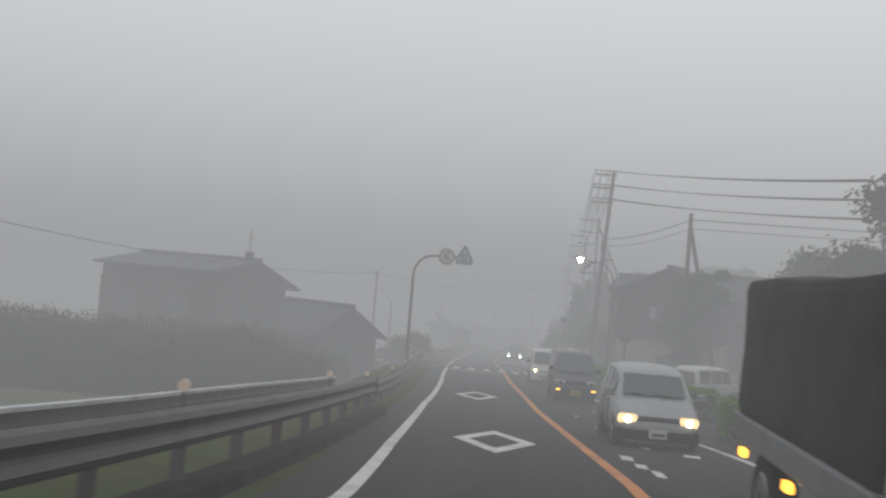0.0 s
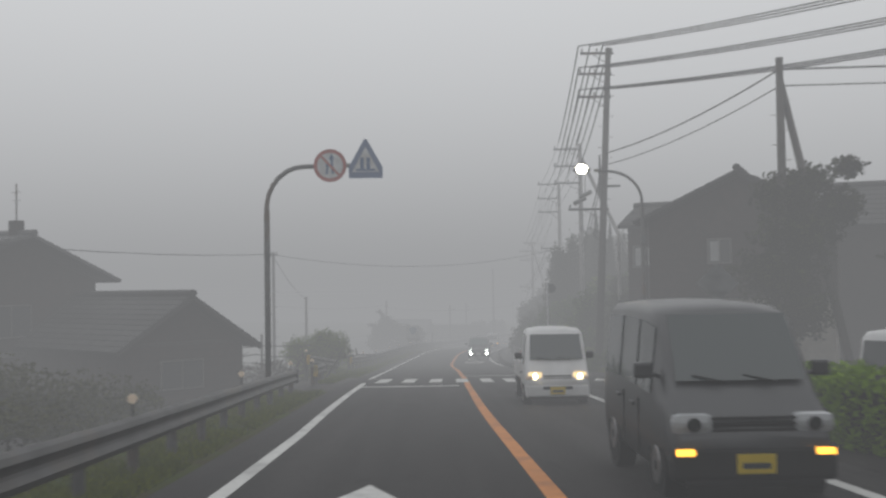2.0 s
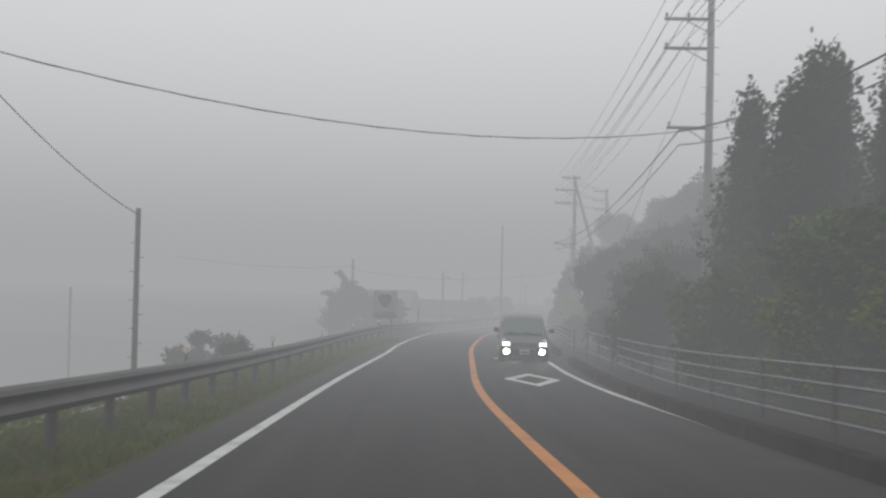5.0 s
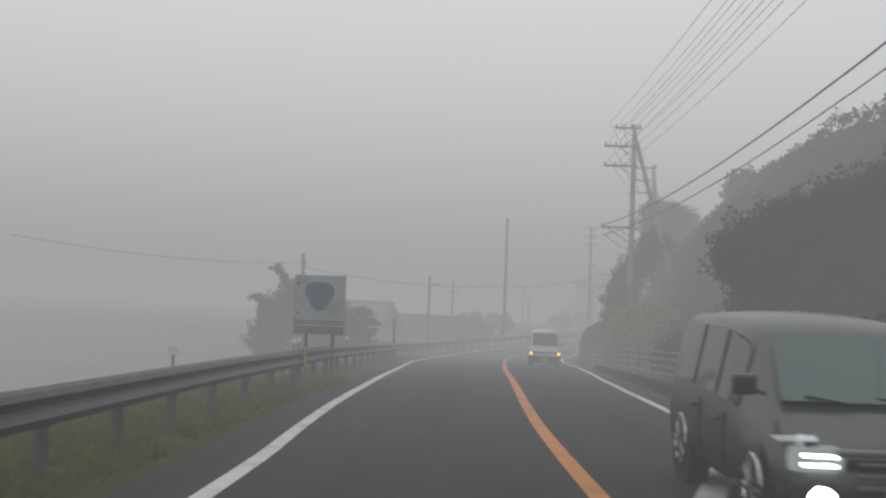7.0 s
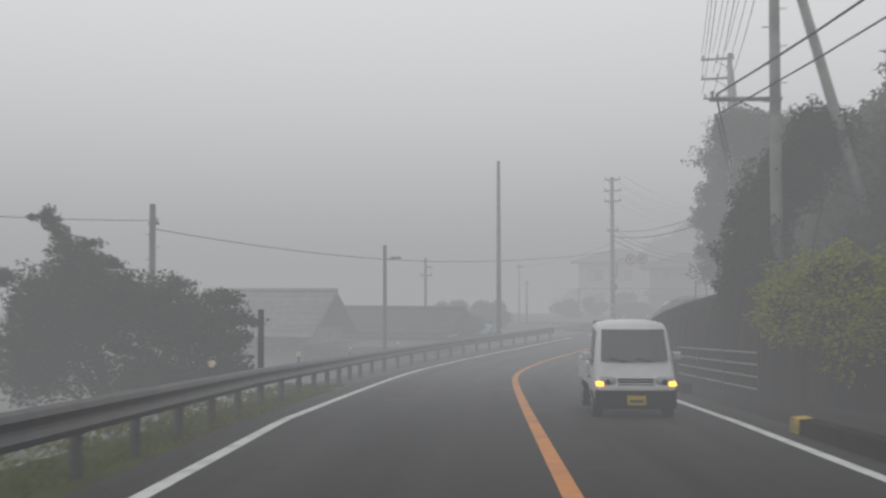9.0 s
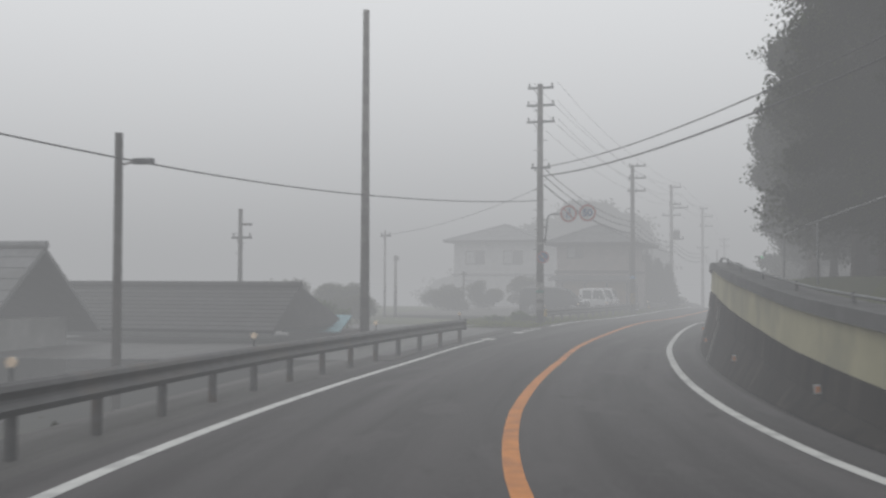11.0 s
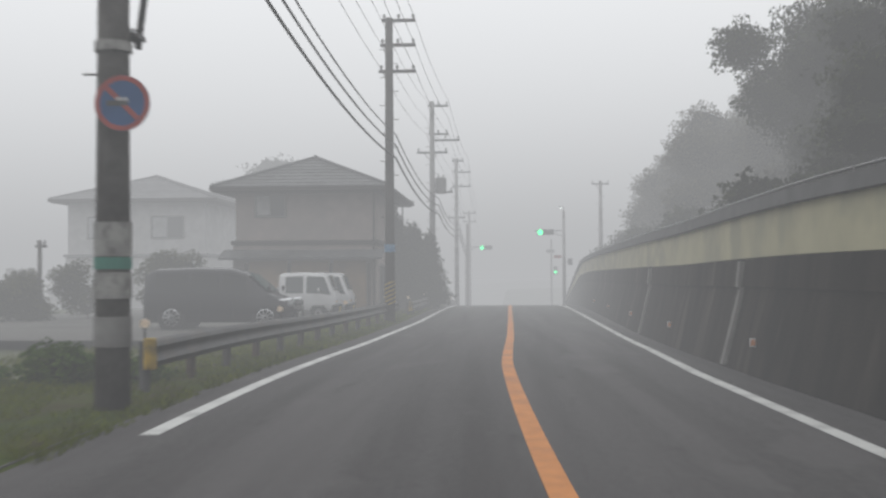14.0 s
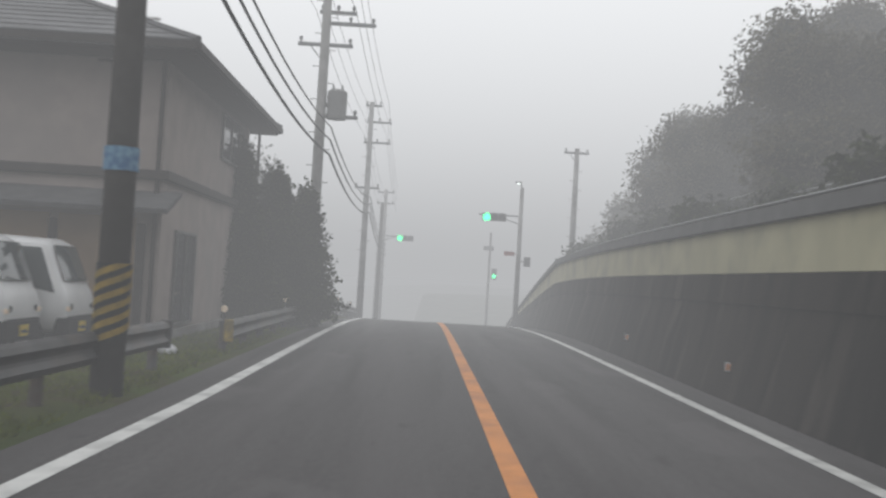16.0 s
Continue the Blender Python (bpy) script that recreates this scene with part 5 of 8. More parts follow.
def leaves(blobs, count, size, seed, flat=0.0, shell=0.35):
    """Small bent leaf faces scattered in ellipsoids (x, y, z, rx, ry, rz), thicker towards their skins."""
    rnd = np.random.RandomState(seed)
    vol = np.array([b[3] * b[4] * b[5] for b in blobs]) ** 0.75
    pick = rnd.choice(len(blobs), count, p=vol / vol.sum())
    b = np.array(blobs, float)[pick]
    d = rnd.normal(size=(count, 3))
    d /= np.linalg.norm(d, axis=1)[:, None]
    rad = (shell + (1 - shell) * rnd.rand(count)) ** 0.6
    lump = 1 + 0.22 * np.sin(d[:, 0] * 5.1 + b[:, 0] * 3) * np.sin(d[:, 1] * 4.3 + b[:, 1]) + 0.14 * np.sin(d[:, 2] * 9.0 + b[:, 2] * 2 + d[:, 0] * 7)
    c = b[:, :3] + d * b[:, 3:] * (rad * lump)[:, None]
    a = rnd.normal(size=(count, 3)) + d * 0.3
    a[:, 2] *= 1 - flat
    a /= np.linalg.norm(a, axis=1)[:, None]
    e = np.cross(a, rnd.normal(size=(count, 3)))
    e /= np.linalg.norm(e, axis=1)[:, None] + 1e-9
    k = (size * (0.6 + 0.8 * rnd.rand(count)))[:, None]
    v = np.stack([c - a * k, c + e * k * 0.55 - a * k * 0.1, c + a * k, c - e * k * 0.55 + np.cross(a, e) * k * 0.3], 1).reshape(-1, 3)
    f = [(4 * i, 4 * i + 1, 4 * i + 2, 4 * i + 3) for i in range(count)]
    return v, f


def plant(name, s, off, blobs, count, size, mat, label, category="tree", seed=1, trunk=0.12, base_up=None, limbs=5, core=0.62, group=""):
    """blobs: ellipsoids (along off to the right, along the road, height over the road, radii)."""
    p = on_road(s, off)
    gz = ground_height(p.x, p.y) if base_up is None else p.z + base_up
    root = thing(name, (p.x, p.y, gz - 0.05), label, category, group, turn=yaw(s))
    dz = p.z - gz + 0.05
    bl = [(x, y, z + dz, a, b, c) for x, y, z, a, b, c in blobs]
    rnd = random.Random(seed)
    if trunk:
        bm = bmesh.new()
        big = max(bl, key=lambda q: q[3] * q[4] * q[5])
        top = Vector(big[:3])
        kink = Vector((top.x * 0.4 + rnd.uniform(-0.15, 0.15), top.y * 0.4 + rnd.uniform(-0.15, 0.15), top.z * 0.5))
        bent(bm, [(0, 0, -0.3), (0.02, 0, top.z * 0.2), kink, top], [trunk * 1.25, trunk, trunk * 0.8, trunk * 0.35], 8)
        t = part("trunk", bm, BARK, root)
        for i in range(limbs):
            q = bl[i % len(bl)]
            bm = bmesh.new()
            end = Vector((q[0] + rnd.uniform(-0.7, 0.7) * q[3], q[1] + rnd.uniform(-0.7, 0.7) * q[4], q[2] + rnd.uniform(-0.2, 0.8) * q[5]))
            st = Vector((0, 0, 0)).lerp(kink, rnd.uniform(0.5, 1.0))
            bent(bm, [st, st.lerp(end, 0.5) + Vector((0, 0, 0.15)), end], [trunk * 0.45, trunk * 0.3, trunk * 0.1], 5)
            part("limb", bm, BARK, t)
    v, f = leaves(bl, int(count * 1.6), size * 0.74, seed)
    crown = new("crown", mesh_of("crown", v, f, mat))
    crown.parent = root
    # dark lumps inside the crown paint in its inner shade
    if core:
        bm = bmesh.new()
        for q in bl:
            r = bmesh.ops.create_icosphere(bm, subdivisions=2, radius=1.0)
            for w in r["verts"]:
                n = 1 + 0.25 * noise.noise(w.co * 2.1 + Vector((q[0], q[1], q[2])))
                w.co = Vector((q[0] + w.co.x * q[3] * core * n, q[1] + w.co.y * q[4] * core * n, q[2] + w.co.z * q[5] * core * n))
        part("shadow_core", bm, LEAF_SHADE, root)
    return root


def scatter_blobs(n, w, d, z0, z1, r, seed, taper=0.5):
    """Blobs that fill a rough mound w wide, d deep, from z0 to z1."""
    rnd = random.Random(seed)
    out = []
    for _ in range(n):
        k = rnd.random() ** 0.8
        z = z0 + (z1 - z0) * k
        m = 1 - taper * k
        out.append((rnd.uniform(-w, w) * m, rnd.uniform(-d, d) * m, z, r * rnd.uniform(0.7, 1.3), r * rnd.uniform(0.7, 1.3), r * rnd.uniform(0.6, 1.0)))
    return out


def leafy_slope(name, s0, s1, o0, o1, height, count, size, mat, label, seed):
    """A slope under a ragged coat of leaves; height: over the road, of (s, off)."""
    rnd = np.random.RandomState(seed)

    def lump(a, b):
        return 0.75 * noise.noise(Vector((a * 0.33, b * 0.33, seed))) + 0.4 * noise.noise(Vector((a * 0.95, b * 0.95, seed + 7.0)))

    def level(a, b):
        """The leafy surface, which sinks into the ground along its ragged outer edges."""
        p = on_road(a, b)
        bare = ground_height(p.x, p.y) - p.z - 0.45
        rag = 2.2 * noise.noise(Vector((a * 0.21, b * 0.21, seed + 3.0)))
        back = min(max((abs(o1 - b) + rag) / (0.3 * abs(o1 - o0)), 0), 1)
        ends = min(max((min(a - s0, s1 - a) + 0.4 * rag) / 3.0, 0), 1)
        k = back * back * (3 - 2 * back) * ends
        return bare + (height(a, b) + lump(a, b) - bare) * k
    rows, cols = int(abs(s1 - s0) / 1.5) + 1, int(abs(o1 - o0) / 1.5) + 1
    vs = []
    for i in range(rows):
        for j in range(cols):
            a, b = s0 + (s1 - s0) * i / (rows - 1), o0 + (o1 - o0) * j / (cols - 1)
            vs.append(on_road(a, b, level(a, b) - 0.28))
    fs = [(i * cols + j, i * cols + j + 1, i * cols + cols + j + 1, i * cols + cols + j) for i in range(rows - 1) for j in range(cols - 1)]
    # the undergrowth sheet is near-black: painted shade behind the leaves
    core = mesh_of("undergrowth", vs, fs, LEAF_SHADE, True)
    mid = []
    for _ in range(count):
        a, b = rnd.uniform(s0, s1), o0 + (o1 - o0) * rnd.rand() ** 1.25
        mid.append(on_road(a, b, level(a, b) + rnd.normal() * 0.16))
    c = np.array([tuple(q) for q in mid])
    d = rnd.normal(size=(count, 3))
    d /= np.linalg.norm(d, axis=1)[:, None]
    e = np.cross(d, rnd.normal(size=(count, 3)))
    e /= np.linalg.norm(e, axis=1)[:, None]
    k = (size * (0.6 + 0.8 * rnd.rand(count)))[:, None]
    v = np.stack([c - d * k, c + e * k * 0.6, c + d * k, c - e * k * 0.6 + np.cross(d, e) * k * 0.3], 1).reshape(-1, 3)
    ob = new(name, mesh_of(name, v, [(4 * i, 4 * i + 1, 4 * i + 2, 4 * i + 3) for i in range(count)], mat))
    tagged(ob, label, "hillside", kind="stuff")
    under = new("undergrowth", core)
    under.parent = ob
    return ob


# hill side, first stretch
plant("broad_tree", 60, -18.0, scatter_blobs(18, 3.0, 3, 0.8, 7.6, 1.5, 3), 9000, 0.16, LEAF_DARK, "dark broad tree behind a parked van", seed=3, trunk=0.2)
plant("broad_tree", 48, -19, scatter_blobs(16, 4.0, 3, 2, 10.0, 1.8, 4), 9000, 0.18, LEAF_DARK, "large dark tree in the fog", seed=4, trunk=0.25)
plant("broad_tree", 32, -17, scatter_blobs(16, 3.5, 4, 1.5, 9.0, 1.8, 5), 8000, 0.18, LEAF_DARK, "large dark tree in the fog", seed=5, trunk=0.25)
plant("broad_tree", 18, -18, scatter_blobs(16, 3.5, 4, 1.5, 10.0, 1.9, 6), 7000, 0.2, LEAF_DARK, "large dark tree in the fog", seed=6, trunk=0.25)
for i, (s, o, w, h) in enumerate(((52, -17.5, 3.2, 5.0), (43, -17.5, 3.4, 5.4), (34, -15.5, 3.0, 5.2), (25, -16, 3.4, 5.6), (14, -14.5, 3.0, 6.0), (8, -12.5, 2.6, 6.5))):
    plant("garden_thicket", s, o, scatter_blobs(12, w, 2.6, 0.4, h, 1.3, 170 + i, 0.3), 7000, 0.14, LEAF_DARK, "dense dark thicket behind the roadside hedge", "bush", seed=170 + i, trunk=0.08)
# the tall dark bush at 78.6 stands in for a dark, shaded shed
for i, (s, o, h, m) in enumerate(((78.6, -10.2, 4.0, LEAF_DARK), (81, -9.6, 2.6, LEAF_DARK), (86, -9.0, 3.2, LEAF_FRESH), (89.5, -8.4, 2.9, LEAF_FRESH), (93.5, -8.4, 3.2, LEAF_FRESH), (97.5, -8.2, 2.6, LEAF_DARK), (85, -11.5, 4.6, LEAF_FRESH), (91, -11.0, 4.6, LEAF_FRESH), (80.5, -11.6, 4.6, LEAF_DARK), (83.5, -10.8, 4.2, LEAF_DARK))):
    plant("slope_bush", s, o, scatter_blobs(12, 1.5, 1.9, 0.1, h, 0.8, 210 + i, 0.25), 9000, 0.085, m, "dense leafy bush on the bank behind the footway", "bush", seed=210 + i, trunk=0.0, core=0.78)
plant("dry_vine", 75.4, 7.6, [(x, 0, z, 0.75, 0.35, 0.5) for x in (-3.0, -2.0, -1.0, 0.0, 1.0, 2.0) for z in (-0.7, 0.1 + 0.2 * math.sin(x * 2))], 9000, 0.06, BARK_LEAVES, "tangled dry brown vines over a low fence", "climbing plant", seed=220, trunk=0.0, core=0.0)
plant("cloud_pruned_tree", 38, -13.4, [(0, 0, 1.75, 1.05, 0.9, 0.45), (-0.7, 0.1, 1.5, 0.6, 0.6, 0.32), (0.75, 0, 1.55, 0.65, 0.6, 0.36), (0.1, 0, 2.1, 0.6, 0.6, 0.28)], 7000, 0.06, LEAF_DARK, "dark cloud-pruned garden tree with a bare trunk", seed=330, trunk=0.11, limbs=4, core=0.82)
plant("round_shrub", 24, -9.4, [(0, 0, 0.7, 1.3, 1.2, 0.8), (0.8, 0.5, 0.6, 1.0, 1.0, 0.7)], 6000, 0.06, LEAF_MID, "rounded clipped green shrub in a garden", "bush", seed=331, trunk=0.05, core=0.85)
plant("garden_tree", 61.2, -10.9, [(0, 0, 5.6, 0.9, 0.8, 0.7), (0.8, 0, 6.0, 0.7, 0.6, 0.5), (0.3, 0, 4.4, 1.2, 1.0, 0.9), (-0.2, 0.2, 3.2, 1.2, 1.1, 0.9), (1.6, 0, 5.2, 0.8, 0.7, 0.6), (1.9, 0, 6.4, 0.5, 0.5, 0.35), (0.2, 0, 2.0, 1.0, 1.0, 0.9)], 6000, 0.12, LEAF_DARK, "dark pine-like garden tree beside a house", seed=7, trunk=0.14)
for i, (s, o, h) in enumerate(((97, -8.3, 6.9), (98, -9.1, 7.9), (99.2, -9.9, 8.2), (100.4, -8.2, 7.4), (101.5, -10.6, 8.6), (99, -11.3, 7.6))):
    plant("cypress", s, o, [(0, 0, 1.8 + (h - 1.8) * k, 1.15 * (1.12 - k * 0.8), 1.15 * (1.12 - k * 0.8), (h - 1.8) * 0.2) for k in (0.05, 0.25, 0.45, 0.65, 0.85)], 5000, 0.11, LEAF_DARK, "dark narrow cypress on the slope", seed=20 + i, trunk=0.1, limbs=2, group="cypresses")
for i, (s, o, h) in enumerate(((96.2, -10.4, 8.9), (96.6, -11.3, 8.2), (96.2, -12.1, 7.6))):
    plant("cypress", s, o, [(0, 0, 1.6 + (h - 1.6) * k, 1.3 * (1.05 - k), 1.3 * (1.05 - k), (h - 1.6) * 0.16) for k in (0.1, 0.3, 0.5, 0.7, 0.86, 0.96)], 4500, 0.085, LEAF_DARK, "dark pointed cypress rising over the bank", seed=250 + i, trunk=0.08, limbs=2, core=0.7, group="cypresses")
plant("dark_bush", 104.5, -6.3, [(0, 0, 1.5, 1.0, 1.0, 1.1), (0.3, 0.3, 2.4, 0.8, 0.8, 0.7), (-0.3, 0, 0.9, 0.9, 0.9, 0.7)], 4000, 0.09, LEAF_DARK, "dark rounded clipped bush beside the footway", "bush", seed=30, trunk=0.07)
for i, (s, o, w, h) in enumerate(((82, -9.5, 2.2, 3.4), (87, -8.8, 1.8, 2.9), (92, -8.6, 1.8, 3.2), (86, -12.5, 3, 5.0), (98, -8.0, 1.6, 3.2), (91, -12.5, 3, 5.4))):
    plant("slope_bush", s, o, scatter_blobs(9, w, 1.8, 0.4, h, 0.95, 40 + i, 0.4), 5000, 0.12, LEAF_MID, "leafy green bush on the slope", "bush", seed=40 + i, trunk=0.06)
plant("slope_bush", 76.5, -9.0, scatter_blobs(8, 1.6, 1.5, 0.2, 2.2, 0.8, 51, 0.4), 4000, 0.1, LEAF_DARK, "dark leafy bush behind a pole", "bush", seed=51, trunk=0.05)
plant("slope_bush", 75, -12.0, scatter_blobs(9, 2.0, 1.8, 0.8, 4.6, 1.0, 52, 0.4), 4000, 0.12, LEAF_DARK, "dark leafy bush beside a house", "bush", seed=52, trunk=0.06)
plant("slope_bush", 73.3, -7.2, scatter_blobs(4, 0.7, 0.6, 0.1, 0.6, 0.35, 53, 0.3), 1500, 0.07, LEAF_MID, "low grassy clump at the foot of a pole", "bush", seed=53, trunk=0.0, core=0)
plant("broad_tree", 90.5, -13.6, scatter_blobs(14, 1.9, 1.8, 1.8, 5.6, 1.1, 231, 0.3), 11000, 0.10, LEAF_DARK, "dark rounded tree on the bank beside a house", seed=231, trunk=0.14, core=0.75)
for i, (s, o, h, m) in enumerate(((75.6, -8.9, 0.6, LEAF_MID), (78.5, -8.3, 0.9, LEAF_FRESH), (81.5, -8.0, 0.9, LEAF_FRESH), (84.5, -7.9, 1.1, LEAF_MID), (88, -7.8, 1.2, LEAF_MID))):
    plant("slope_bush", s, o, scatter_blobs(9, 0.9, 1.6, 0.1, h, 0.5, 240 + i, 0.2), 6000, 0.07, m, "low dense bush at the foot of the bank", "bush", seed=240 + i, trunk=0.0, core=0.78)
# second stretch: clipped trees and the wooded slope
for i, (s, o, h) in enumerate(((109, -7.6, 1.5), (112, -7.4, 1.7), (115, -7.3, 1.6), (118.5, -7.4, 1.6), (122, -7.6, 1.5))):
    plant("shade_bush", s, o, scatter_blobs(8, 1.1, 1.6, 0.2, h, 0.7, 180 + i, 0.2), 5000, 0.085, LEAF_DARK, "dark dense bush under clipped trees behind the railing", "bush", seed=180 + i, trunk=0.0, core=0.75)
plant("clipped_tree", 129.2, -10.6, [(-3.81, -0.26, 3.37, 1.22, 1.12, 1.13), (-3.56, -0.13, 2.23, 0.97, 1.12, 0.97), (-2.59, 0.0, 2.72, 1.46, 1.26, 1.46), (-2.83, 0.0, 4.26, 1.13, 1.12, 0.81), (-1.46, 0.0, 4.66, 1.22, 1.12, 0.97), (-0.97, 0.0, 3.37, 1.78, 1.54, 1.94), (-0.16, 0.0, 5.23, 1.22, 1.12, 0.97), (1.3, 0.0, 5.47, 1.38, 1.26, 1.22), (0.97, 0.0, 3.21, 1.94, 1.68, 2.27), (-1.13, 0.0, 1.42, 1.94, 1.4, 1.13), (0.97, 0.0, 1.1, 1.94, 1.54, 1.3)], 42000, 0.075, LEAF_DARK, "large dark clipped cloud-pruned tree above the footway", seed=60, trunk=0.22, core=0.86)
plant("clipped_tree", 119, -10.4, [(0, 0, 2.4, 1.5, 1.4, 1.6), (-0.4, 0, 3.6, 1.0, 1.0, 0.7), (1.2, 0, 3.4, 1.2, 1.1, 1.0), (0.6, 0, 1.2, 1.6, 1.3, 0.9)], 9000, 0.1, LEAF_DARK, "dark clipped tree beside the footway", seed=61, trunk=0.16, core=0.8)
# the first three blobs stand in for a dark roof edge beside the tree
plant("clipped_tree", 112.5, -9.5, [(-2.4, 0, 2.5, 1.0, 1.2, 1.1), (-1.4, 0, 2.9, 1.2, 1.2, 1.3), (-2.2, 0, 1.2, 1.0, 1.2, 0.9), (0, 0, 2.6, 1.3, 1.3, 1.5), (0.9, 0, 4.6, 1.3, 1.2, 1.6), (1.8, 0, 6.2, 1.2, 1.2, 1.3), (0.3, 0, 1.2, 1.4, 1.3, 0.8)], 18000, 0.075, LEAF_DARK, "tall dark tree beside the footway, partly standing in for a roof", seed=62, trunk=0.18, core=0.8)
plant("dark_mound_bush", 137.0, -6.2, [(0, 0, 0.7, 0.75, 1.4, 0.75), (0.1, -1.6, 0.7, 0.75, 1.3, 0.8), (0.1, 1.5, 0.4, 0.7, 1.1, 0.55)], 14000, 0.035, LEAF_DARK, "dark low rounded bush behind the railing", "bush", seed=63, trunk=0.04, core=0.92)
for i, (s, o, w, h, m) in enumerate(((168, -15, 3.0, 11.5, LEAF_HILL), (146, -17, 3.0, 11.5, LEAF_HILL), (136, -17, 3.0, 10.5, LEAF_HILL), (176, -19, 4, 12.0, LEAF_HILL))):
    plant("slope_tree", s, o, scatter_blobs(13, w, 2.6, h * 0.45, h, 1.3, 70 + i, 0.45), 7000, 0.16, m, "leafy tree on the wooded slope in fog", seed=70 + i, trunk=0.16)
plant("hanging_bush", 157.5, -7.6, [(-1.1, 0.4, 3.2, 1.0, 1.2, 1.2), (-0.8, 0.8, 4.3, 0.9, 1.0, 1.0), (-0.1, 0.5, 5.2, 1.0, 1.1, 0.9), (-1.3, 0.4, 2.3, 0.8, 1.0, 0.8), (0.6, 0.6, 6.2, 1.0, 1.0, 0.9)], 14000, 0.07, LEAF_DARK, "dark ivy-covered bush over the footway", "bush", seed=90, trunk=0.1, core=0.75)
plant("yellow_bush", 151.5, -6.95, [(0.4, -4.6, 1.9, 0.9, 1.3, 0.9), (0.2, -2.6, 2.4, 0.8, 1.2, 0.7), (0, 0, 1.6, 1.2, 1.5, 0.9), (-0.6, 1.8, 1.8, 1.0, 1.3, 0.9), (0.5, -1.8, 1.7, 1.3, 1.4, 1.0), (0.8, -3.6, 1.4, 1.1, 1.4, 0.9), (-0.2, 0.6, 2.5, 0.9, 1.0, 0.6), (0.6, 0, 0.7, 1.3, 1.6, 0.7)], 18000, 0.065, LEAF_LIGHT, "bright yellow-green bush over the footway", "bush", seed=91, trunk=0.08)
plant("yellow_bush", 143, -7.9, [(0, 0, 1.3, 1.0, 1.6, 0.9), (0, -2, 1.2, 1.0, 1.4, 0.8), (0.2, 2.2, 1.4, 1.0, 1.5, 0.9)], 6000, 0.09, LEAF_MID, "green bush over the footway", "bush", seed=92, trunk=0.06)
plant("slope_bush", 136, -8.4, scatter_blobs(8, 1.6, 2.4, 0.4, 2.4, 0.8, 93, 0.3), 5000, 0.1, LEAF_MID, "leafy green bush on the slope", "bush", seed=93, trunk=0.05)
# third stretch: above the wall
plant("wall_tree", 187.5, -8.4, [(0.5, 0, 4.0, 1.5, 1.6, 1.6), (-0.7, 0.4, 5.6, 1.3, 1.3, 1.2), (0.8, 0.2, 7.2, 1.7, 1.7, 1.6), (-0.9, 0.8, 3.8, 0.9, 1.0, 0.7), (-0.4, 0, 8.6, 1.2, 1.2, 1.0), (1.6, 0, 9.6, 1.4, 1.4, 1.2), (-1.7, 0.3, 4.9, 0.6, 0.7, 0.5), (1.8, -1, 5.2, 1.6, 1.6, 1.6), (-1.5, 0, 6.6, 0.9, 0.9, 0.8), (-1.4, 0.2, 7.8, 0.8, 0.8, 0.7), (0, 0, 10.2, 1.3, 1.3, 0.9)], 26000, 0.09, LEAF_DARK, "tall dark leafy tree above a retaining wall", seed=100, trunk=0.2, core=0.66)
plant("wall_tree", 190.5, -8.3, scatter_blobs(14, 1.6, 1.8, 3.0, 10.5, 1.3, 108, 0.3), 15000, 0.10, LEAF_DARK, "tall dark leafy tree above a retaining wall", seed=108, trunk=0.2, core=0.66)
plant("wall_tree", 194.5, -9.2, scatter_blobs(12, 1.8, 2.0, 3.0, 9.5, 1.4, 101, 0.35), 17000, 0.10, LEAF_DARK, "tall dark leafy tree above a retaining wall", seed=101, trunk=0.2, core=0.5)
plant("wall_tree", 181, -9.8, scatter_blobs(12, 1.8, 2.0, 3.0, 10.0, 1.4, 102, 0.35), 17000, 0.10, LEAF_DARK, "tall dark leafy tree above a retaining wall", seed=102, trunk=0.2, core=0.5)
for i, (s, o, h) in enumerate(((184, -9.2, 11.0), (191, -8.7, 11.2), (196.5, -8.3, 11.0), (200.5, -8.0, 10.0), (204.5, -8.0, 8.6), (209, -7.9, 8.0), (214, -8.6, 8.6), (219, -9.0, 8.6), (224.5, -9.8, 8.8), (229.5, -10.3, 8.4))):
    plant("wall_tree", s, o, scatter_blobs(16, 1.5, 2.3, 2.7, h, 1.05, 190 + i, 0.3), 14000, 0.085, LEAF_DARK, "dense dark evergreen growing close above a retaining wall", seed=190 + i, trunk=0.16, core=0.8)
plant("wall_tree", 210, -10.5, scatter_blobs(11, 1.8, 2.2, 3.0, 8.8, 1.4, 103, 0.35), 9000, 0.12, LEAF_DARK, "tall dark leafy tree above a retaining wall", seed=103, trunk=0.2, core=0.5)
plant("wall_tree", 222, -11.0, scatter_blobs(12, 2.0, 2.4, 3.0, 9.8, 1.5, 104, 0.35), 9000, 0.13, LEAF_DARK, "tall dark leafy tree above a retaining wall", seed=104, trunk=0.2, core=0.5)
plant("wall_tree", 233.5, -10.6, [(-2.6, 0, 8.6, 1.0, 1.0, 0.8), (-1.4, 0, 7.0, 1.4, 1.3, 1.3), (0, 0, 8.9, 1.7, 1.7, 1.3), (1.6, 0, 7.5, 1.8, 1.7, 1.8), (0.3, 0, 5.4, 1.6, 1.6, 1.4), (2.4, 0, 9.6, 1.6, 1.6, 1.2)], 24000, 0.085, LEAF_DARK, "tall dark leafy tree above a retaining wall", seed=105, trunk=0.22, core=0.5)
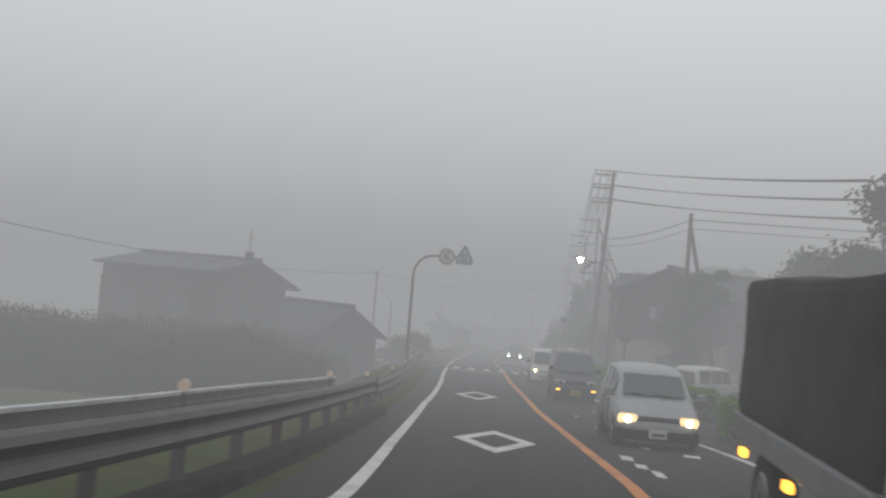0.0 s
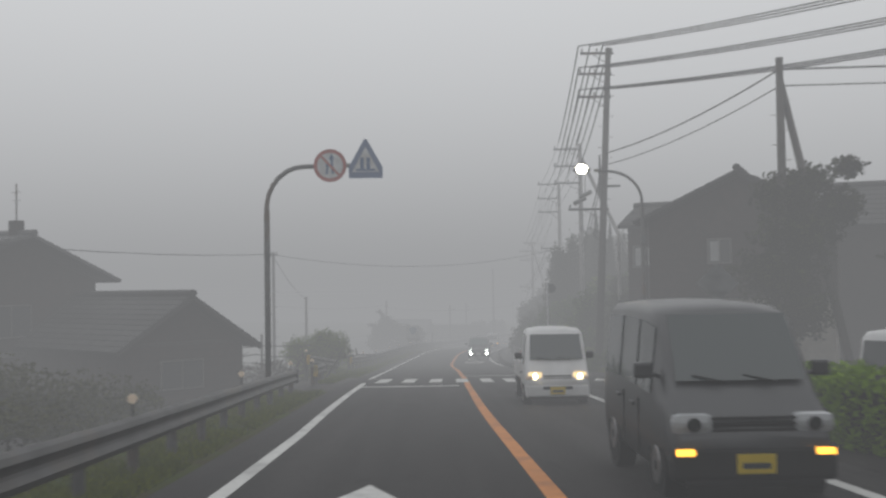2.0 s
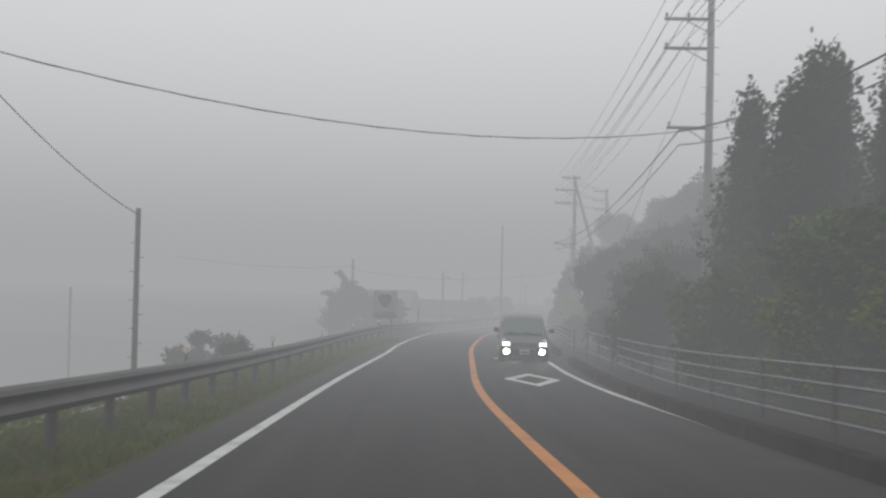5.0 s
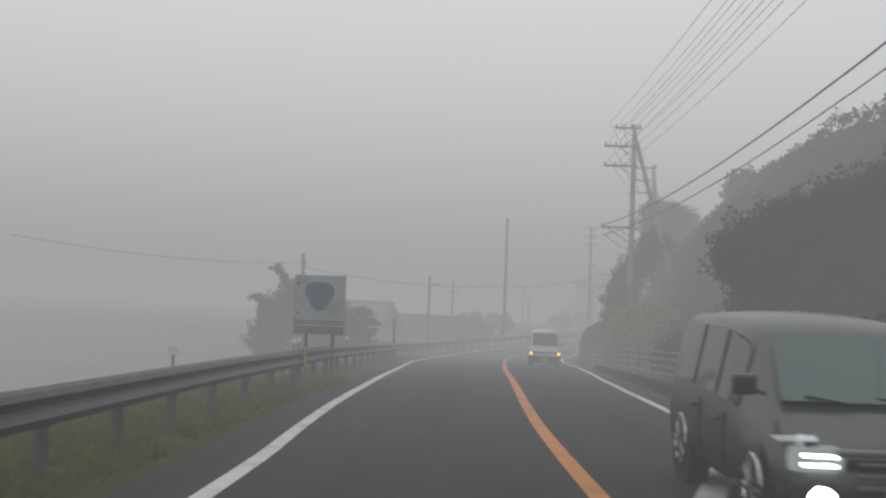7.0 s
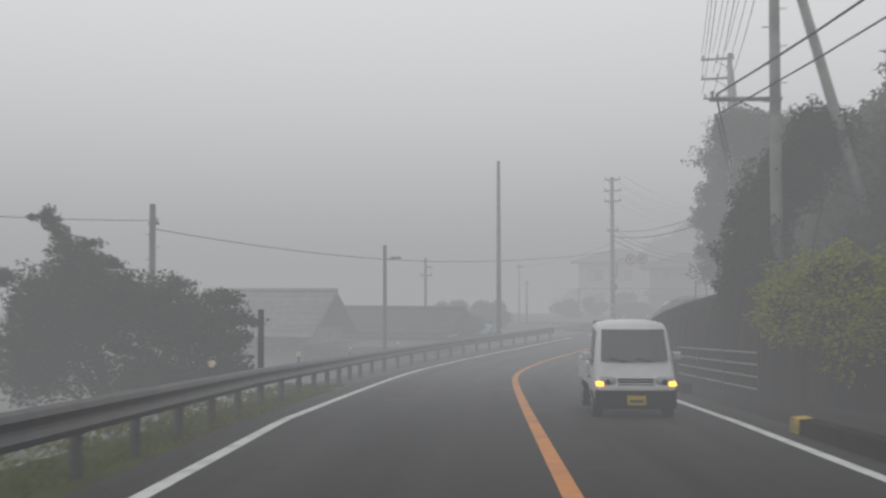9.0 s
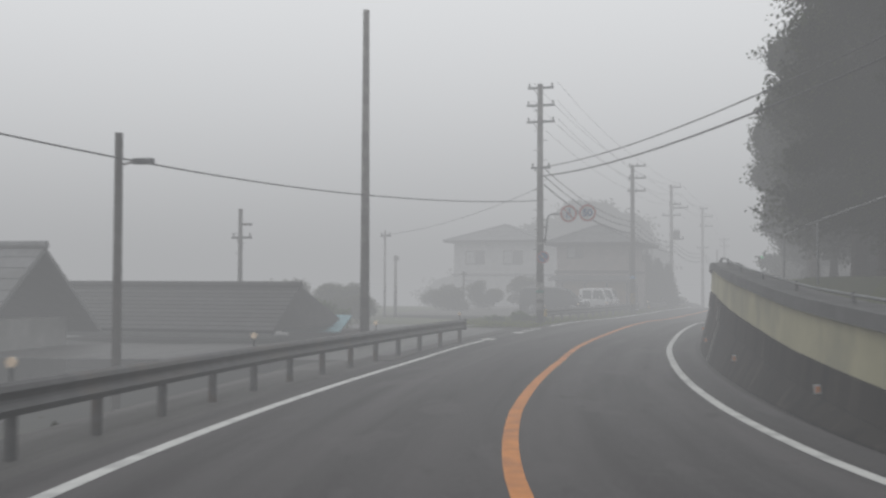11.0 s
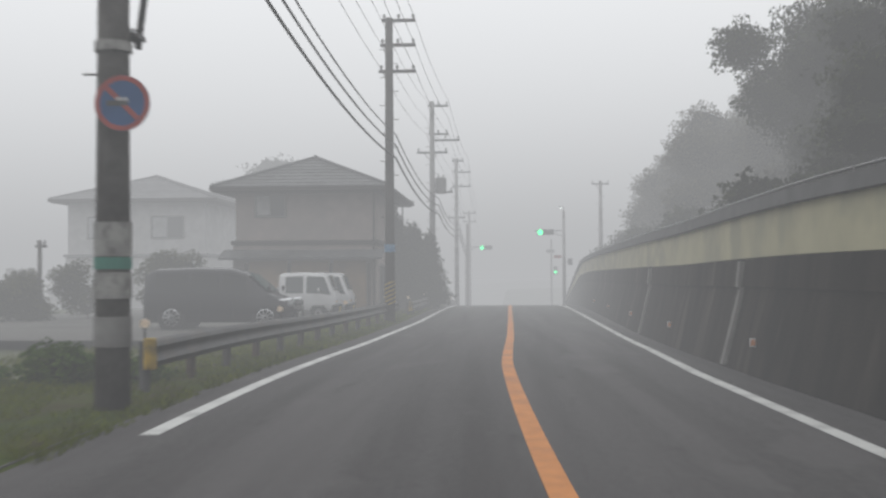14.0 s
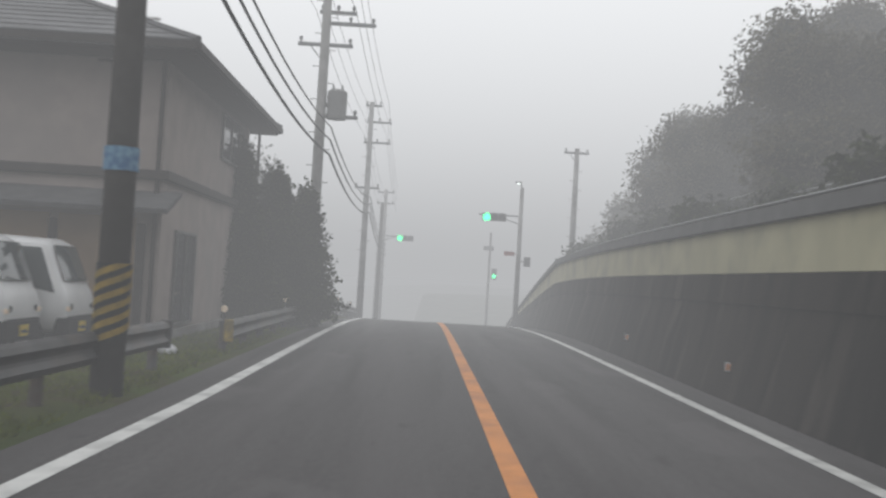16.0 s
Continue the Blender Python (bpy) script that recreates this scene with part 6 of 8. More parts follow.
for i, (s, o, h) in enumerate(((246, -13, 10.0), (250, -10.6, 7.6), (261, -10.4, 7.2), (256, -11.4, 9.4), (262, -14.5, 11.6), (272, -12, 9.5), (270, -18, 11.5), (252, -18, 12), (238, -17, 12), (282, -12, 7.0))):
    plant("slope_tree", s, o, scatter_blobs(15, 2.6, 2.6, 3.0, h, 1.35, 110 + i, 0.5), 17000, 0.10, LEAF_BROWN, "brownish leafy tree on the slope in fog", seed=110 + i, trunk=0.2)
for i, (s, o) in enumerate(((242, -7.6), (248, -7.8), (254, -7.6), (260, -7.8), (267, -7.5), (229, -7.4), (221, -7.2))):
    plant("slope_bush", s, o, scatter_blobs(8, 1.4, 2.8, 2.2, 3.5, 0.8, 130 + i, 0.3), 3500, 0.12, LEAF_DARK, "dark undergrowth above a retaining wall", "bush", seed=130 + i, trunk=0.0)
# valley side
rnd = random.Random(140)
tree_mass = [(-1.6, 0, 2.1, 1.6, 1.5, 1.25), (-2.6, 0, 0.7, 1.5, 1.5, 1.3), (-2.7, 0, 2.0, 0.8, 0.8, 0.9), (-1.7, 0.2, 3.1, 0.85, 0.8, 0.7), (-0.6, 0, 2.3, 1.2, 1.2, 0.9), (0.6, 0, 1.8, 1.3, 1.2, 1.0), (1.8, 0, 1.5, 1.1, 1.0, 0.95), (0.4, 0, 0.2, 1.9, 1.5, 1.0), (2.3, 0, 0.4, 0.8, 0.8, 0.7)]
tree_mass += [(-1.75 - 0.75 * k, 0.2, 3.3 + 1.15 * k, 0.42 - 0.2 * k, 0.3, 0.3) for k in (0.0, 0.3, 0.55, 0.8, 1.0)]       # the leaning top
tree_mass += [(-1.35, 0.1, 3.7, 0.5, 0.3, 0.18), (-2.75, 0.1, 4.4, 0.3, 0.2, 0.1), (-0.9, 0.1, 3.2, 0.5, 0.4, 0.25)]
for q in range(46):                                     # ragged branch ends round the crown
    k = rnd.random()
    tree_mass.append((-3.4 + 6.5 * k, rnd.uniform(-1.0, 1.0), 0.4 + (3.0 - 1.1 * k) * rnd.random() ** 0.6, rnd.uniform(0.3, 0.62), rnd.uniform(0.3, 0.5), rnd.uniform(0.12, 0.26)))
plant("field_tree", 158.3, 9.0, tree_mass, 30000, 0.075, LEAF_DARK, "dark ragged tree standing below the guard rail", seed=140, trunk=0.16, core=0.5)
post = thing("wooden_pole", ground_at(154.6, 11.5), "dark weathered wooden pole beside a ragged tree", "pole", turn=yaw(154.6))
bm = bmesh.new()
top = on_road(154.6, 11.5, 2.85).z - post.location.z
rod(bm, (0, 0, -0.3), (0.05, 0, top), 0.15, 0.11, 12)
part("shaft", bm, BARK, post, smooth=True)
plant("round_bush", 79, 5.0, [(0, 0, 0.8, 1.0, 1.0, 0.8), (-0.9, 0, 1.0, 0.75, 0.8, 0.75), (0.7, 0, 1.1, 0.8, 0.9, 0.8), (0.2, 0, 1.55, 0.6, 0.7, 0.5), (-0.1, -0.1, 0.1, 1.3, 1.0, 0.5)], 14000, 0.055, LEAF_FRESH, "rounded green bush beside the guard rail", "bush", seed=141, trunk=0.06)
plant("field_bush", 118, 9.8, scatter_blobs(8, 1.8, 1.8, -1.2, 0.3, 0.6, 142, 0.4), 3500, 0.1, LEAF_DARK, "dark bush below the road", "bush", seed=142, trunk=0.05)
plant("field_bush", 110, 7.8, scatter_blobs(8, 2.6, 1.8, -1.4, 0.1, 0.5, 143, 0.4), 3500, 0.1, LEAF_DARK, "dark bush below the road", "bush", seed=143, trunk=0.05)


def wood_height(s, o):
    """The hillside over the footway: steep at its foot past the bend, then leaning back."""
    ends = min(max((s - 114) / 14, 0), 1) * min(max((182 - s) / 10, 0), 1)
    steep = min(max((s - 140) / 12, 0), 1)
    q = max(-o - (7.8 - 0.6 * steep), 0)
    return 0.2 + ends * min((0.75 + 1.5 * steep) * min(q, 2.6) + (0.75 + 0.2 * steep) * max(q - 2.6, 0), 11.5)


leafy_slope("scrub_bank", 122, 178, 5.5, 11.5, lambda s, o: -0.75 - 0.3 * (o - 5.5), 26000, 0.07, LEAF_SCRUB, "dull green scrub falling away below the guard rail", 303)
leafy_slope("scrub_bank", 38, 60, 7.0, 34.0, lambda s, o: -0.9 + min(max((s - 40) / 6, 0), 1) * (0.75 + 1.15 * min(max((o - 7) / 4, 0), 1)), 46000, 0.058, LEAF_SCRUB, "dull green scrub below the road in fog", 300)
leafy_slope("wooded_slope", 114, 180, -7.4, -36.0, wood_height, 110000, 0.105, LEAF_HILL, "wooded hillside rising behind the footway in fog", 301)
leafy_slope("wooded_slope", 214, 292, -6.6, -34.0, lambda s, o: 2.2 + min(max((s - 214) / 20, 0), 1) * min(max((292 - s) / 24, 0), 1) * min(0.95 * max(-o - 7.4, 0), 11.5), 90000, 0.105, LEAF_BANK, "brownish overgrown hillside above a retaining wall", 302)
plant("field_bush", 204, 12.5, scatter_blobs(7, 2.0, 1.4, -0.1, 0.7, 0.5, 146, 0.3), 3000, 0.08, LEAF_MID, "low green bush beside the side road", "bush", seed=146, trunk=0.0)
for i, (s, o, h) in enumerate(((214.5, 14.6, 0.9), (217.8, 16.6, 1.5), (212.5, 17.2, 1.5), (221.5, 18.8, 1.7))):
    plant("field_bush", s, o, scatter_blobs(10, 1.7, 1.2, -0.1, h, 0.55, 350 + i, 0.4), 9000, 0.055, LEAF_SCRUB, "ragged dull green bush at the edge of a side road", "bush", seed=350 + i, trunk=0.0, core=0.5)
for i, (s, o, h) in enumerate(((238, 14.6, 1.9), (239.5, 12.2, 2.1), (236.5, 16.8, 1.7), (241, 18.8, 1.6))):
    plant("garden_shrub", s, o, scatter_blobs(9, 1.1, 0.9, 0.3, h, 0.6, 340 + i, 0.35), 4500, 0.075, LEAF_SCRUB, "leafy garden shrub in front of a house in fog", "bush", seed=340 + i, trunk=0.04, core=0.3)
plant("field_bush", 212.6, 5.0, [(0, 0, 0.2, 0.5, 0.5, 0.35), (0.8, 0.2, 0.1, 0.5, 0.4, 0.25), (-1.2, 0, 0.1, 0.6, 0.4, 0.2)], 2200, 0.06, LEAF_MID, "low weedy clump at the road corner", "bush", seed=148, trunk=0.0, core=0.4)
for i, (s, o, h) in enumerate(((247.8, 5.0, 3.3), (248.3, 4.3, 3.9), (249.2, 4.6, 3.6), (249.5, 3.6, 3.5), (250.4, 3.0, 3.2), (250.8, 4.0, 3.6))):
    plant("clipped_conifer", s, o, [(0, 0, 0.5 + (h - 0.5) * k, 0.98 * (1.1 - k * 0.8), 0.98 * (1.1 - k * 0.8), h * 0.2) for k in (0.05, 0.3, 0.55, 0.78, 0.93)], 7000, 0.075, LEAF_DARK, "dark pointed garden conifer beside a house", seed=150 + i, trunk=0.06, limbs=2, core=0.7, group="garden conifers")
hill = [(x, y, h * k, 5.0, 4.5, 3.0) for x, y, h in ((-20, 0, 3), (-15, 1, 5.5), (-10.5, 2, 8.5), (-6, 1, 11), (-1.5, 0, 13), (2.5, 0, 11.2), (5, -1, 7.6)) for k in (0.25, 0.62, 1.0)]
plant("wooded_hill", 304, 19, hill, 26000, 0.3, LEAF_HAZE, "tree-covered hillside fading in fog", "hillside", seed=160, trunk=0.0, base_up=-0.3, core=0.9)
plant("grassy_mound", 268, 6.6, [(1.6, 0, 0.4, 1.5, 5, 0.8), (0.4, 0, 0.9, 1.7, 5, 1.3), (-1.2, 1, 1.4, 1.8, 5, 1.6), (-3, 2, 2.0, 2.2, 5, 1.7)], 14000, 0.11, LEAF_MID, "low overgrown bank beside the road", "bank", seed=161, trunk=0.0, core=0.85)


def hedge(s0, s1, o0, o1, h, seed, mat, label):
    """A clipped hedge: dense leaves over a near-black core that paints in the shade inside."""
    mid = on_road((s0 + s1) / 2, (o0 + o1) / 2)
    root = thing("hedge", (mid.x, mid.y, mid.z), label, "hedge", "roadside hedges")
    inv = root.matrix_basis.inverted()
    rnd = np.random.RandomState(seed)
    n = int((s1 - s0) * 900)
    vs, fs = [], []
    for i in range(n):
        s = rnd.uniform(s0, s1)
        u = rnd.rand()
        bulge = 0.08 * math.sin(s * 1.7) + 0.05 * math.sin(s * 4.1 + 1)
        if u < 0.45:
            o, z = rnd.uniform(o0, o1), h + bulge + rnd.uniform(-0.1, 0.06)
        elif u < 0.85:
            o, z = o1 + bulge + rnd.uniform(-0.08, 0.06), rnd.uniform(0.02, h + bulge)
        else:
            o, z = rnd.uniform(o0, o1), rnd.uniform(0.02, h)
            s = s0 + rnd.uniform(-0.05, 0.1) if rnd.rand() < 0.5 else s1 + rnd.uniform(-0.1, 0.05)
        c = np.array(inv @ on_road(s, o, z))
        a, e = rnd.normal(size=3), rnd.normal(size=3)
        a /= np.linalg.norm(a)
        e = np.cross(a, e)
        e /= np.linalg.norm(e)
        k = 0.05 * rnd.uniform(0.6, 1.4)
        vs += [c - a * k, c + e * k * 0.6, c + a * k, c - e * k * 0.6]
        fs.append((4 * i, 4 * i + 1, 4 * i + 2, 4 * i + 3))
    ob = new("leaves", mesh_of("leaves", vs, fs, mat))
    ob.parent = root
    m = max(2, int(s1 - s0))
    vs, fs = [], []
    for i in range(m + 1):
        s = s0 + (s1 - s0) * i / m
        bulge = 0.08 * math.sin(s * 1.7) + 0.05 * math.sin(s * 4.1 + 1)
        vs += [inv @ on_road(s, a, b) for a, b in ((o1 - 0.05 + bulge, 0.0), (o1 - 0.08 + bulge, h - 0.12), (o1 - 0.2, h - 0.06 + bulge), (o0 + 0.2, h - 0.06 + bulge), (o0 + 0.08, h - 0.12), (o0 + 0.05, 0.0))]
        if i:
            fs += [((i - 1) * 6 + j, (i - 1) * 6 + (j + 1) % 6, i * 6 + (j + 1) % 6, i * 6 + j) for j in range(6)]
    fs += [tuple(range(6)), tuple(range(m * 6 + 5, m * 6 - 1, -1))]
    ob = new("hedge_shadow_core", mesh_of("hedge_shadow_core", vs, fs, LEAF_SHADE))
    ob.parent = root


hedge(33.5, 56.8, -6.6, -5.1, 0.82, 1, LEAF_HEDGE, "bright green clipped roadside hedge")
hedge(14.0, 27.0, -6.8, -5.2, 0.85, 2, LEAF_HEDGE, "bright green clipped roadside hedge")


def grass_strip(name, s0, s1, o0, o1, count, seed, tall=0.12, up=0.0):
    rnd = np.random.RandomState(seed)
    vs, fs = [], []
    for i in range(count):
        s, o = rnd.uniform(s0, s1), rnd.uniform(o0, o1)
        if noise.noise(Vector((s * 0.9, o * 1.4, seed))) < -0.28:
            continue
        p = np.array(on_road(s, o, up - 0.02))
        h = tall * rnd.uniform(0.4, 1.4)
        a = rnd.uniform(0, math.tau)
        w = np.array([math.cos(a), math.sin(a), 0]) * 0.012
        lean = np.array([rnd.normal() * 0.6 * h, rnd.normal() * 0.6 * h, h])
        k = len(vs)
        vs += [p - w, p + w, p + lean * 0.6 + w * 0.6, p + lean]
        fs.append((k, k + 1, k + 2, k + 3))
    ob = new(name, mesh_of(name, vs, fs, GRASS_BLADES))
    return tagged(ob, "rough green grass growing on the verge", "grass", kind="stuff")


grass_strip("grass", 24, 58, 2.75, 4.9, 34000, 1, 0.11)
grass_strip("grass", 74, 126, 2.8, 5.4, 40000, 2, 0.11)
grass_strip("grass", 126, 160, 3.9, 5.6, 9000, 3, 0.11)
grass_strip("grass", 207, 262, 2.95, 5.4, 48000, 4, 0.10)
grass_strip("grass", 208, 220, 4.6, 8.0, 5000, 5, 0.16, -0.03)
grass_strip("grass", 71, 96, -8.6, -7.0, 9000, 6, 0.2)
grass_strip("grass", 65, 73, 3.15, 3.75, 2600, 7, 0.10)
# ---------------------------------------------------------------- houses
# TILE, TILE_PALE and WALL_FAINT are lightened to stand in for haze over distance
TILE = material("roof_tile_grey", (0.10, 0.10, 0.103), 0.6, vary=0.25, scale=3, stain=(0.055, 0.055, 0.055), stain_scale=0.8, per_object=0.15)
TILE_DARK = material("dark_wet_roof_tile", (0.045, 0.044, 0.045), 0.65, vary=0.3, scale=3, stain=(0.03, 0.029, 0.029), stain_scale=0.8, per_object=0.2)
TILE_PALE = material("haze_pale_roof_tile", (0.19, 0.19, 0.195), 0.7, vary=0.2, scale=3, stain=(0.14, 0.14, 0.14), stain_scale=0.8, per_object=0.1)
WALL_FAINT = material("haze_pale_render", (0.47, 0.47, 0.465), 0.85, vary=0.12, scale=2, stain=(0.40, 0.40, 0.395), stain_scale=0.5, bump=0.2)
WALL_BROWN = material("brown_board_wall", (0.038, 0.026, 0.022), 0.9, vary=0.3, scale=3, stain=(0.020, 0.015, 0.013), stain_scale=0.7, bump=0.3)
WALL_PINK = material("pinkish_render", (0.31, 0.265, 0.245), 0.85, vary=0.12, scale=2, stain=(0.26, 0.23, 0.215), stain_scale=0.5, bump=0.2)
WALL_PALE = material("pale_plaster", (0.34, 0.32, 0.28), 0.85, vary=0.15, scale=2, stain=(0.20, 0.185, 0.16), stain_scale=0.5, bump=0.25)
WALL_GREY = material("grey_plaster", (0.28, 0.28, 0.27), 0.85, vary=0.15, scale=2, stain=(0.18, 0.18, 0.17), stain_scale=0.5, bump=0.25)
TRIM_DARK = material("dark_trim", (0.04, 0.035, 0.032), 0.6, vary=0.2, scale=4)
SHUTTER = material("tan_shutter", (0.30, 0.205, 0.115), 0.6, vary=0.12, scale=2, stain=(0.23, 0.155, 0.09), stain_scale=0.8)
WINDOW_GLASS = material("window_glass", (0.03, 0.033, 0.036), 0.08, spec=0.6)
CURTAIN = material("pale_curtain", (0.38, 0.39, 0.39), 0.8, vary=0.2, scale=3)
ALU = material("window_frame_metal", (0.16, 0.155, 0.15), 0.45, metal=0.4, vary=0.1)
TIN_BLUE = material("faded_blue_sheet", (0.15, 0.29, 0.33), 0.5, vary=0.2, scale=2, stain=(0.12, 0.22, 0.25), stain_scale=0.8)


def place(s, off, up=0.0):
    """Turns road numbers into world numbers for upright boxes along the road."""
    return on_road(s, off, up)


def house_root(name, s, off, base, label, turn=0.0):
    p = on_road(s, off, base)
    return thing(name, (p.x, p.y, p.z), label, "house", "houses", turn=yaw(s) + turn)


def block(root, name, x0, x1, y0, y1, z0, z1, mat, label="", bevel=0.02):
    bm = bmesh.new()
    box(bm, ((x0 + x1) / 2, (y0 + y1) / 2, (z0 + z1) / 2), (x1 - x0, y1 - y0, z1 - z0), bevel=bevel)
    return part(name, bm, mat, root, label)


def gable_wall(root, across, a0, a1, b, thick, z0, eave, apex, mat, name="gable_wall", ridge=None):
    """A wall with a gable. across 'x': it runs along x at y = b; across 'y': along y at x = b."""
    c = (a0 + a1) / 2 if ridge is None else ridge
    bm = bmesh.new()
    prism(bm, [(a0, z0), (a1, z0), (a1, eave), (c, apex), (a0, eave)], b, b + thick, "y" if across == "x" else "x")
    return part(name, bm, mat, root)


def roof_slab(root, corners, thick, mat, name="roof_slope", courses=0, up=None):
    """A sloping slab through four corners (eave, eave, ridge, ridge), with tile courses as raised steps."""
    c = [Vector(q) for q in corners]
    n = (c[1] - c[0]).cross(c[3] - c[0]).normalized()
    if n.z < 0:
        n = -n
    bm = bmesh.new()
    lo = [bm.verts.new(q - n * thick) for q in c]
    hi = [bm.verts.new(q) for q in c]
    bm.faces.new(hi)
    bm.faces.new(lo[::-1])
    for i in range(4):
        bm.faces.new((lo[i], lo[(i + 1) % 4], hi[(i + 1) % 4], hi[i]))
    slope = part(name, bm, mat, root)
    if courses:
        for k in range(courses):
            u0, u1 = k / courses, (k + 1) / courses
            bm = bmesh.new()
            q = [c[0].lerp(c[3], u0), c[1].lerp(c[2], u0), c[1].lerp(c[2], u1), c[0].lerp(c[3], u1)]
            rise = (0.022, 0.022, 0.004, 0.004)
            a = [bm.verts.new(p + n * 0.002) for p in q]
            b = [bm.verts.new(p + n * h) for p, h in zip(q, rise)]
            bm.faces.new(b)
            for i in range(4):
                bm.faces.new((a[i], a[(i + 1) % 4], b[(i + 1) % 4], b[i]))
            part("tile_course", bm, mat, slope)
    return slope


def gable_roof(root, axis, r, a0, a1, half, eave, apex, over, mat, courses=10):
    """Two slopes; axis 'x': the ridge runs along x from a0 to a1 at y = r; 'y': along y at x = r."""
    k = (apex - eave) / half
    e, z = half + over, apex - k * (half + over)

    def at(a, b, h):
        return (a, r + b, h) if axis == "x" else (r + b, a, h)
    for d in (-1, 1):
        roof_slab(root, [at(a0, d * e, z + 0.12), at(a1, d * e, z + 0.12), at(a1, 0, apex + 0.12), at(a0, 0, apex + 0.12)], 0.12, mat, courses=courses)
    bm = bmesh.new()
    if axis == "x":
        rod(bm, (a0 - 0.05, r, apex + 0.17), (a1 + 0.05, r, apex + 0.17), 0.13, n=10)
    else:
        rod(bm, (r, a0 - 0.05, apex + 0.17), (r, a1 + 0.05, apex + 0.17), 0.13, n=10)
    part("ridge", bm, mat, root)


def window(root, x0, x1, z0, z1, face, side="front", pane=WINDOW_GLASS, curtain=False):
    """A window on a wall; side 'front': on the wall at y = face, seen from -y; 'road': on the wall at x = face, seen from +x ... its span runs along y."""
    def b(u0, u1, d0, d1, h0, h1):
        bm = bmesh.new()
        if side == "front":
            box(bm, ((u0 + u1) / 2, face - (d0 + d1) / 2, (h0 + h1) / 2), (u1 - u0, d1 - d0, h1 - h0))
        else:
            sgn = -1 if side == "left" else 1
            box(bm, (face + sgn * (d0 + d1) / 2, (u0 + u1) / 2, (h0 + h1) / 2), (d1 - d0, u1 - u0, h1 - h0))
        return bm
    w = part("window", b(x0, x1, 0.002, 0.03, z0, z1), pane, root)
    if curtain:
        m = (x0 + x1) / 2
        part("pane", b(x0 + 0.04, m - 0.02, 0.031, 0.036, z0 + 0.04, z1 - 0.04), CURTAIN, w, "pane with a drawn pale curtain")
    for u0, u1, h0, h1 in ((x0 - 0.05, x1 + 0.05, z1, z1 + 0.05), (x0 - 0.05, x1 + 0.05, z0 - 0.05, z0), (x0 - 0.05, x0, z0, z1), (x1, x1 + 0.05, z0, z1), ((x0 + x1) / 2 - 0.02, (x0 + x1) / 2 + 0.02, z0, z1)):
        part("frame", b(u0, u1, 0.0, 0.06, h0, h1), ALU, w)


def house_by_lamp():
    """Dark boarded house with a pale lower wall, its gable turned towards the road, and a dark wing behind it."""
    h = house_root("boarded_house", 66.0, -7.8, -0.1, "dark boarded two-storey house with a pale plaster ground floor", turn=-22)
    block(h, "lower_wall", 0.0, 5.9, 0.0, 4.6, 0, 2.78, WALL_PALE, "stained pale plaster wall")
    block(h, "upper_wall", -0.08, 6.0, -0.10, 4.7, 2.78, 5.45, WALL_BROWN, "dark brown boarded wall")
    gable_wall(h, "x", -0.08, 6.0, -0.10, 0.2, 5.45, 5.46, 6.85, WALL_BROWN, ridge=2.96)
    gable_roof(h, "y", 2.96, -0.55, 5.0, 3.1, 5.5, 6.95, 0.4, TILE_DARK, 10)
    for z in np.arange(2.95, 5.4, 0.26):                # boards
        bm = bmesh.new()
        box(bm, (2.96, -0.115, float(z)), (6.06, 0.03, 0.235), rot=(3, 0, 0))
        part("board", bm, WALL_BROWN, h)
    block(h, "rear_wall", 3.0, 8.6, 4.75, 9.0, 0, 5.4, WALL_BROWN, "dark rear wing wall")
    gable_roof(h, "x", 6.9, 2.9, 9.1, 2.2, 5.5, 6.8, 0.5, TILE_DARK, 8)
    window(h, 1.95, 2.65, 4.0, 4.75, -0.13, curtain=True)
    window(h, 2.55, 3.65, 0.95, 1.9, 0.0)
    block(h, "window_sill", 2.5, 3.7, -0.08, 0.0, 0.86, 0.93, SIGN_WHITE, "white window sill", 0.01)
    bm = bmesh.new()
    rod(bm, (-0.14, -0.2, 0.0), (-0.14, -0.2, 5.6), 0.04, n=8)
    part("downpipe", bm, TRIM_DARK, h)
    w = house_root("boarded_wing", 73.0, -8.3, -0.1, "dark boarded wing of a house with a white-posted doorway", turn=-28)
    block(w, "upper_wall", 0.0, 3.4, 0.0, 4.0, 2.4, 6.1, WALL_BROWN)
    block(w, "lower_wall", 0.25, 3.4, 0.6, 4.0, 0.0, 2.4, WALL_BROWN)
    for z in np.arange(2.55, 6.05, 0.28):
        bm = bmesh.new()
        box(bm, (1.7, -0.016, float(z)), (3.44, 0.03, 0.25), rot=(3, 0, 0))
        part("board", bm, WALL_BROWN, w)
    gable_roof(w, "x", 2.0, -0.3, 3.6, 2.0, 6.12, 6.85, 0.5, TILE_DARK, 8)
    for x in (0.0, 3.37):
        gable_wall(w, "y", 0.0, 4.0, x, 0.03, 6.1, 6.11, 6.8, WALL_BROWN)
    window(w, 0.25, 1.95, 4.4, 5.2, -0.03, curtain=True)
    for x in (0.55, 1.5):
        block(w, "door_post", x, x + 0.10, 0.50, 0.598, 0, 2.2, SIGN_WHITE, "white door frame post", 0.01)
    block(w, "door_leaf", 0.65, 1.5, 0.55, 0.598, 0.02, 2.15, TRIM_DARK, "dark glazed front door", 0.01)
    block(w, "step", 0.2, 2.2, -0.2, 0.6, -0.1, 0.12, CONCRETE)
    for x in (0.05, 2.6):
        block(w, "porch_post", x, x + 0.1, 0.02, 0.12, 0.0, 2.4, TRIM_DARK, "", 0.01)


house_by_lamp()


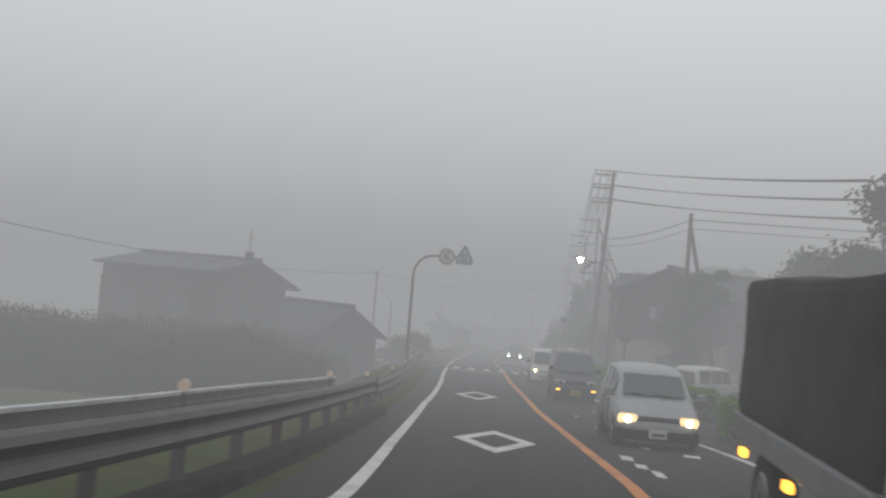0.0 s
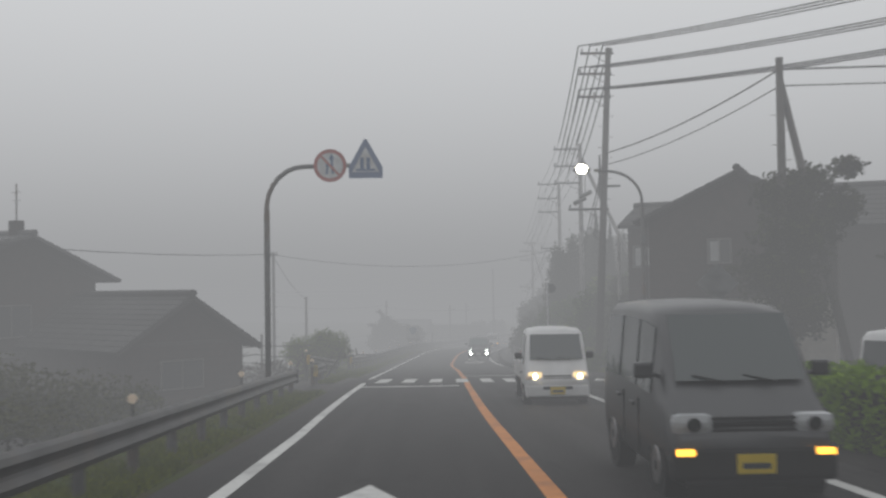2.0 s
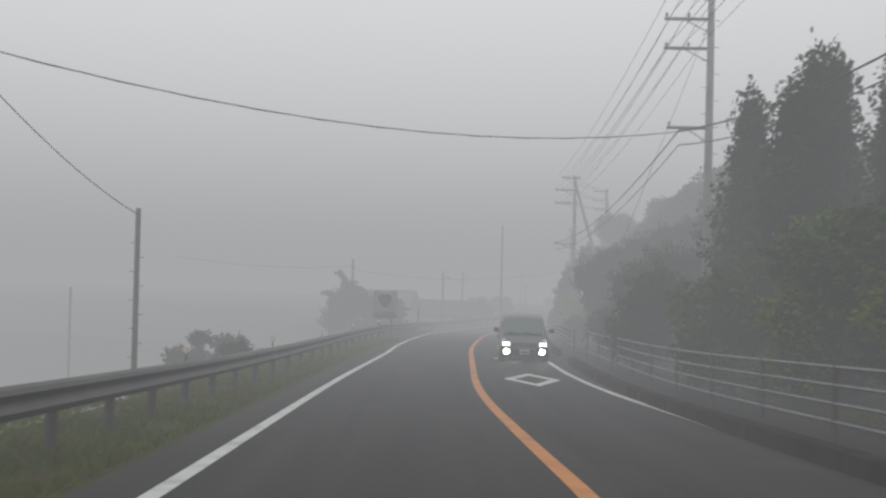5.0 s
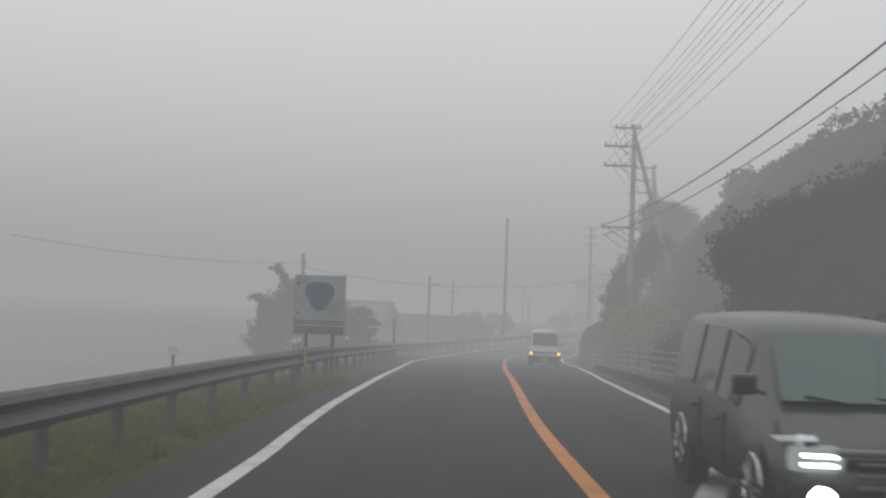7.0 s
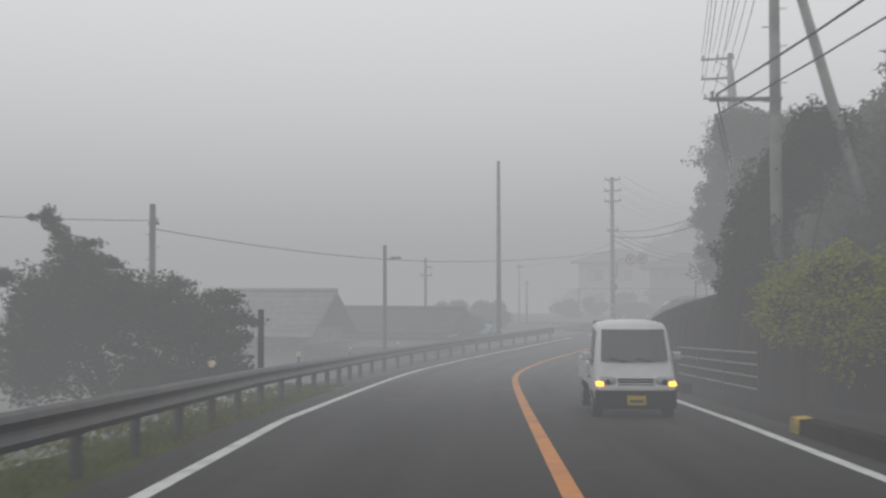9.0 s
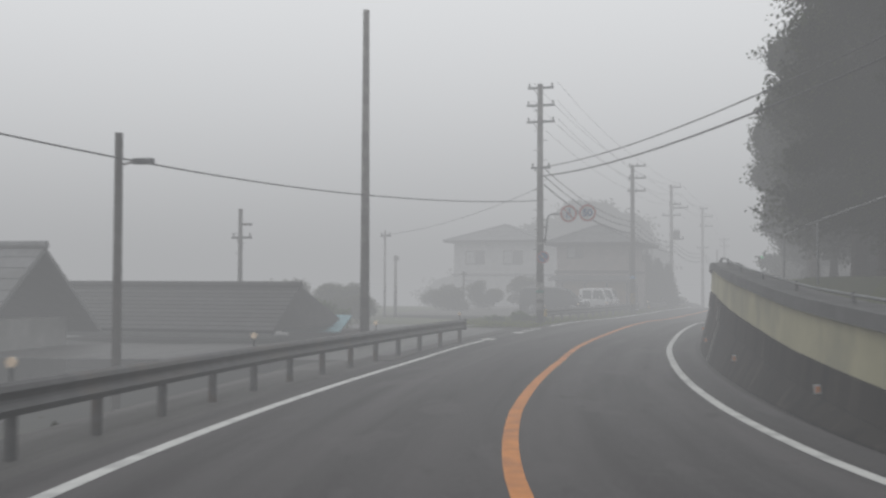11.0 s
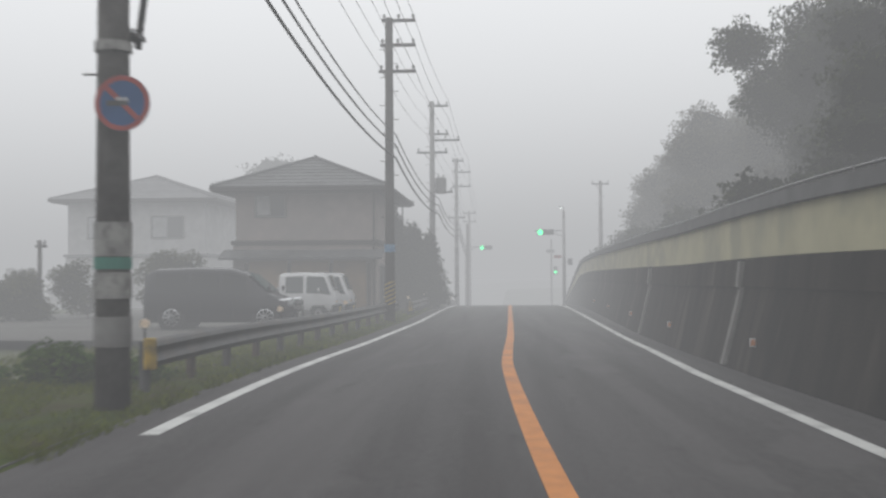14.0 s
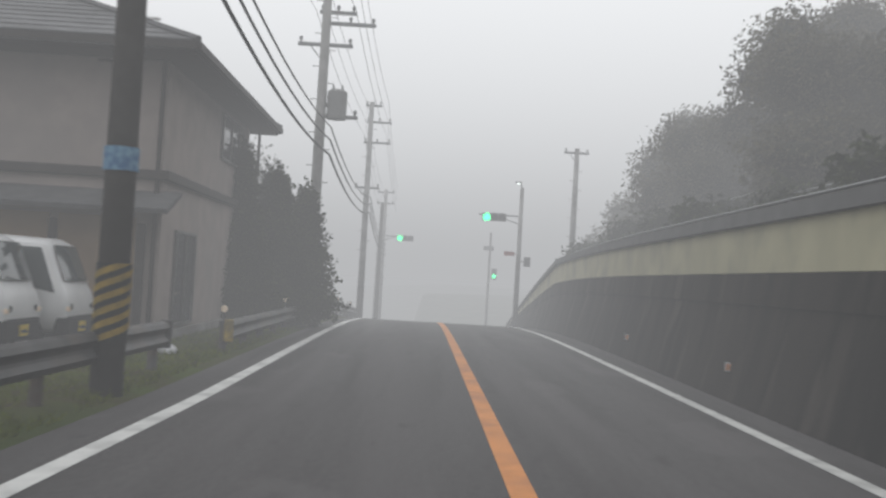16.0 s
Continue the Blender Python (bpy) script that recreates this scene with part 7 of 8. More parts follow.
def valley_houses():
    """Tiled houses that stand lower than the road."""
    h = house_root("tiled_house", 65.6, 7.9, -1.4, "dark tiled wooden house below the road, gable to the road", turn=46)
    block(h, "wall", -2.35, 2.35, 0.45, 8.6, 0, 2.75, WALL_BROWN)
    gable_wall(h, "x", -2.35, 2.35, 0.45, 0.14, 2.75, 2.76, 4.2, WALL_BROWN)
    gable_roof(h, "y", 0.0, 0.0, 9.2, 2.35, 2.85, 4.32, 0.55, TILE_DARK, 11)
    for x in (-1, 1):                                   # barge boards under the gable's edge
        bm = bmesh.new()
        rod(bm, (0, 0.06, 4.3), (x * 2.85, 0.06, 2.52), 0.08, n=6)
        part("barge_board", bm, TRIM_DARK, h)
    for z in np.arange(0.3, 2.7, 0.3):
        bm = bmesh.new()
        box(bm, (0, 0.435, float(z)), (4.68, 0.03, 0.26), rot=(3, 0, 0))
        part("board", bm, WALL_BROWN, h)
    block(h, "tie_beam", -2.3, 2.3, 0.40, 0.45, 2.72, 2.86, TRIM_DARK)
    window(h, -1.0, 0.6, 1.3, 2.2, 0.40)
    window(h, 2.0, 3.6, 1.2, 2.1, 2.35, side="road")
    g = house_root("tiled_house", 70.9, 19.0, -1.6, "two-storey tiled house in the fog below the road", turn=-27)
    block(g, "wall", -4.3, 4.6, -3.8, 3.8, 0, 5.55, WALL_BROWN)
    for x in (4.55, -4.3):
        gable_wall(g, "y", -3.8, 3.8, x, 0.08, 5.55, 5.56, 6.95, WALL_BROWN)
    block(g, "upper_wall", -4.25, 4.5, -3.75, -0.4, 5.5, 6.38, WALL_BROWN)
    roof_slab(g, [(-4.65, -4.3, 6.42), (5.3, -4.3, 6.42), (5.3, 0, 7.22), (-4.65, 0, 7.22)], 0.12, TILE, courses=8)
    roof_slab(g, [(-4.65, 4.5, 5.55), (5.3, 4.5, 5.55), (5.3, 0, 7.22), (-4.65, 0, 7.22)], 0.12, TILE, courses=10)
    bm = bmesh.new()
    rod(bm, (-4.7, 0, 7.27), (5.35, 0, 7.27), 0.13, n=10)
    part("ridge", bm, TILE, g)
    roof_slab(g, [(4.62, -3.6, 2.75), (4.62, 3.6, 2.75), (4.58, 3.6, 3.15), (4.58, -3.6, 3.15)], 0.05, TILE)
    window(g, -3, -1.2, 3.4, 4.6, -3.8)
    window(g, 1.2, 3.0, 3.4, 4.6, -3.8)
    window(g, -1.4, 0.4, 3.5, 4.6, 4.63, side="road")
    block(g, "chimney", 4.2, 4.6, -0.2, 0.2, 7.1, 7.75, CONCRETE_DARK)
    bm = bmesh.new()
    rod(bm, (4.4, 0, 7.7), (4.4, 0, 9.1), 0.03, n=6)
    rod(bm, (4.15, 0, 8.8), (4.65, 0, 8.8), 0.012, n=6)
    rod(bm, (4.2, 0, 8.5), (4.6, 0, 8.5), 0.012, n=6)
    part("aerial", bm, STEEL_DARK, g)
    f = house_root("garden_wall", 72.0, 9.4, -1.4, "low dark stained block wall beside the entrance")
    for x in np.arange(-4.4, 2.6, 0.8):
        for j in range(4):
            bm = bmesh.new()
            box(bm, (float(x) + (0.4 if j % 2 else 0.0), 0.0, 0.16 + 0.3 * j), (0.785, 0.18, 0.285), bevel=0.012)
            part("block", bm, CONCRETE_DARK, f)
    bm = bmesh.new()
    box(bm, (-0.6, 0.0, 1.24), (7.6, 0.26, 0.08), bevel=0.015)
    part("coping", bm, STEEL_DARK, f)
    # roofs further down the valley
    m = house_root("tiled_house", 196.5, 13.05, -2.4, "dark tiled roof of a house standing below the guard rail")
    block(m, "wall", -4.6, 3.7, -2.2, 2.8, 0, 2.3, WALL_BROWN)
    for y0, d in ((-3.1, 1), (3.7, -1)):
        roof_slab(m, [(-6.0, y0, 2.75), (4.25, y0, 2.75), (3.9, 0.0, 4.15), (-6.0, 0.0, 4.15)], 0.14, TILE_DARK, courses=11)
    roof_slab(m, [(4.25, -3.1, 2.75), (4.25, 3.7, 2.75), (3.9, 0.02, 4.15), (3.9, 0.0, 4.15)], 0.12, TILE_DARK)
    bm = bmesh.new()
    rod(bm, (-6.05, 0, 4.2), (3.95, 0, 4.2), 0.13, n=10)
    part("ridge", bm, TILE_DARK, m)
    block(m, "eave_board", -6.0, 4.2, -3.12, -3.05, 2.5, 2.66, PANEL_GREY)
    t = house_root("sheet_roofed_shed", 200.0, 9.5, -0.9, "small shed with a faded blue sheet roof")
    block(t, "wall", -0.9, 0.9, -1.7, 1.4, 0, 1.0, WALL_BROWN)
    roof_slab(t, [(-1.0, -2.0, 1.03), (1.2, -2.0, 1.03), (0.95, 0.0, 1.57), (-1.2, 0.0, 1.57)], 0.05, TIN_BLUE)
    q = house_root("tiled_house", 190, 18.6, -2.8, "pale house with a tiled roof in the fog")
    block(q, "wall", -3.8, 3.4, -2.6, 2.6, 0, 3.6, WALL_GREY)
    gable_roof(q, "x", 0, -4.6, 4.2, 2.6, 3.6, 5.6, 0.7, TILE_PALE, 8)


valley_houses()


def bare_branches():
    p = ground_at(74.2, 7.2)
    root = thing("bare_vine", (p.x, p.y, p.z), "bare twisting vine branches trained along wires", "climbing plant", turn=yaw(74))
    rnd = random.Random(9)
    for i in range(16):
        x = -3.2 + i * 0.36
        pts, q = [], Vector((x, rnd.uniform(-0.3, 0.2), 0))
        turn = rnd.uniform(-0.5, 0.5)
        for k in range(8):
            pts.append(q.copy())
            q += Vector((turn + rnd.uniform(-0.35, 0.35), rnd.uniform(-0.1, 0.1), rnd.uniform(0.35, 0.6) if k < 4 else rnd.uniform(-0.2, 0.25)))
        bm = bmesh.new()
        bent(bm, pts, [0.06, 0.055, 0.05, 0.04, 0.035, 0.028, 0.02, 0.01], 7)
        b = part("branch", bm, BARK, root)
        for c in pts[3:7]:
            bm = bmesh.new()
            e = c + Vector((rnd.uniform(-0.5, 0.5), rnd.uniform(-0.15, 0.15), rnd.uniform(0.0, 0.45)))
            bent(bm, [c, c.lerp(e, 0.5) + Vector((0, 0, 0.07)), e], [0.03, 0.02, 0.008], 5)
            part("twig", bm, BARK, b)
    for z in (1.75, 2.05, 2.4):
        bm = bmesh.new()
        bent(bm, [(-3.6 + 0.45 * k, -0.1 + rnd.uniform(-0.08, 0.08), z + 0.12 - 0.014 * k + rnd.uniform(-0.09, 0.09)) for k in range(15)], [0.034 - 0.0014 * k for k in range(15)], 6)
        part("trellis_bar", bm, BARK, root)


bare_branches()


def hip_roof(root, x0, x1, y0, y1, eave, ridge_y0, ridge_y1, apex, mat, over=0.0):
    xm = (x0 + x1) / 2
    roof_slab(root, [(x0, y0, eave), (x0, y1, eave), (xm, ridge_y1, apex), (xm, ridge_y0, apex)], 0.13, mat, courses=9)
    roof_slab(root, [(x1, y0, eave), (x1, y1, eave), (xm, ridge_y1, apex), (xm, ridge_y0, apex)], 0.13, mat, courses=9)
    roof_slab(root, [(x0, y0, eave), (x1, y0, eave), (xm + 0.01, ridge_y0, apex), (xm - 0.01, ridge_y0, apex)], 0.13, mat, courses=9)
    roof_slab(root, [(x0, y1, eave), (x1, y1, eave), (xm + 0.01, ridge_y1, apex), (xm - 0.01, ridge_y1, apex)], 0.13, mat)
    bm = bmesh.new()
    rod(bm, (xm, ridge_y0, apex + 0.03), (xm, ridge_y1, apex + 0.03), 0.1, n=8)
    for x, y, ry in ((x0, y0, ridge_y0), (x1, y0, ridge_y0), (x0, y1, ridge_y1), (x1, y1, ridge_y1)):
        rod(bm, (x, y, eave + 0.02), (xm, ry, apex + 0.03), 0.07, n=6)
    part("ridge", bm, mat, root)
    for a, b, c, d in ((x0, x1, y0 - 0.06, y0), (x0, x1, y1, y1 + 0.06), (x0 - 0.06, x0, y0, y1), (x1, x1 + 0.06, y0, y1)):
        bm = bmesh.new()
        box(bm, ((a + b) / 2, (c + d) / 2, eave - 0.08), (b - a, d - c, 0.12))
        part("gutter", bm, TRIM_DARK, root)
    block(root, "soffit", x0 + 0.05, x1 - 0.05, y0 + 0.05, y1 - 0.05, eave - 0.2, eave - 0.14, TRIM_DARK)


def pink_house():
    h = house_root("hip_roofed_house", 241.2, 7.2, -0.1, "two-storey pinkish rendered house with a grey hip roof")
    block(h, "upper_wall", -2.75, 2.75, 0.0, 8.6, 2.85, 5.0, WALL_PINK)
    block(h, "lower_wall", -2.85, 2.8, -0.05, 8.7, 0.0, 2.85, WALL_PINK)
    block(h, "belt", -2.9, 2.9, -0.16, 8.8, 2.84, 3.0, TRIM_DARK)
    block(h, "plinth", -2.9, 2.85, -0.1, 8.75, -0.2, 0.3, CONCRETE)
    hip_roof(h, -3.5, 3.4, -0.9, 9.4, 5.05, 2.6, 6.4, 6.5, TILE)
    window(h, -1.95, -0.8, 3.95, 4.8, 0.0, curtain=True)
    window(h, 5.0, 7.0, 3.8, 4.7, 2.75, side="road")
    for x0, x1 in ((-2.2, -0.7), (-0.55, 0.95), (1.1, 2.4)):
        block(h, "shutter", x0, x1, -0.10, -0.052, 0.35, 2.2, SHUTTER, "closed tan shutter", 0.01)
    for x in (-2.3, -0.62, 1.02, 2.5):
        block(h, "frame_post", x - 0.06, x + 0.06, -0.14, -0.05, 0.3, 2.1, TRIM_DARK, bevel=0.005)
    roof_slab(h, [(-3.2, -0.95, 2.32), (3.1, -0.95, 2.32), (3.1, 0.0, 2.66), (-3.2, 0.0, 2.66)], 0.08, TILE, "pent_roof")
    window(h, 1.0, 2.6, 0.4, 2.0, 2.8, side="road")
    bm = bmesh.new()
    rod(bm, (2.7, -0.1, 0.1), (2.7, -0.1, 5.0), 0.04, n=8)
    part("downpipe", bm, TRIM_DARK, h)
    bm = bmesh.new()
    rod(bm, (2.95, 8.9, 0.2), (2.95, 8.9, 5.0), 0.035, n=8)
    part("downpipe", bm, TRIM_DARK, h)
    g = house_root("hip_roofed_house", 260.0, 20.4, -0.1, "pale two-storey house with a grey hip roof in fog")
    block(g, "upper_wall", -4.0, 4.0, 0, 9, 3.0, 6.1, WALL_FAINT)
    block(g, "lower_wall", -4.1, 4.1, -0.05, 9.1, 0, 3.0, WALL_FAINT)
    block(g, "belt", -4.2, 4.2, -0.15, 9.2, 2.92, 3.08, TILE_PALE)
    hip_roof(g, -4.8, 4.8, -0.8, 9.8, 6.2, 3.4, 5.6, 7.8, TILE_PALE)
    window(g, -2.8, -1.0, 4.0, 5.2, 0, curtain=True)
    window(g, 0.9, 2.7, 4.0, 5.2, 0, curtain=True)
    window(g, -3.0, -0.8, 0.6, 2.4, -0.05, curtain=True)


pink_house()


def garden_bits():
    p = on_road(243.8, 4.5)
    root = thing("meter_box", (p.x, p.y, p.z - 0.05), "pale grey utility box on a short post", "utility box", turn=yaw(243.8))
    bm = bmesh.new()
    box(bm, (0, 0, 0.62), (0.26, 0.2, 0.5), bevel=0.03)
    part("box_body", bm, SIGN_GREY, root)
    bm = bmesh.new()
    rod(bm, (0, 0, -0.1), (0, 0, 0.4), 0.05, n=8)
    part("post", bm, STEEL_DARK, root)

    p = on_road(239.1, 3.7)
    stone = thing("white_stone", (p.x, p.y, p.z), "small white painted stone on the grassy verge", "stone")
    bm = bmesh.new()
    bmesh.ops.create_icosphere(bm, subdivisions=3, radius=0.13)
    for v in bm.verts:
        v.co = Vector((v.co.x * 1.15, v.co.y, v.co.z * 0.9 + 0.08)) * (1 + 0.18 * noise.noise(v.co * 7))
    part("boulder", bm, SIGN_WHITE, stone, smooth=True)

garden_bits()
# ---------------------------------------------------------------- vehicles
# glass base colours lifted towards grey-green to stand in for reflected sky
GLASS_DARK = material("car_glass", (0.045, 0.056, 0.058), 0.05, spec=0.8)
GLASS_GREEN = material("green_tinted_glass", (0.045, 0.085, 0.078), 0.05, spec=0.8)
RUBBER = material("tyre_rubber", (0.018, 0.018, 0.018), 0.85, vary=0.2, scale=20)
RIM = material("wheel_rim", (0.33, 0.33, 0.34), 0.35, metal=0.8, vary=0.1)
CHROME = material("polished_chrome", (0.75, 0.76, 0.77), 0.12, metal=1.0, vary=0.05)
GLASS_BLACK = material("black_privacy_glass", (0.012, 0.014, 0.015), 0.06, spec=0.35)
BUMPER = material("black_plastic", (0.022, 0.022, 0.023), 0.6, vary=0.2)
PLATE_YELLOW = material("plate_yellow", (0.55, 0.40, 0.03), 0.5, vary=0.1)
PLATE_WHITE = material("plate_white", (0.6, 0.6, 0.58), 0.5, vary=0.1)
LAMP_CLEAR = material("lamp_glass", (0.34, 0.35, 0.36), 0.12, spec=0.7)
HEAD_GLOW = glow("headlamp_glow", (1.0, 0.84, 0.5), 40)
LENS_LIT = glow("lit_headlamp_lens", (1.0, 0.72, 0.36), 2.2)
LENS_LIT_COOL = glow("lit_cool_headlamp_lens", (0.8, 0.92, 0.85), 0.42)
HEAD_COOL = glow("cool_headlamp_glow", (0.9, 1.0, 0.92), 16)
FOG_GLOW = glow("fog_lamp_glow", (0.92, 1.0, 0.86), 40)
AMBER_GLOW = glow("amber_lamp_glow", (1.0, 0.46, 0.05), 5)


def paint(name, c, rough=0.3):
    return material(name, c, rough, vary=0.06, scale=2, stain=tuple(k * 0.85 for k in c), stain_scale=1.5, spec=0.6)


SILVER = paint("silver_paint", (0.30, 0.31, 0.32))
WHITE_CAR = paint("white_paint", (0.62, 0.62, 0.62))
BLACK_CAR = material("black_paint", (0.010, 0.011, 0.014), 0.22, vary=0.06, scale=2, stain=(0.014, 0.014, 0.015), stain_scale=1.5, spec=0.35)
GREY_CAR = paint("dark_grey_paint", (0.055, 0.058, 0.063), 0.25)
VAN_GREY = paint("grey_two_tone_paint", (0.06, 0.062, 0.066))
TARP = material("dark_tarpaulin", (0.05, 0.05, 0.05), 0.8, vary=0.3, scale=2, bump=0.6, bump_scale=4)
RED_CRATE = material("red_crate", (0.5, 0.05, 0.03), 0.5, vary=0.1)

# side shapes: (share of the length from the tail, belt height, roof height, width at the belt, width at the roof), shares of height and width
SHAPES = {
    "hatch": [(0.0, 0.50, 0.52, 0.90, 0.80), (0.02, 0.58, 0.66, 0.96, 0.80), (0.07, 0.60, 0.86, 0.98, 0.78), (0.15, 0.61, 0.97, 1.0, 0.78), (0.35, 0.60, 1.0, 1.0, 0.80), (0.55, 0.59, 0.98, 1.0, 0.80), (0.64, 0.585, 0.92, 1.0, 0.79), (0.80, 0.58, 0.63, 1.0, 0.86), (0.92, 0.52, 0.53, 0.96, 0.84), (0.98, 0.42, 0.43, 0.88, 0.80), (1.0, 0.36, 0.37, 0.80, 0.74)],
    "van": [(0.0, 0.46, 0.80, 0.95, 0.86), (0.015, 0.49, 0.94, 0.98, 0.86), (0.06, 0.50, 0.99, 1.0, 0.87), (0.35, 0.50, 1.0, 1.0, 0.88), (0.62, 0.49, 0.99, 1.0, 0.88), (0.74, 0.48, 0.95, 1.0, 0.86), (0.90, 0.46, 0.56, 0.99, 0.90), (0.97, 0.42, 0.45, 0.96, 0.90), (1.0, 0.34, 0.35, 0.90, 0.86)],
    "minivan": [(0.0, 0.50, 0.82, 0.93, 0.80), (0.02, 0.53, 0.93, 0.97, 0.80), (0.08, 0.54, 0.98, 1.0, 0.81), (0.35, 0.53, 1.0, 1.0, 0.82), (0.58, 0.52, 0.98, 1.0, 0.82), (0.68, 0.51, 0.91, 1.0, 0.81), (0.84, 0.50, 0.57, 1.0, 0.88), (0.94, 0.46, 0.48, 0.96, 0.86), (0.99, 0.38, 0.39, 0.88, 0.80), (1.0, 0.33, 0.34, 0.82, 0.76)],
    "long_cab": [(0.0, 0.50, 0.86, 0.97, 0.88), (0.015, 0.50, 0.965, 1.0, 0.89), (0.06, 0.50, 0.985, 1.0, 0.89), (0.40, 0.50, 1.0, 1.0, 0.89), (0.78, 0.50, 0.985, 1.0, 0.88), (0.83, 0.50, 0.955, 1.0, 0.87), (0.945, 0.49, 0.60, 0.99, 0.91), (0.975, 0.475, 0.53, 0.985, 0.92), (0.995, 0.42, 0.45, 0.97, 0.92), (1.0, 0.33, 0.35, 0.93, 0.89)],
    "cab": [(0.0, 0.48, 0.93, 0.97, 0.88), (0.06, 0.48, 0.99, 1.0, 0.88), (0.45, 0.47, 0.99, 1.0, 0.88), (0.62, 0.46, 0.95, 1.0, 0.87), (0.86, 0.45, 0.54, 0.99, 0.92), (0.96, 0.41, 0.43, 0.97, 0.92), (1.0, 0.33, 0.34, 0.92, 0.88)],
}


def shell(root, shape, y0, length, width, height, mat, clear=0.2, name="body"):
    """A body lofted through the stations of a side shape. Returns a function that gives points of its skin."""
    st = SHAPES[shape]

    def skin(u, f):
        """u: share of the length; f: 0 at the belt, 1 at the roof's edge. Half width, y, z."""
        v = [float(np.interp(u, [q[0] for q in st], [q[k] for q in st])) for k in range(1, 5)]
        return (v[2] + (v[3] - v[2]) * f) * width / 2, y0 + u * length, (v[0] + (v[1] - v[0]) * f) * height
    bm = bmesh.new()
    rings = []
    for u, b, r, wb, wr in st:
        y, w, q = y0 + u * length, width / 2 * wb, width / 2 * wr
        zb, zr = b * height, r * height
        half = [(0, clear), (w * 0.86, clear), (w * 0.97, clear + 0.08), (w * 1.0, clear + (zb - clear) * 0.55), (w * 0.985, zb), (q * 1.0, zr - (zr - zb) * 0.10), (q * 0.90, zr - (zr - zb) * 0.02), (q * 0.5, zr + 0.012 * height), (0, zr + 0.018 * height)]
        ringv = [bm.verts.new((x, y, z)) for x, z in half] + [bm.verts.new((-x, y, z)) for x, z in half[-2:0:-1]]
        rings.append(ringv)
    n = len(rings[0])
    for a, b in zip(rings[:-1], rings[1:]):
        for k in range(n):
            bm.faces.new((a[k], a[(k + 1) % n], b[(k + 1) % n], b[k]))
    bm.faces.new(rings[0][::-1])
    bm.faces.new(rings[-1])
    body = part(name, bm, mat, root, smooth=True)
    return body, skin


def panes(root, skin, spans, f0=0.10, f1=0.84, mat=GLASS_DARK):
    """Side windows on both flanks over spans of the length."""
    for u0, u1, *slant in spans:
        ut = slant[0] if slant else u1                  # where the top edge ends
        for d in (-1, 1):
            bm = bmesh.new()
            q = []
            for u, f in ((u0, f0), ((u0 + u1) / 2, f0), (u1, f0), (ut, f1), ((u0 + ut) / 2, f1), (u0, f1)):
                w, y, z = skin(u, f)
                q.append((d * (w * 0.985 + 0.012), y, z))
            a = [bm.verts.new(p) for p in q]
            bm.faces.new(a)
            b = [bm.verts.new((p[0] - d * 0.02, p[1], p[2])) for p in q]
            for i in range(6):
                bm.faces.new((a[i], a[(i + 1) % 6], b[(i + 1) % 6], b[i]))
            part("side_window", bm, mat, root)


def screen(root, skin, u_low, u_high, f_low=0.35, f_high=0.9, name="windscreen", mat=GLASS_DARK, out=0.02):
    """The slanting pane between two stations."""
    upright = abs(u_low - u_high) < 0.03
    wl, yl, zl = skin(u_low, f_low if upright else 1.0)
    wh, yh, zh = skin(u_high, f_high if upright else 1.0)
    if not upright:
        zl, zh = zl + 0.035, zh + 0.035
    d = 1 if yl > yh else -1
    bm = bmesh.new()
    front, back = [], []
    for t in (-1, -0.5, 0, 0.5, 1):
        bow = 0.03 * (1 - t * t) * d
        front.append([bm.verts.new((t * wl * 0.90, yl + bow + d * out, zl)), bm.verts.new((t * wh * 0.88, yh + bow + d * out, zh))])
    for a, b in zip(front[:-1], front[1:]):
        bm.faces.new((a[0], b[0], b[1], a[1]))
    g = part(name, bm, mat, root)
    if name == "windscreen":
        for t in (-0.45, 0.25):
            bm = bmesh.new()
            rod(bm, (t * wl, yl + d * (out + 0.06), zl - 0.01), (t * wl + 0.42 * wl, yl + d * (out + 0.03) + (yh - yl) * 0.08, zl + (zh - zl) * 0.08), 0.008, n=5)
            part("wiper", bm, BUMPER, g)
    return g


def wheels(root, ys, width, r=0.28, wide=0.16, spokes=0):
    for y in ys:
        for d in (-1, 1):
            bm = bmesh.new()
            x = d * (width / 2 - wide / 2 - 0.01)
            rod(bm, (x - wide / 2, y, r), (x + wide / 2, y, r), r, n=22)
            w = part("wheel", bm, RUBBER, root)
            bm = bmesh.new()
            rod(bm, (x + d * (wide / 2 - 0.01), y, r), (x + d * (wide / 2 + 0.008), y, r), r * 0.62, r * 0.55, 16)
            part("rim", bm, BUMPER if spokes else RIM, w)
            if spokes:
                bm = bmesh.new()
                for i in range(28):
                    a, b = math.tau * i / 28, math.tau * (i + 1) / 28
                    rod(bm, (x + d * wide / 2, y + r * 0.68 * math.cos(a), r + r * 0.68 * math.sin(a)), (x + d * wide / 2, y + r * 0.68 * math.cos(b), r + r * 0.68 * math.sin(b)), 0.016, n=5)
                part("rim_edge", bm, CHROME, w, "polished wheel rim edge")
                for i in range(spokes):
                    a = math.tau * i / spokes
                    bm = bmesh.new()
                    rod(bm, (x + d * (wide / 2 + 0.012), y + r * 0.1 * math.cos(a), r + r * 0.1 * math.sin(a)), (x + d * (wide / 2 + 0.004), y + r * 0.66 * math.cos(a), r + r * 0.66 * math.sin(a)), 0.022, 0.015, 5)
                    part("spoke", bm, RIM, w)
            bm = bmesh.new()
            rod(bm, (x + d * (wide / 2 + 0.006), y, r), (x + d * (wide / 2 + 0.012), y, r), r * 0.16, n=10)
            part("hub", bm, BUMPER, w)


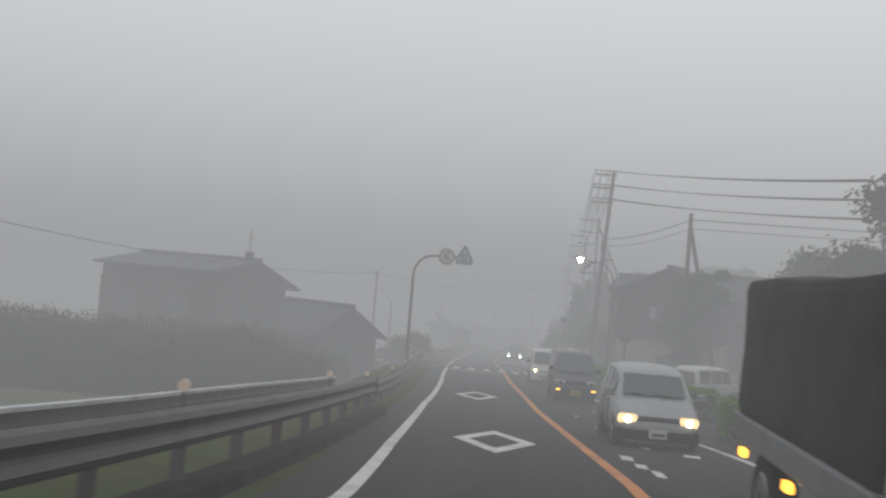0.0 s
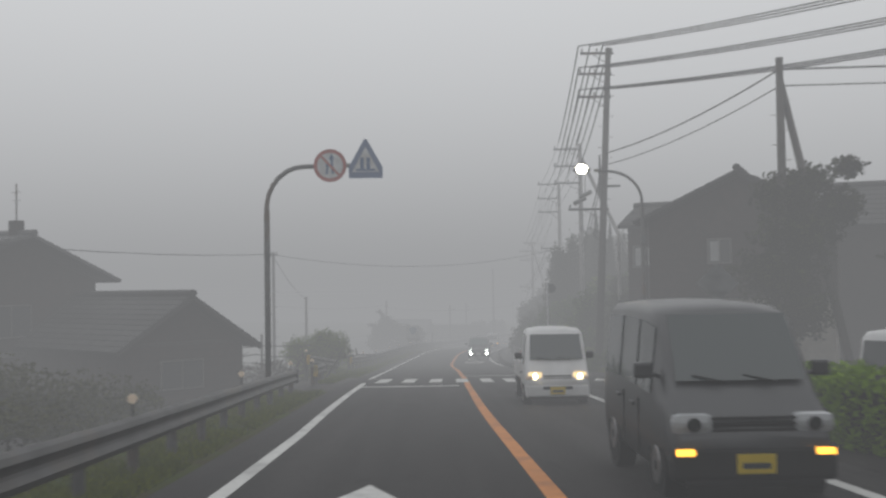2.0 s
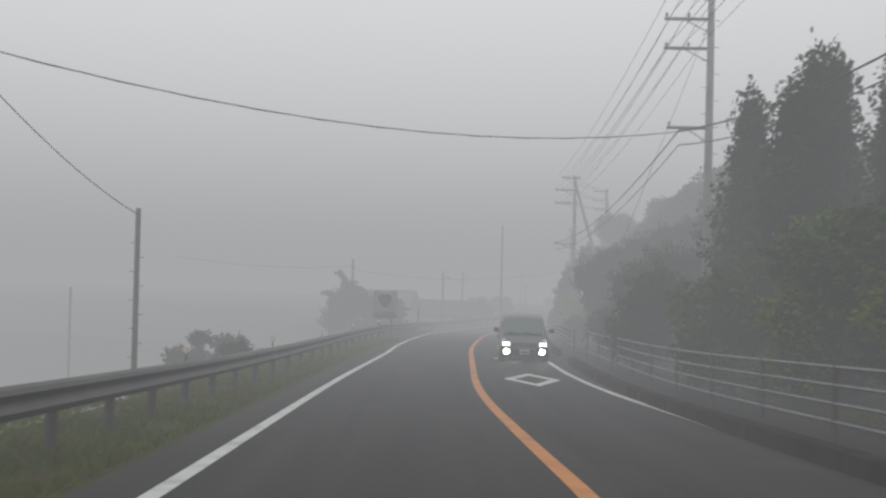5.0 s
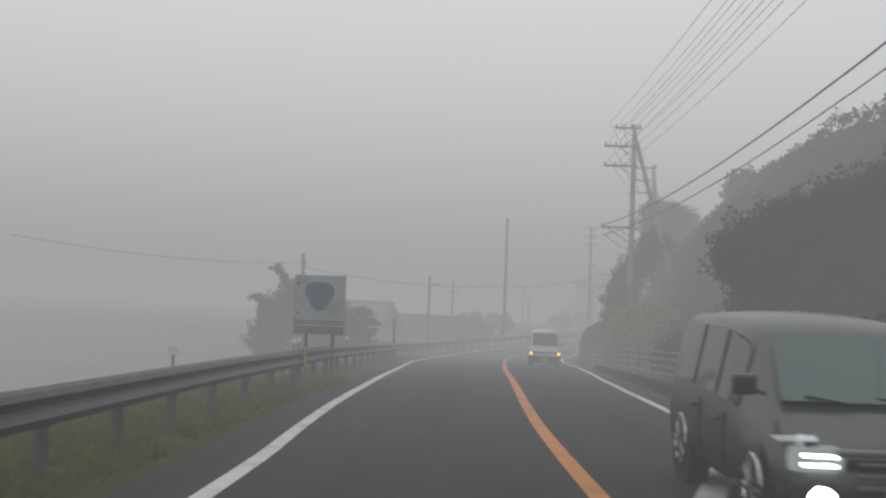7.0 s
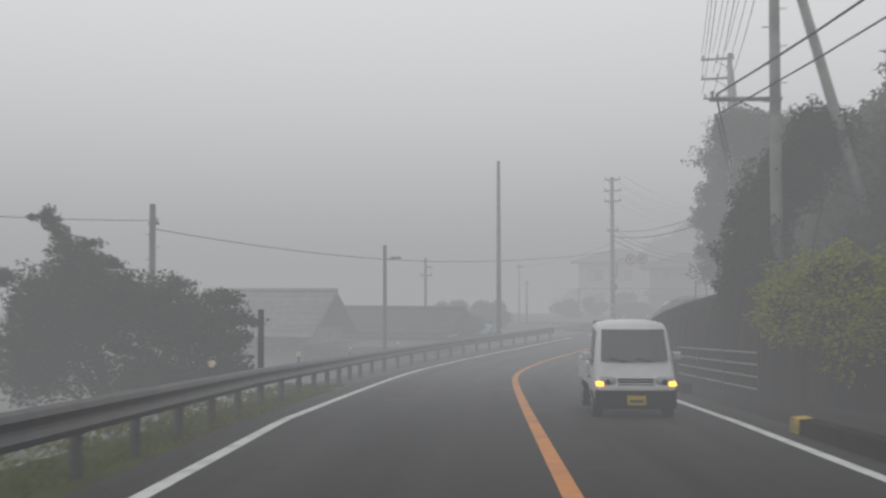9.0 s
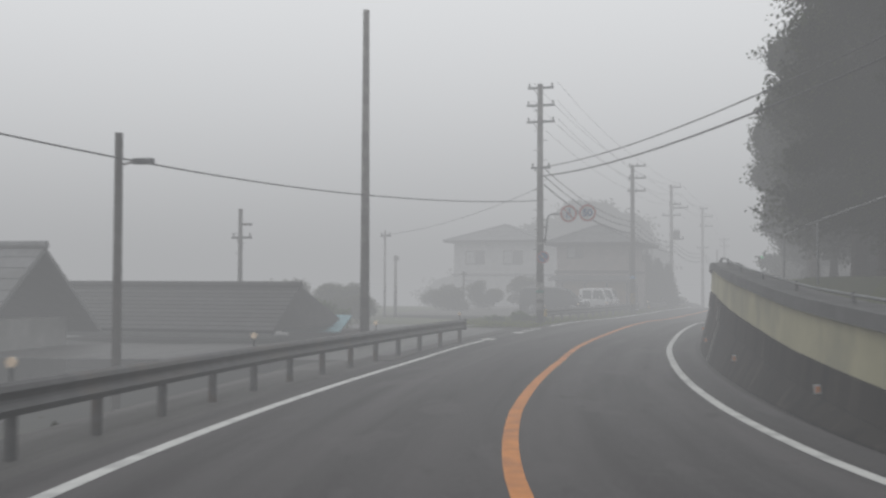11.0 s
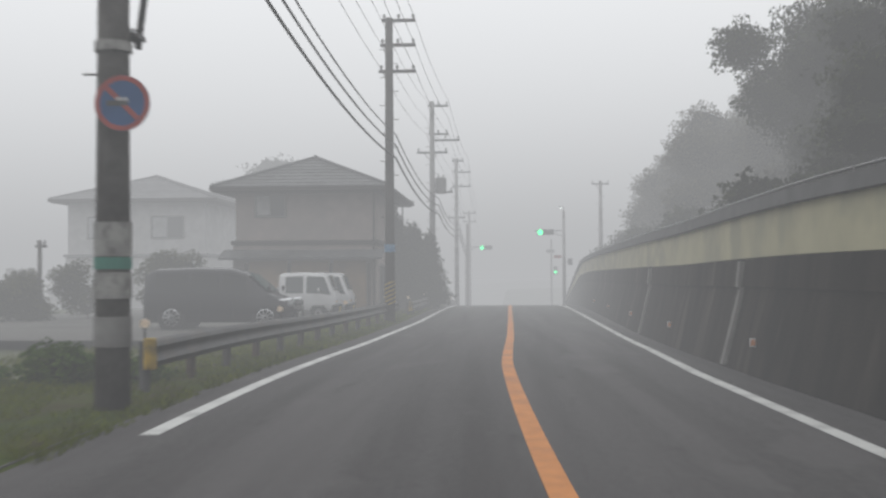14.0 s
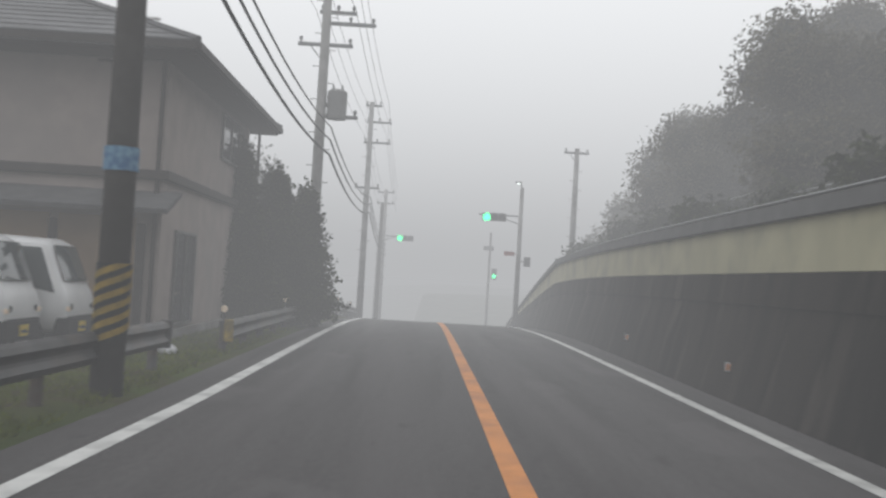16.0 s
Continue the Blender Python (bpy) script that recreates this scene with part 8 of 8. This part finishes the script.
def face(root, y, width, lamp_z, lamp_x, lit, plate, plate_x=0.0, amber=False, amber_lit=False, lamp_r=0.09, grille=0.5, mirror=None, skirt=0.24, bumper=None, lamp_w=0.27):
    """Lamps, grille, bumper and plate of a front at y."""
    for d in (-1, 1):
        bm = bmesh.new()
        box(bm, (d * lamp_x, y - 0.05, lamp_z), (lamp_w, 0.16, 0.18), bevel=0.07)
        l = part("headlight", bm, LENS_LIT if lit is HEAD_GLOW else LENS_LIT_COOL if lit else LAMP_CLEAR, root)
        bm = bmesh.new()
        rod(bm, (d * lamp_x, y + 0.02, lamp_z), (d * lamp_x, y + 0.045, lamp_z), lamp_r * 0.66, n=16)
        if lit is HEAD_COOL:                            # two thin light bars in place of a round bulb
            bm.free()
            for up in (-0.03, 0.03):
                bm = bmesh.new()
                box(bm, (d * lamp_x, y + 0.035, lamp_z + up), (lamp_w * 0.62, 0.02, 0.018), bevel=0.004)
                part("light_bar", bm, lit, l)
        else:
            part("bulb", bm, lit if lit else DARK_LENS, l)
        if amber:
            bm = bmesh.new()
            box(bm, (d * (width / 2 - 0.09), y - 0.02, lamp_z - 0.03), (0.13, 0.14, 0.08), bevel=0.02)
            part("indicator", bm, AMBER_GLOW if amber_lit else LENS_AMBER, root, "amber indicator lamp")
        bm = bmesh.new()
        box(bm, (d * (width / 2 + 0.09), y - 0.62, lamp_z + 0.42), (0.17, 0.07, 0.15), bevel=0.03)
        rod(bm, (d * (width / 2 - 0.06), y - 0.62, lamp_z + 0.36), (d * (width / 2 + 0.06), y - 0.62, lamp_z + 0.4), 0.02, n=6)
        part("mirror", bm, mirror or BUMPER, root)
    bm = bmesh.new()
    box(bm, (0, y - 0.06, 0.24 + skirt / 2), (width * 0.985, 0.22, skirt), bevel=0.06)
    part("bumper", bm, bumper or BUMPER, root)
    if bumper:
        bm = bmesh.new()
        box(bm, (0, y + 0.045, 0.24 + skirt * 0.72), (width * 0.46, 0.03, 0.07), bevel=0.012)
        part("air_slot", bm, BUMPER, root)
        bm = bmesh.new()
        box(bm, (0, y - 0.04, 0.235), (width * 0.9, 0.2, 0.08), bevel=0.02)
        part("lower_valance", bm, BUMPER, root)
    for k in range(2 if bumper else 3):
        bm = bmesh.new()
        box(bm, (0, y + 0.005, lamp_z - 0.05 + 0.05 * k), (width * grille, 0.05, 0.022), bevel=0.006)
        part("grille_bar", bm, BUMPER, root)
    bm = bmesh.new()
    box(bm, (plate_x, y + 0.065, 0.40), (0.33, 0.015, 0.165), bevel=0.004)
    pl = part("number_plate", bm, plate, root)
    bm = bmesh.new()
    box(bm, (plate_x, y + 0.074, 0.385), (0.24, 0.003, 0.05))
    part("plate_bar", bm, SIGN_DARK, pl)


def stand(name, s, off, label, turn=180.0, group="vehicles on the road", up=0.0):
    p = on_road(s, off, up)
    return thing(name, (p.x, p.y, p.z), label, "vehicle", group, turn=yaw(s) + turn)


def passenger(name, shape, s, off, size, mat, label, lit, plate, spans, turn=180.0, glow_z=0.62, group="vehicles on the road", up=0.0, amber=False, amber_lit=False):
    length, width, height = size
    root = stand(name, s, off, label, turn, group, up)
    y0 = -length / 2
    body, skin = shell(root, shape, y0, length, width, height, mat)
    panes(root, skin, spans, mat=GLASS_BLACK if mat is BLACK_CAR else GLASS_DARK)
    hood = {"hatch": (0.785, 0.655), "van": (0.885, 0.75), "minivan": (0.825, 0.69)}[shape]
    screen(root, skin, *hood, 0.3, 0.92, mat=GLASS_GREEN if shape == "minivan" else GLASS_DARK)
    if shape == "hatch":
        screen(root, skin, 0.045, 0.135, 0.3, 0.9, "rear_window")
    else:
        screen(root, skin, 0.0, 0.012, 0.15, 0.9, "rear_window", out=0.03)
    wheels(root, (y0 + length * 0.19, y0 + length * 0.815), width, 0.34 if shape == "minivan" else 0.30, spokes=10 if shape == "minivan" else 0)
    for d in (-1, 1):                                   # black discs stand in for the shaded inside of the wheel openings
        for y in (y0 + length * 0.19, y0 + length * 0.815):
            bm = bmesh.new()
            rod(bm, (d * (width / 2 - 0.2), y, 0.31), (d * (width / 2 - 0.012), y, 0.31), 0.40 if shape == "minivan" else 0.36, n=22)
            part("wheel_arch", bm, BUMPER, root)
        for u in (0.38, 0.60):                          # door handles and gaps
            w, y, z = skin(u, 0)
            bm = bmesh.new()
            box(bm, (d * (w + 0.006), y - 0.28, z - 0.10), (0.03, 0.17, 0.035), bevel=0.01)
            part("door_handle", bm, mat, root)
            bm = bmesh.new()
            box(bm, (d * (w * 0.998), y, (z + 0.3) / 2), (0.012, 0.012, z - 0.35))
            part("door_gap", bm, BUMPER, root)
        bm = bmesh.new()
        w, y, z = skin(0.03, 0.2)
        box(bm, (d * w * 0.80, y - 0.02, z), (0.13, 0.1, 0.3), bevel=0.03)
        part("tail_light", bm, SIGN_RED, root)
    face(root, length / 2 - 0.04, width, height * 0.42, width * 0.36, lit, plate, amber=amber, amber_lit=amber_lit, mirror=mat, lamp_w=0.36)
    if shape == "minivan":                              # long lamps that run back along the wings
        for d in (-1, 1):
            bm = bmesh.new()
            box(bm, (d * (width * 0.42), length / 2 - 0.30, height * 0.45), (0.16, 0.52, 0.17), (8, 0, d * 9), bevel=0.05)
            part("headlight", bm, CHROME, root, "bright swept headlight")
        for k in range(4):
            bm = bmesh.new()
            box(bm, (0, length / 2 - 0.02 + 0.006 * k, height * 0.46 - 0.075 * k), (width * 0.42, 0.05, 0.024), bevel=0.008)
            part("grille_bar", bm, RIM, root, "chrome grille bar")
    return root


def kei_truck(name, s, off, label, lit=None, amber_lit=False, turn=180.0, crate=False, group="vehicles on the road", up=0.0, rails=False, cab0=0.28):
    root = stand(name, s, off, label, turn, group, up)
    root.matrix_basis = root.matrix_basis @ Matrix.Scale(0.92, 4)
    W, L, H = 1.46, 3.36, 1.78
    body, skin = shell(root, "cab" if cab0 > 0 else "long_cab", cab0, 1.68 - cab0, W, H, WHITE_CAR, 0.3, "cab")
    panes(root, skin, [(0.16, 0.56)] if cab0 > 0 else [(0.12, 0.42), (0.48, 0.90, 0.78)], 0.14, 0.86)
    screen(root, skin, *((0.83, 0.65) if cab0 > 0 else (0.94, 0.84)), 0.3, 0.9)
    screen(root, skin, 0.0, 0.02, 0.2, 0.85, "rear_window", out=0.03)
    bm = bmesh.new()
    back = 1.68 - L
    bed, mid = cab0 - 0.01 - back, (cab0 - 0.01 + back) / 2
    box(bm, (0, mid, 0.60), (W, bed, 0.08), bevel=0.01)
    part("bed_floor", bm, WHITE_CAR, root)
    for name2, c, size in (("side_board", (W / 2 - 0.02, mid, 0.80), (0.04, bed, 0.32)), ("side_board", (-W / 2 + 0.02, mid, 0.80), (0.04, bed, 0.32)), ("tail_board", (0, -1.66, 0.80), (W - 0.08, 0.04, 0.32)), ("head_board", (0, cab0 - 0.04, 0.95), (W - 0.08, 0.04, 0.62))):
        bm = bmesh.new()
        box(bm, c, size, bevel=0.01)
        b = part(name2, bm, WHITE_CAR, root)
        if name2 == "side_board":
            for k in (-0.08, 0.06):
                bm = bmesh.new()
                box(bm, (c[0] + math.copysign(0.022, c[0]), c[1], c[2] + k), (0.012, bed - 0.05, 0.03))
                part("rib", bm, WHITE_CAR, b)
    if rails:
        bm = bmesh.new()
        rod(bm, (-0.6, 0.25, 1.26), (-0.6, 0.25, 1.75), 0.02, n=6)
        rod(bm, (0.6, 0.25, 1.26), (0.6, 0.25, 1.75), 0.02, n=6)
        rod(bm, (-0.6, 0.25, 1.75), (0.6, 0.25, 1.75), 0.02, n=6)
        part("guard_frame", bm, STEEL, root)
    bm = bmesh.new()
    box(bm, (0, -0.2, 0.42), (0.7, 2.8, 0.14))
    part("chassis", bm, BUMPER, root)
    wheels(root, (-1.0, 0.98), W, 0.26, 0.15)
    for d in (-1, 1):
        # a black disc paints in the shaded gap round the front wheel
        bm = bmesh.new()
        rod(bm, (d * (W / 2 - 0.18), 0.98, 0.3), (d * (W / 2 - 0.008), 0.98, 0.3), 0.32, n=20)
        part("wheel_arch", bm, BUMPER, root)
        w, y, z = skin(0.30, 0)
        bm = bmesh.new()
        box(bm, (d * (w + 0.004), y, z - 0.1), (0.03, 0.14, 0.03), bevel=0.008)
        part("door_handle", bm, BUMPER, root)
    face(root, 1.64, W, 0.72, 0.50, lit, PLATE_YELLOW, 0.0, True, amber_lit, 0.075, 0.44, mirror=None if lit else WHITE_CAR, skirt=0.30 if lit else 0.36, bumper=WHITE_CAR if lit else None, lamp_w=0.33)
    if crate:
        q = root.matrix_basis @ Vector((0.3, -0.2, 0.645))
        c = thing("red_crate", q, "red plastic crate on a truck bed", "crate", turn=yaw(s) + turn)
        bm = bmesh.new()
        box(bm, (0, 0, 0.22), (0.6, 0.45, 0.44), bevel=0.02)
        part("crate_body", bm, RED_CRATE, c)
        bm = bmesh.new()
        box(bm, (0, 0, 0.455), (0.64, 0.49, 0.03), bevel=0.01)
        part("rim", bm, RED_CRATE, c)
    return root


def covered_truck(s, off):
    root = stand("covered_truck", s, off, "white truck with a dark tarpaulin cover and amber side lamps")
    W = 1.75
    body, skin = shell(root, "cab", 0.9, 1.55, W, 2.05, WHITE_CAR, 0.4, "cab")
    panes(root, skin, [(0.16, 0.56)], 0.12, 0.86)
    screen(root, skin, 0.83, 0.65, 0.3, 0.9)
    bm = bmesh.new()
    vs = box(bm, (0, -1.15, 1.48), (W, 3.9, 1.2), bevel=0.12)
    bmesh.ops.subdivide_edges(bm, edges=bm.edges[:], cuts=3, use_grid_fill=True)
    for v in bm.verts:
        n = noise.noise(v.co * 1.7)
        v.co += Vector((v.co.x * 0.04 * n, 0.05 * n, 0.06 * noise.noise(v.co * 2.3 + Vector((4, 0, 0))) if v.co.z > 1.4 else 0))
    part("tarpaulin", bm, TARP, root, smooth=True)
    bm = bmesh.new()
    box(bm, (0, -1.15, 0.80), (W + 0.02, 3.95, 0.22), bevel=0.02)
    part("bed", bm, SIGN_GREY, root)
    bm = bmesh.new()
    box(bm, (0, -0.3, 0.55), (0.8, 4.6, 0.25))
    part("chassis", bm, BUMPER, root)
    for y in (-2.6, -1.0, 0.4):
        for d in (-1, 1):
            bm = bmesh.new()
            box(bm, (d * (W / 2 + 0.01), y, 0.62), (0.05, 0.16, 0.07), bevel=0.01)
            part("side_lamp", bm, AMBER_GLOW, root, "lit amber side lamp")
    wheels(root, (-1.9, 1.7), W, 0.36, 0.2)
    face(root, 2.4, W, 0.8, 0.62, HEAD_GLOW, PLATE_WHITE)


covered_truck(7.4, -2.75)
passenger("silver_hatchback", "hatch", 22.6, -2.75, (3.6, 1.56, 1.52), SILVER, "silver hatchback with lit headlights on wet asphalt", HEAD_GLOW, PLATE_WHITE, [(0.14, 0.30), (0.325, 0.49), (0.515, 0.68)])
grey_van = passenger("grey_van", "van", 39.4, -2.75, (3.4, 1.44, 1.74), VAN_GREY, "dark grey high-roofed van with amber lamps on the road", None, PLATE_YELLOW, [(0.07, 0.30), (0.33, 0.55), (0.58, 0.74)])
bm = bmesh.new()
box(bm, (0, 1.655, 0.40), (1.40, 0.12, 0.28), bevel=0.04)
part("front_guard", bm, BUMPER, grey_van, "black plastic front bumper")
for d in (-1, 1):
    bm = bmesh.new()
    box(bm, (d * 0.60, 1.715, 0.50), (0.16, 0.03, 0.055), bevel=0.01)
    part("indicator", bm, AMBER_GLOW, grey_van, "lit amber indicator")
kei_truck("white_pickup", 52.5, -2.75, "small white pickup truck with lit headlights and a red crate", HEAD_GLOW, crate=True)
dark_car = passenger("dark_minivan", "minivan", 110.3, -2.9, (4.0, 1.66, 1.54), GREY_CAR, "dark grey minivan with bright fog lamps on the road", HEAD_COOL, PLATE_WHITE, [(0.08, 0.29), (0.32, 0.50), (0.53, 0.68)])
bm = bmesh.new()
box(bm, (0, 1.985, 0.70), (1.0, 0.05, 0.05), bevel=0.015)
part("chrome_bar", bm, RIM, dark_car, "chrome grille bar")
for d in (-0.58, 0.58):
    bm = bmesh.new()
    rod(bm, (d, 1.99, 0.40), (d, 2.03, 0.40), 0.12, 0.10, 18)
    lamp = part("fog_lamp", bm, BUMPER, dark_car)
    bm = bmesh.new()
    rod(bm, (d, 2.03, 0.40), (d, 2.045, 0.40), 0.085, n=18)
    part("lens", bm, FOG_GLOW, lamp, "lit white fog lamp lens")
kei_truck("white_pickup", 150.2, -2.42, "small white pickup truck with amber indicators lit", None, True, rails=True)
passenger("white_van", "van", 49.4, -9.8, (3.0, 1.4, 1.46), WHITE_CAR, "small white van parked behind a hedge", None, PLATE_YELLOW, [(0.07, 0.30), (0.33, 0.55), (0.58, 0.74)], turn=-52, group="parked vehicles")
passenger("black_minivan", "minivan", 230.3, 7.5, (4.3, 1.72, 1.74), BLACK_CAR, "black minivan parked beside a house", None, PLATE_WHITE, [(0.08, 0.29), (0.32, 0.50), (0.53, 0.68)], turn=-90, group="parked vehicles", up=0.0)

kei_truck("white_pickup", 237.6, 6.85, "small white pickup truck with a long cab parked beside a house", turn=-90, group="parked vehicles", up=-0.02, cab0=-0.55)
kei_truck("white_pickup", 239.3, 6.6, "small white pickup truck parked beside another pickup", turn=-90, group="parked vehicles", up=-0.02, cab0=-0.55)
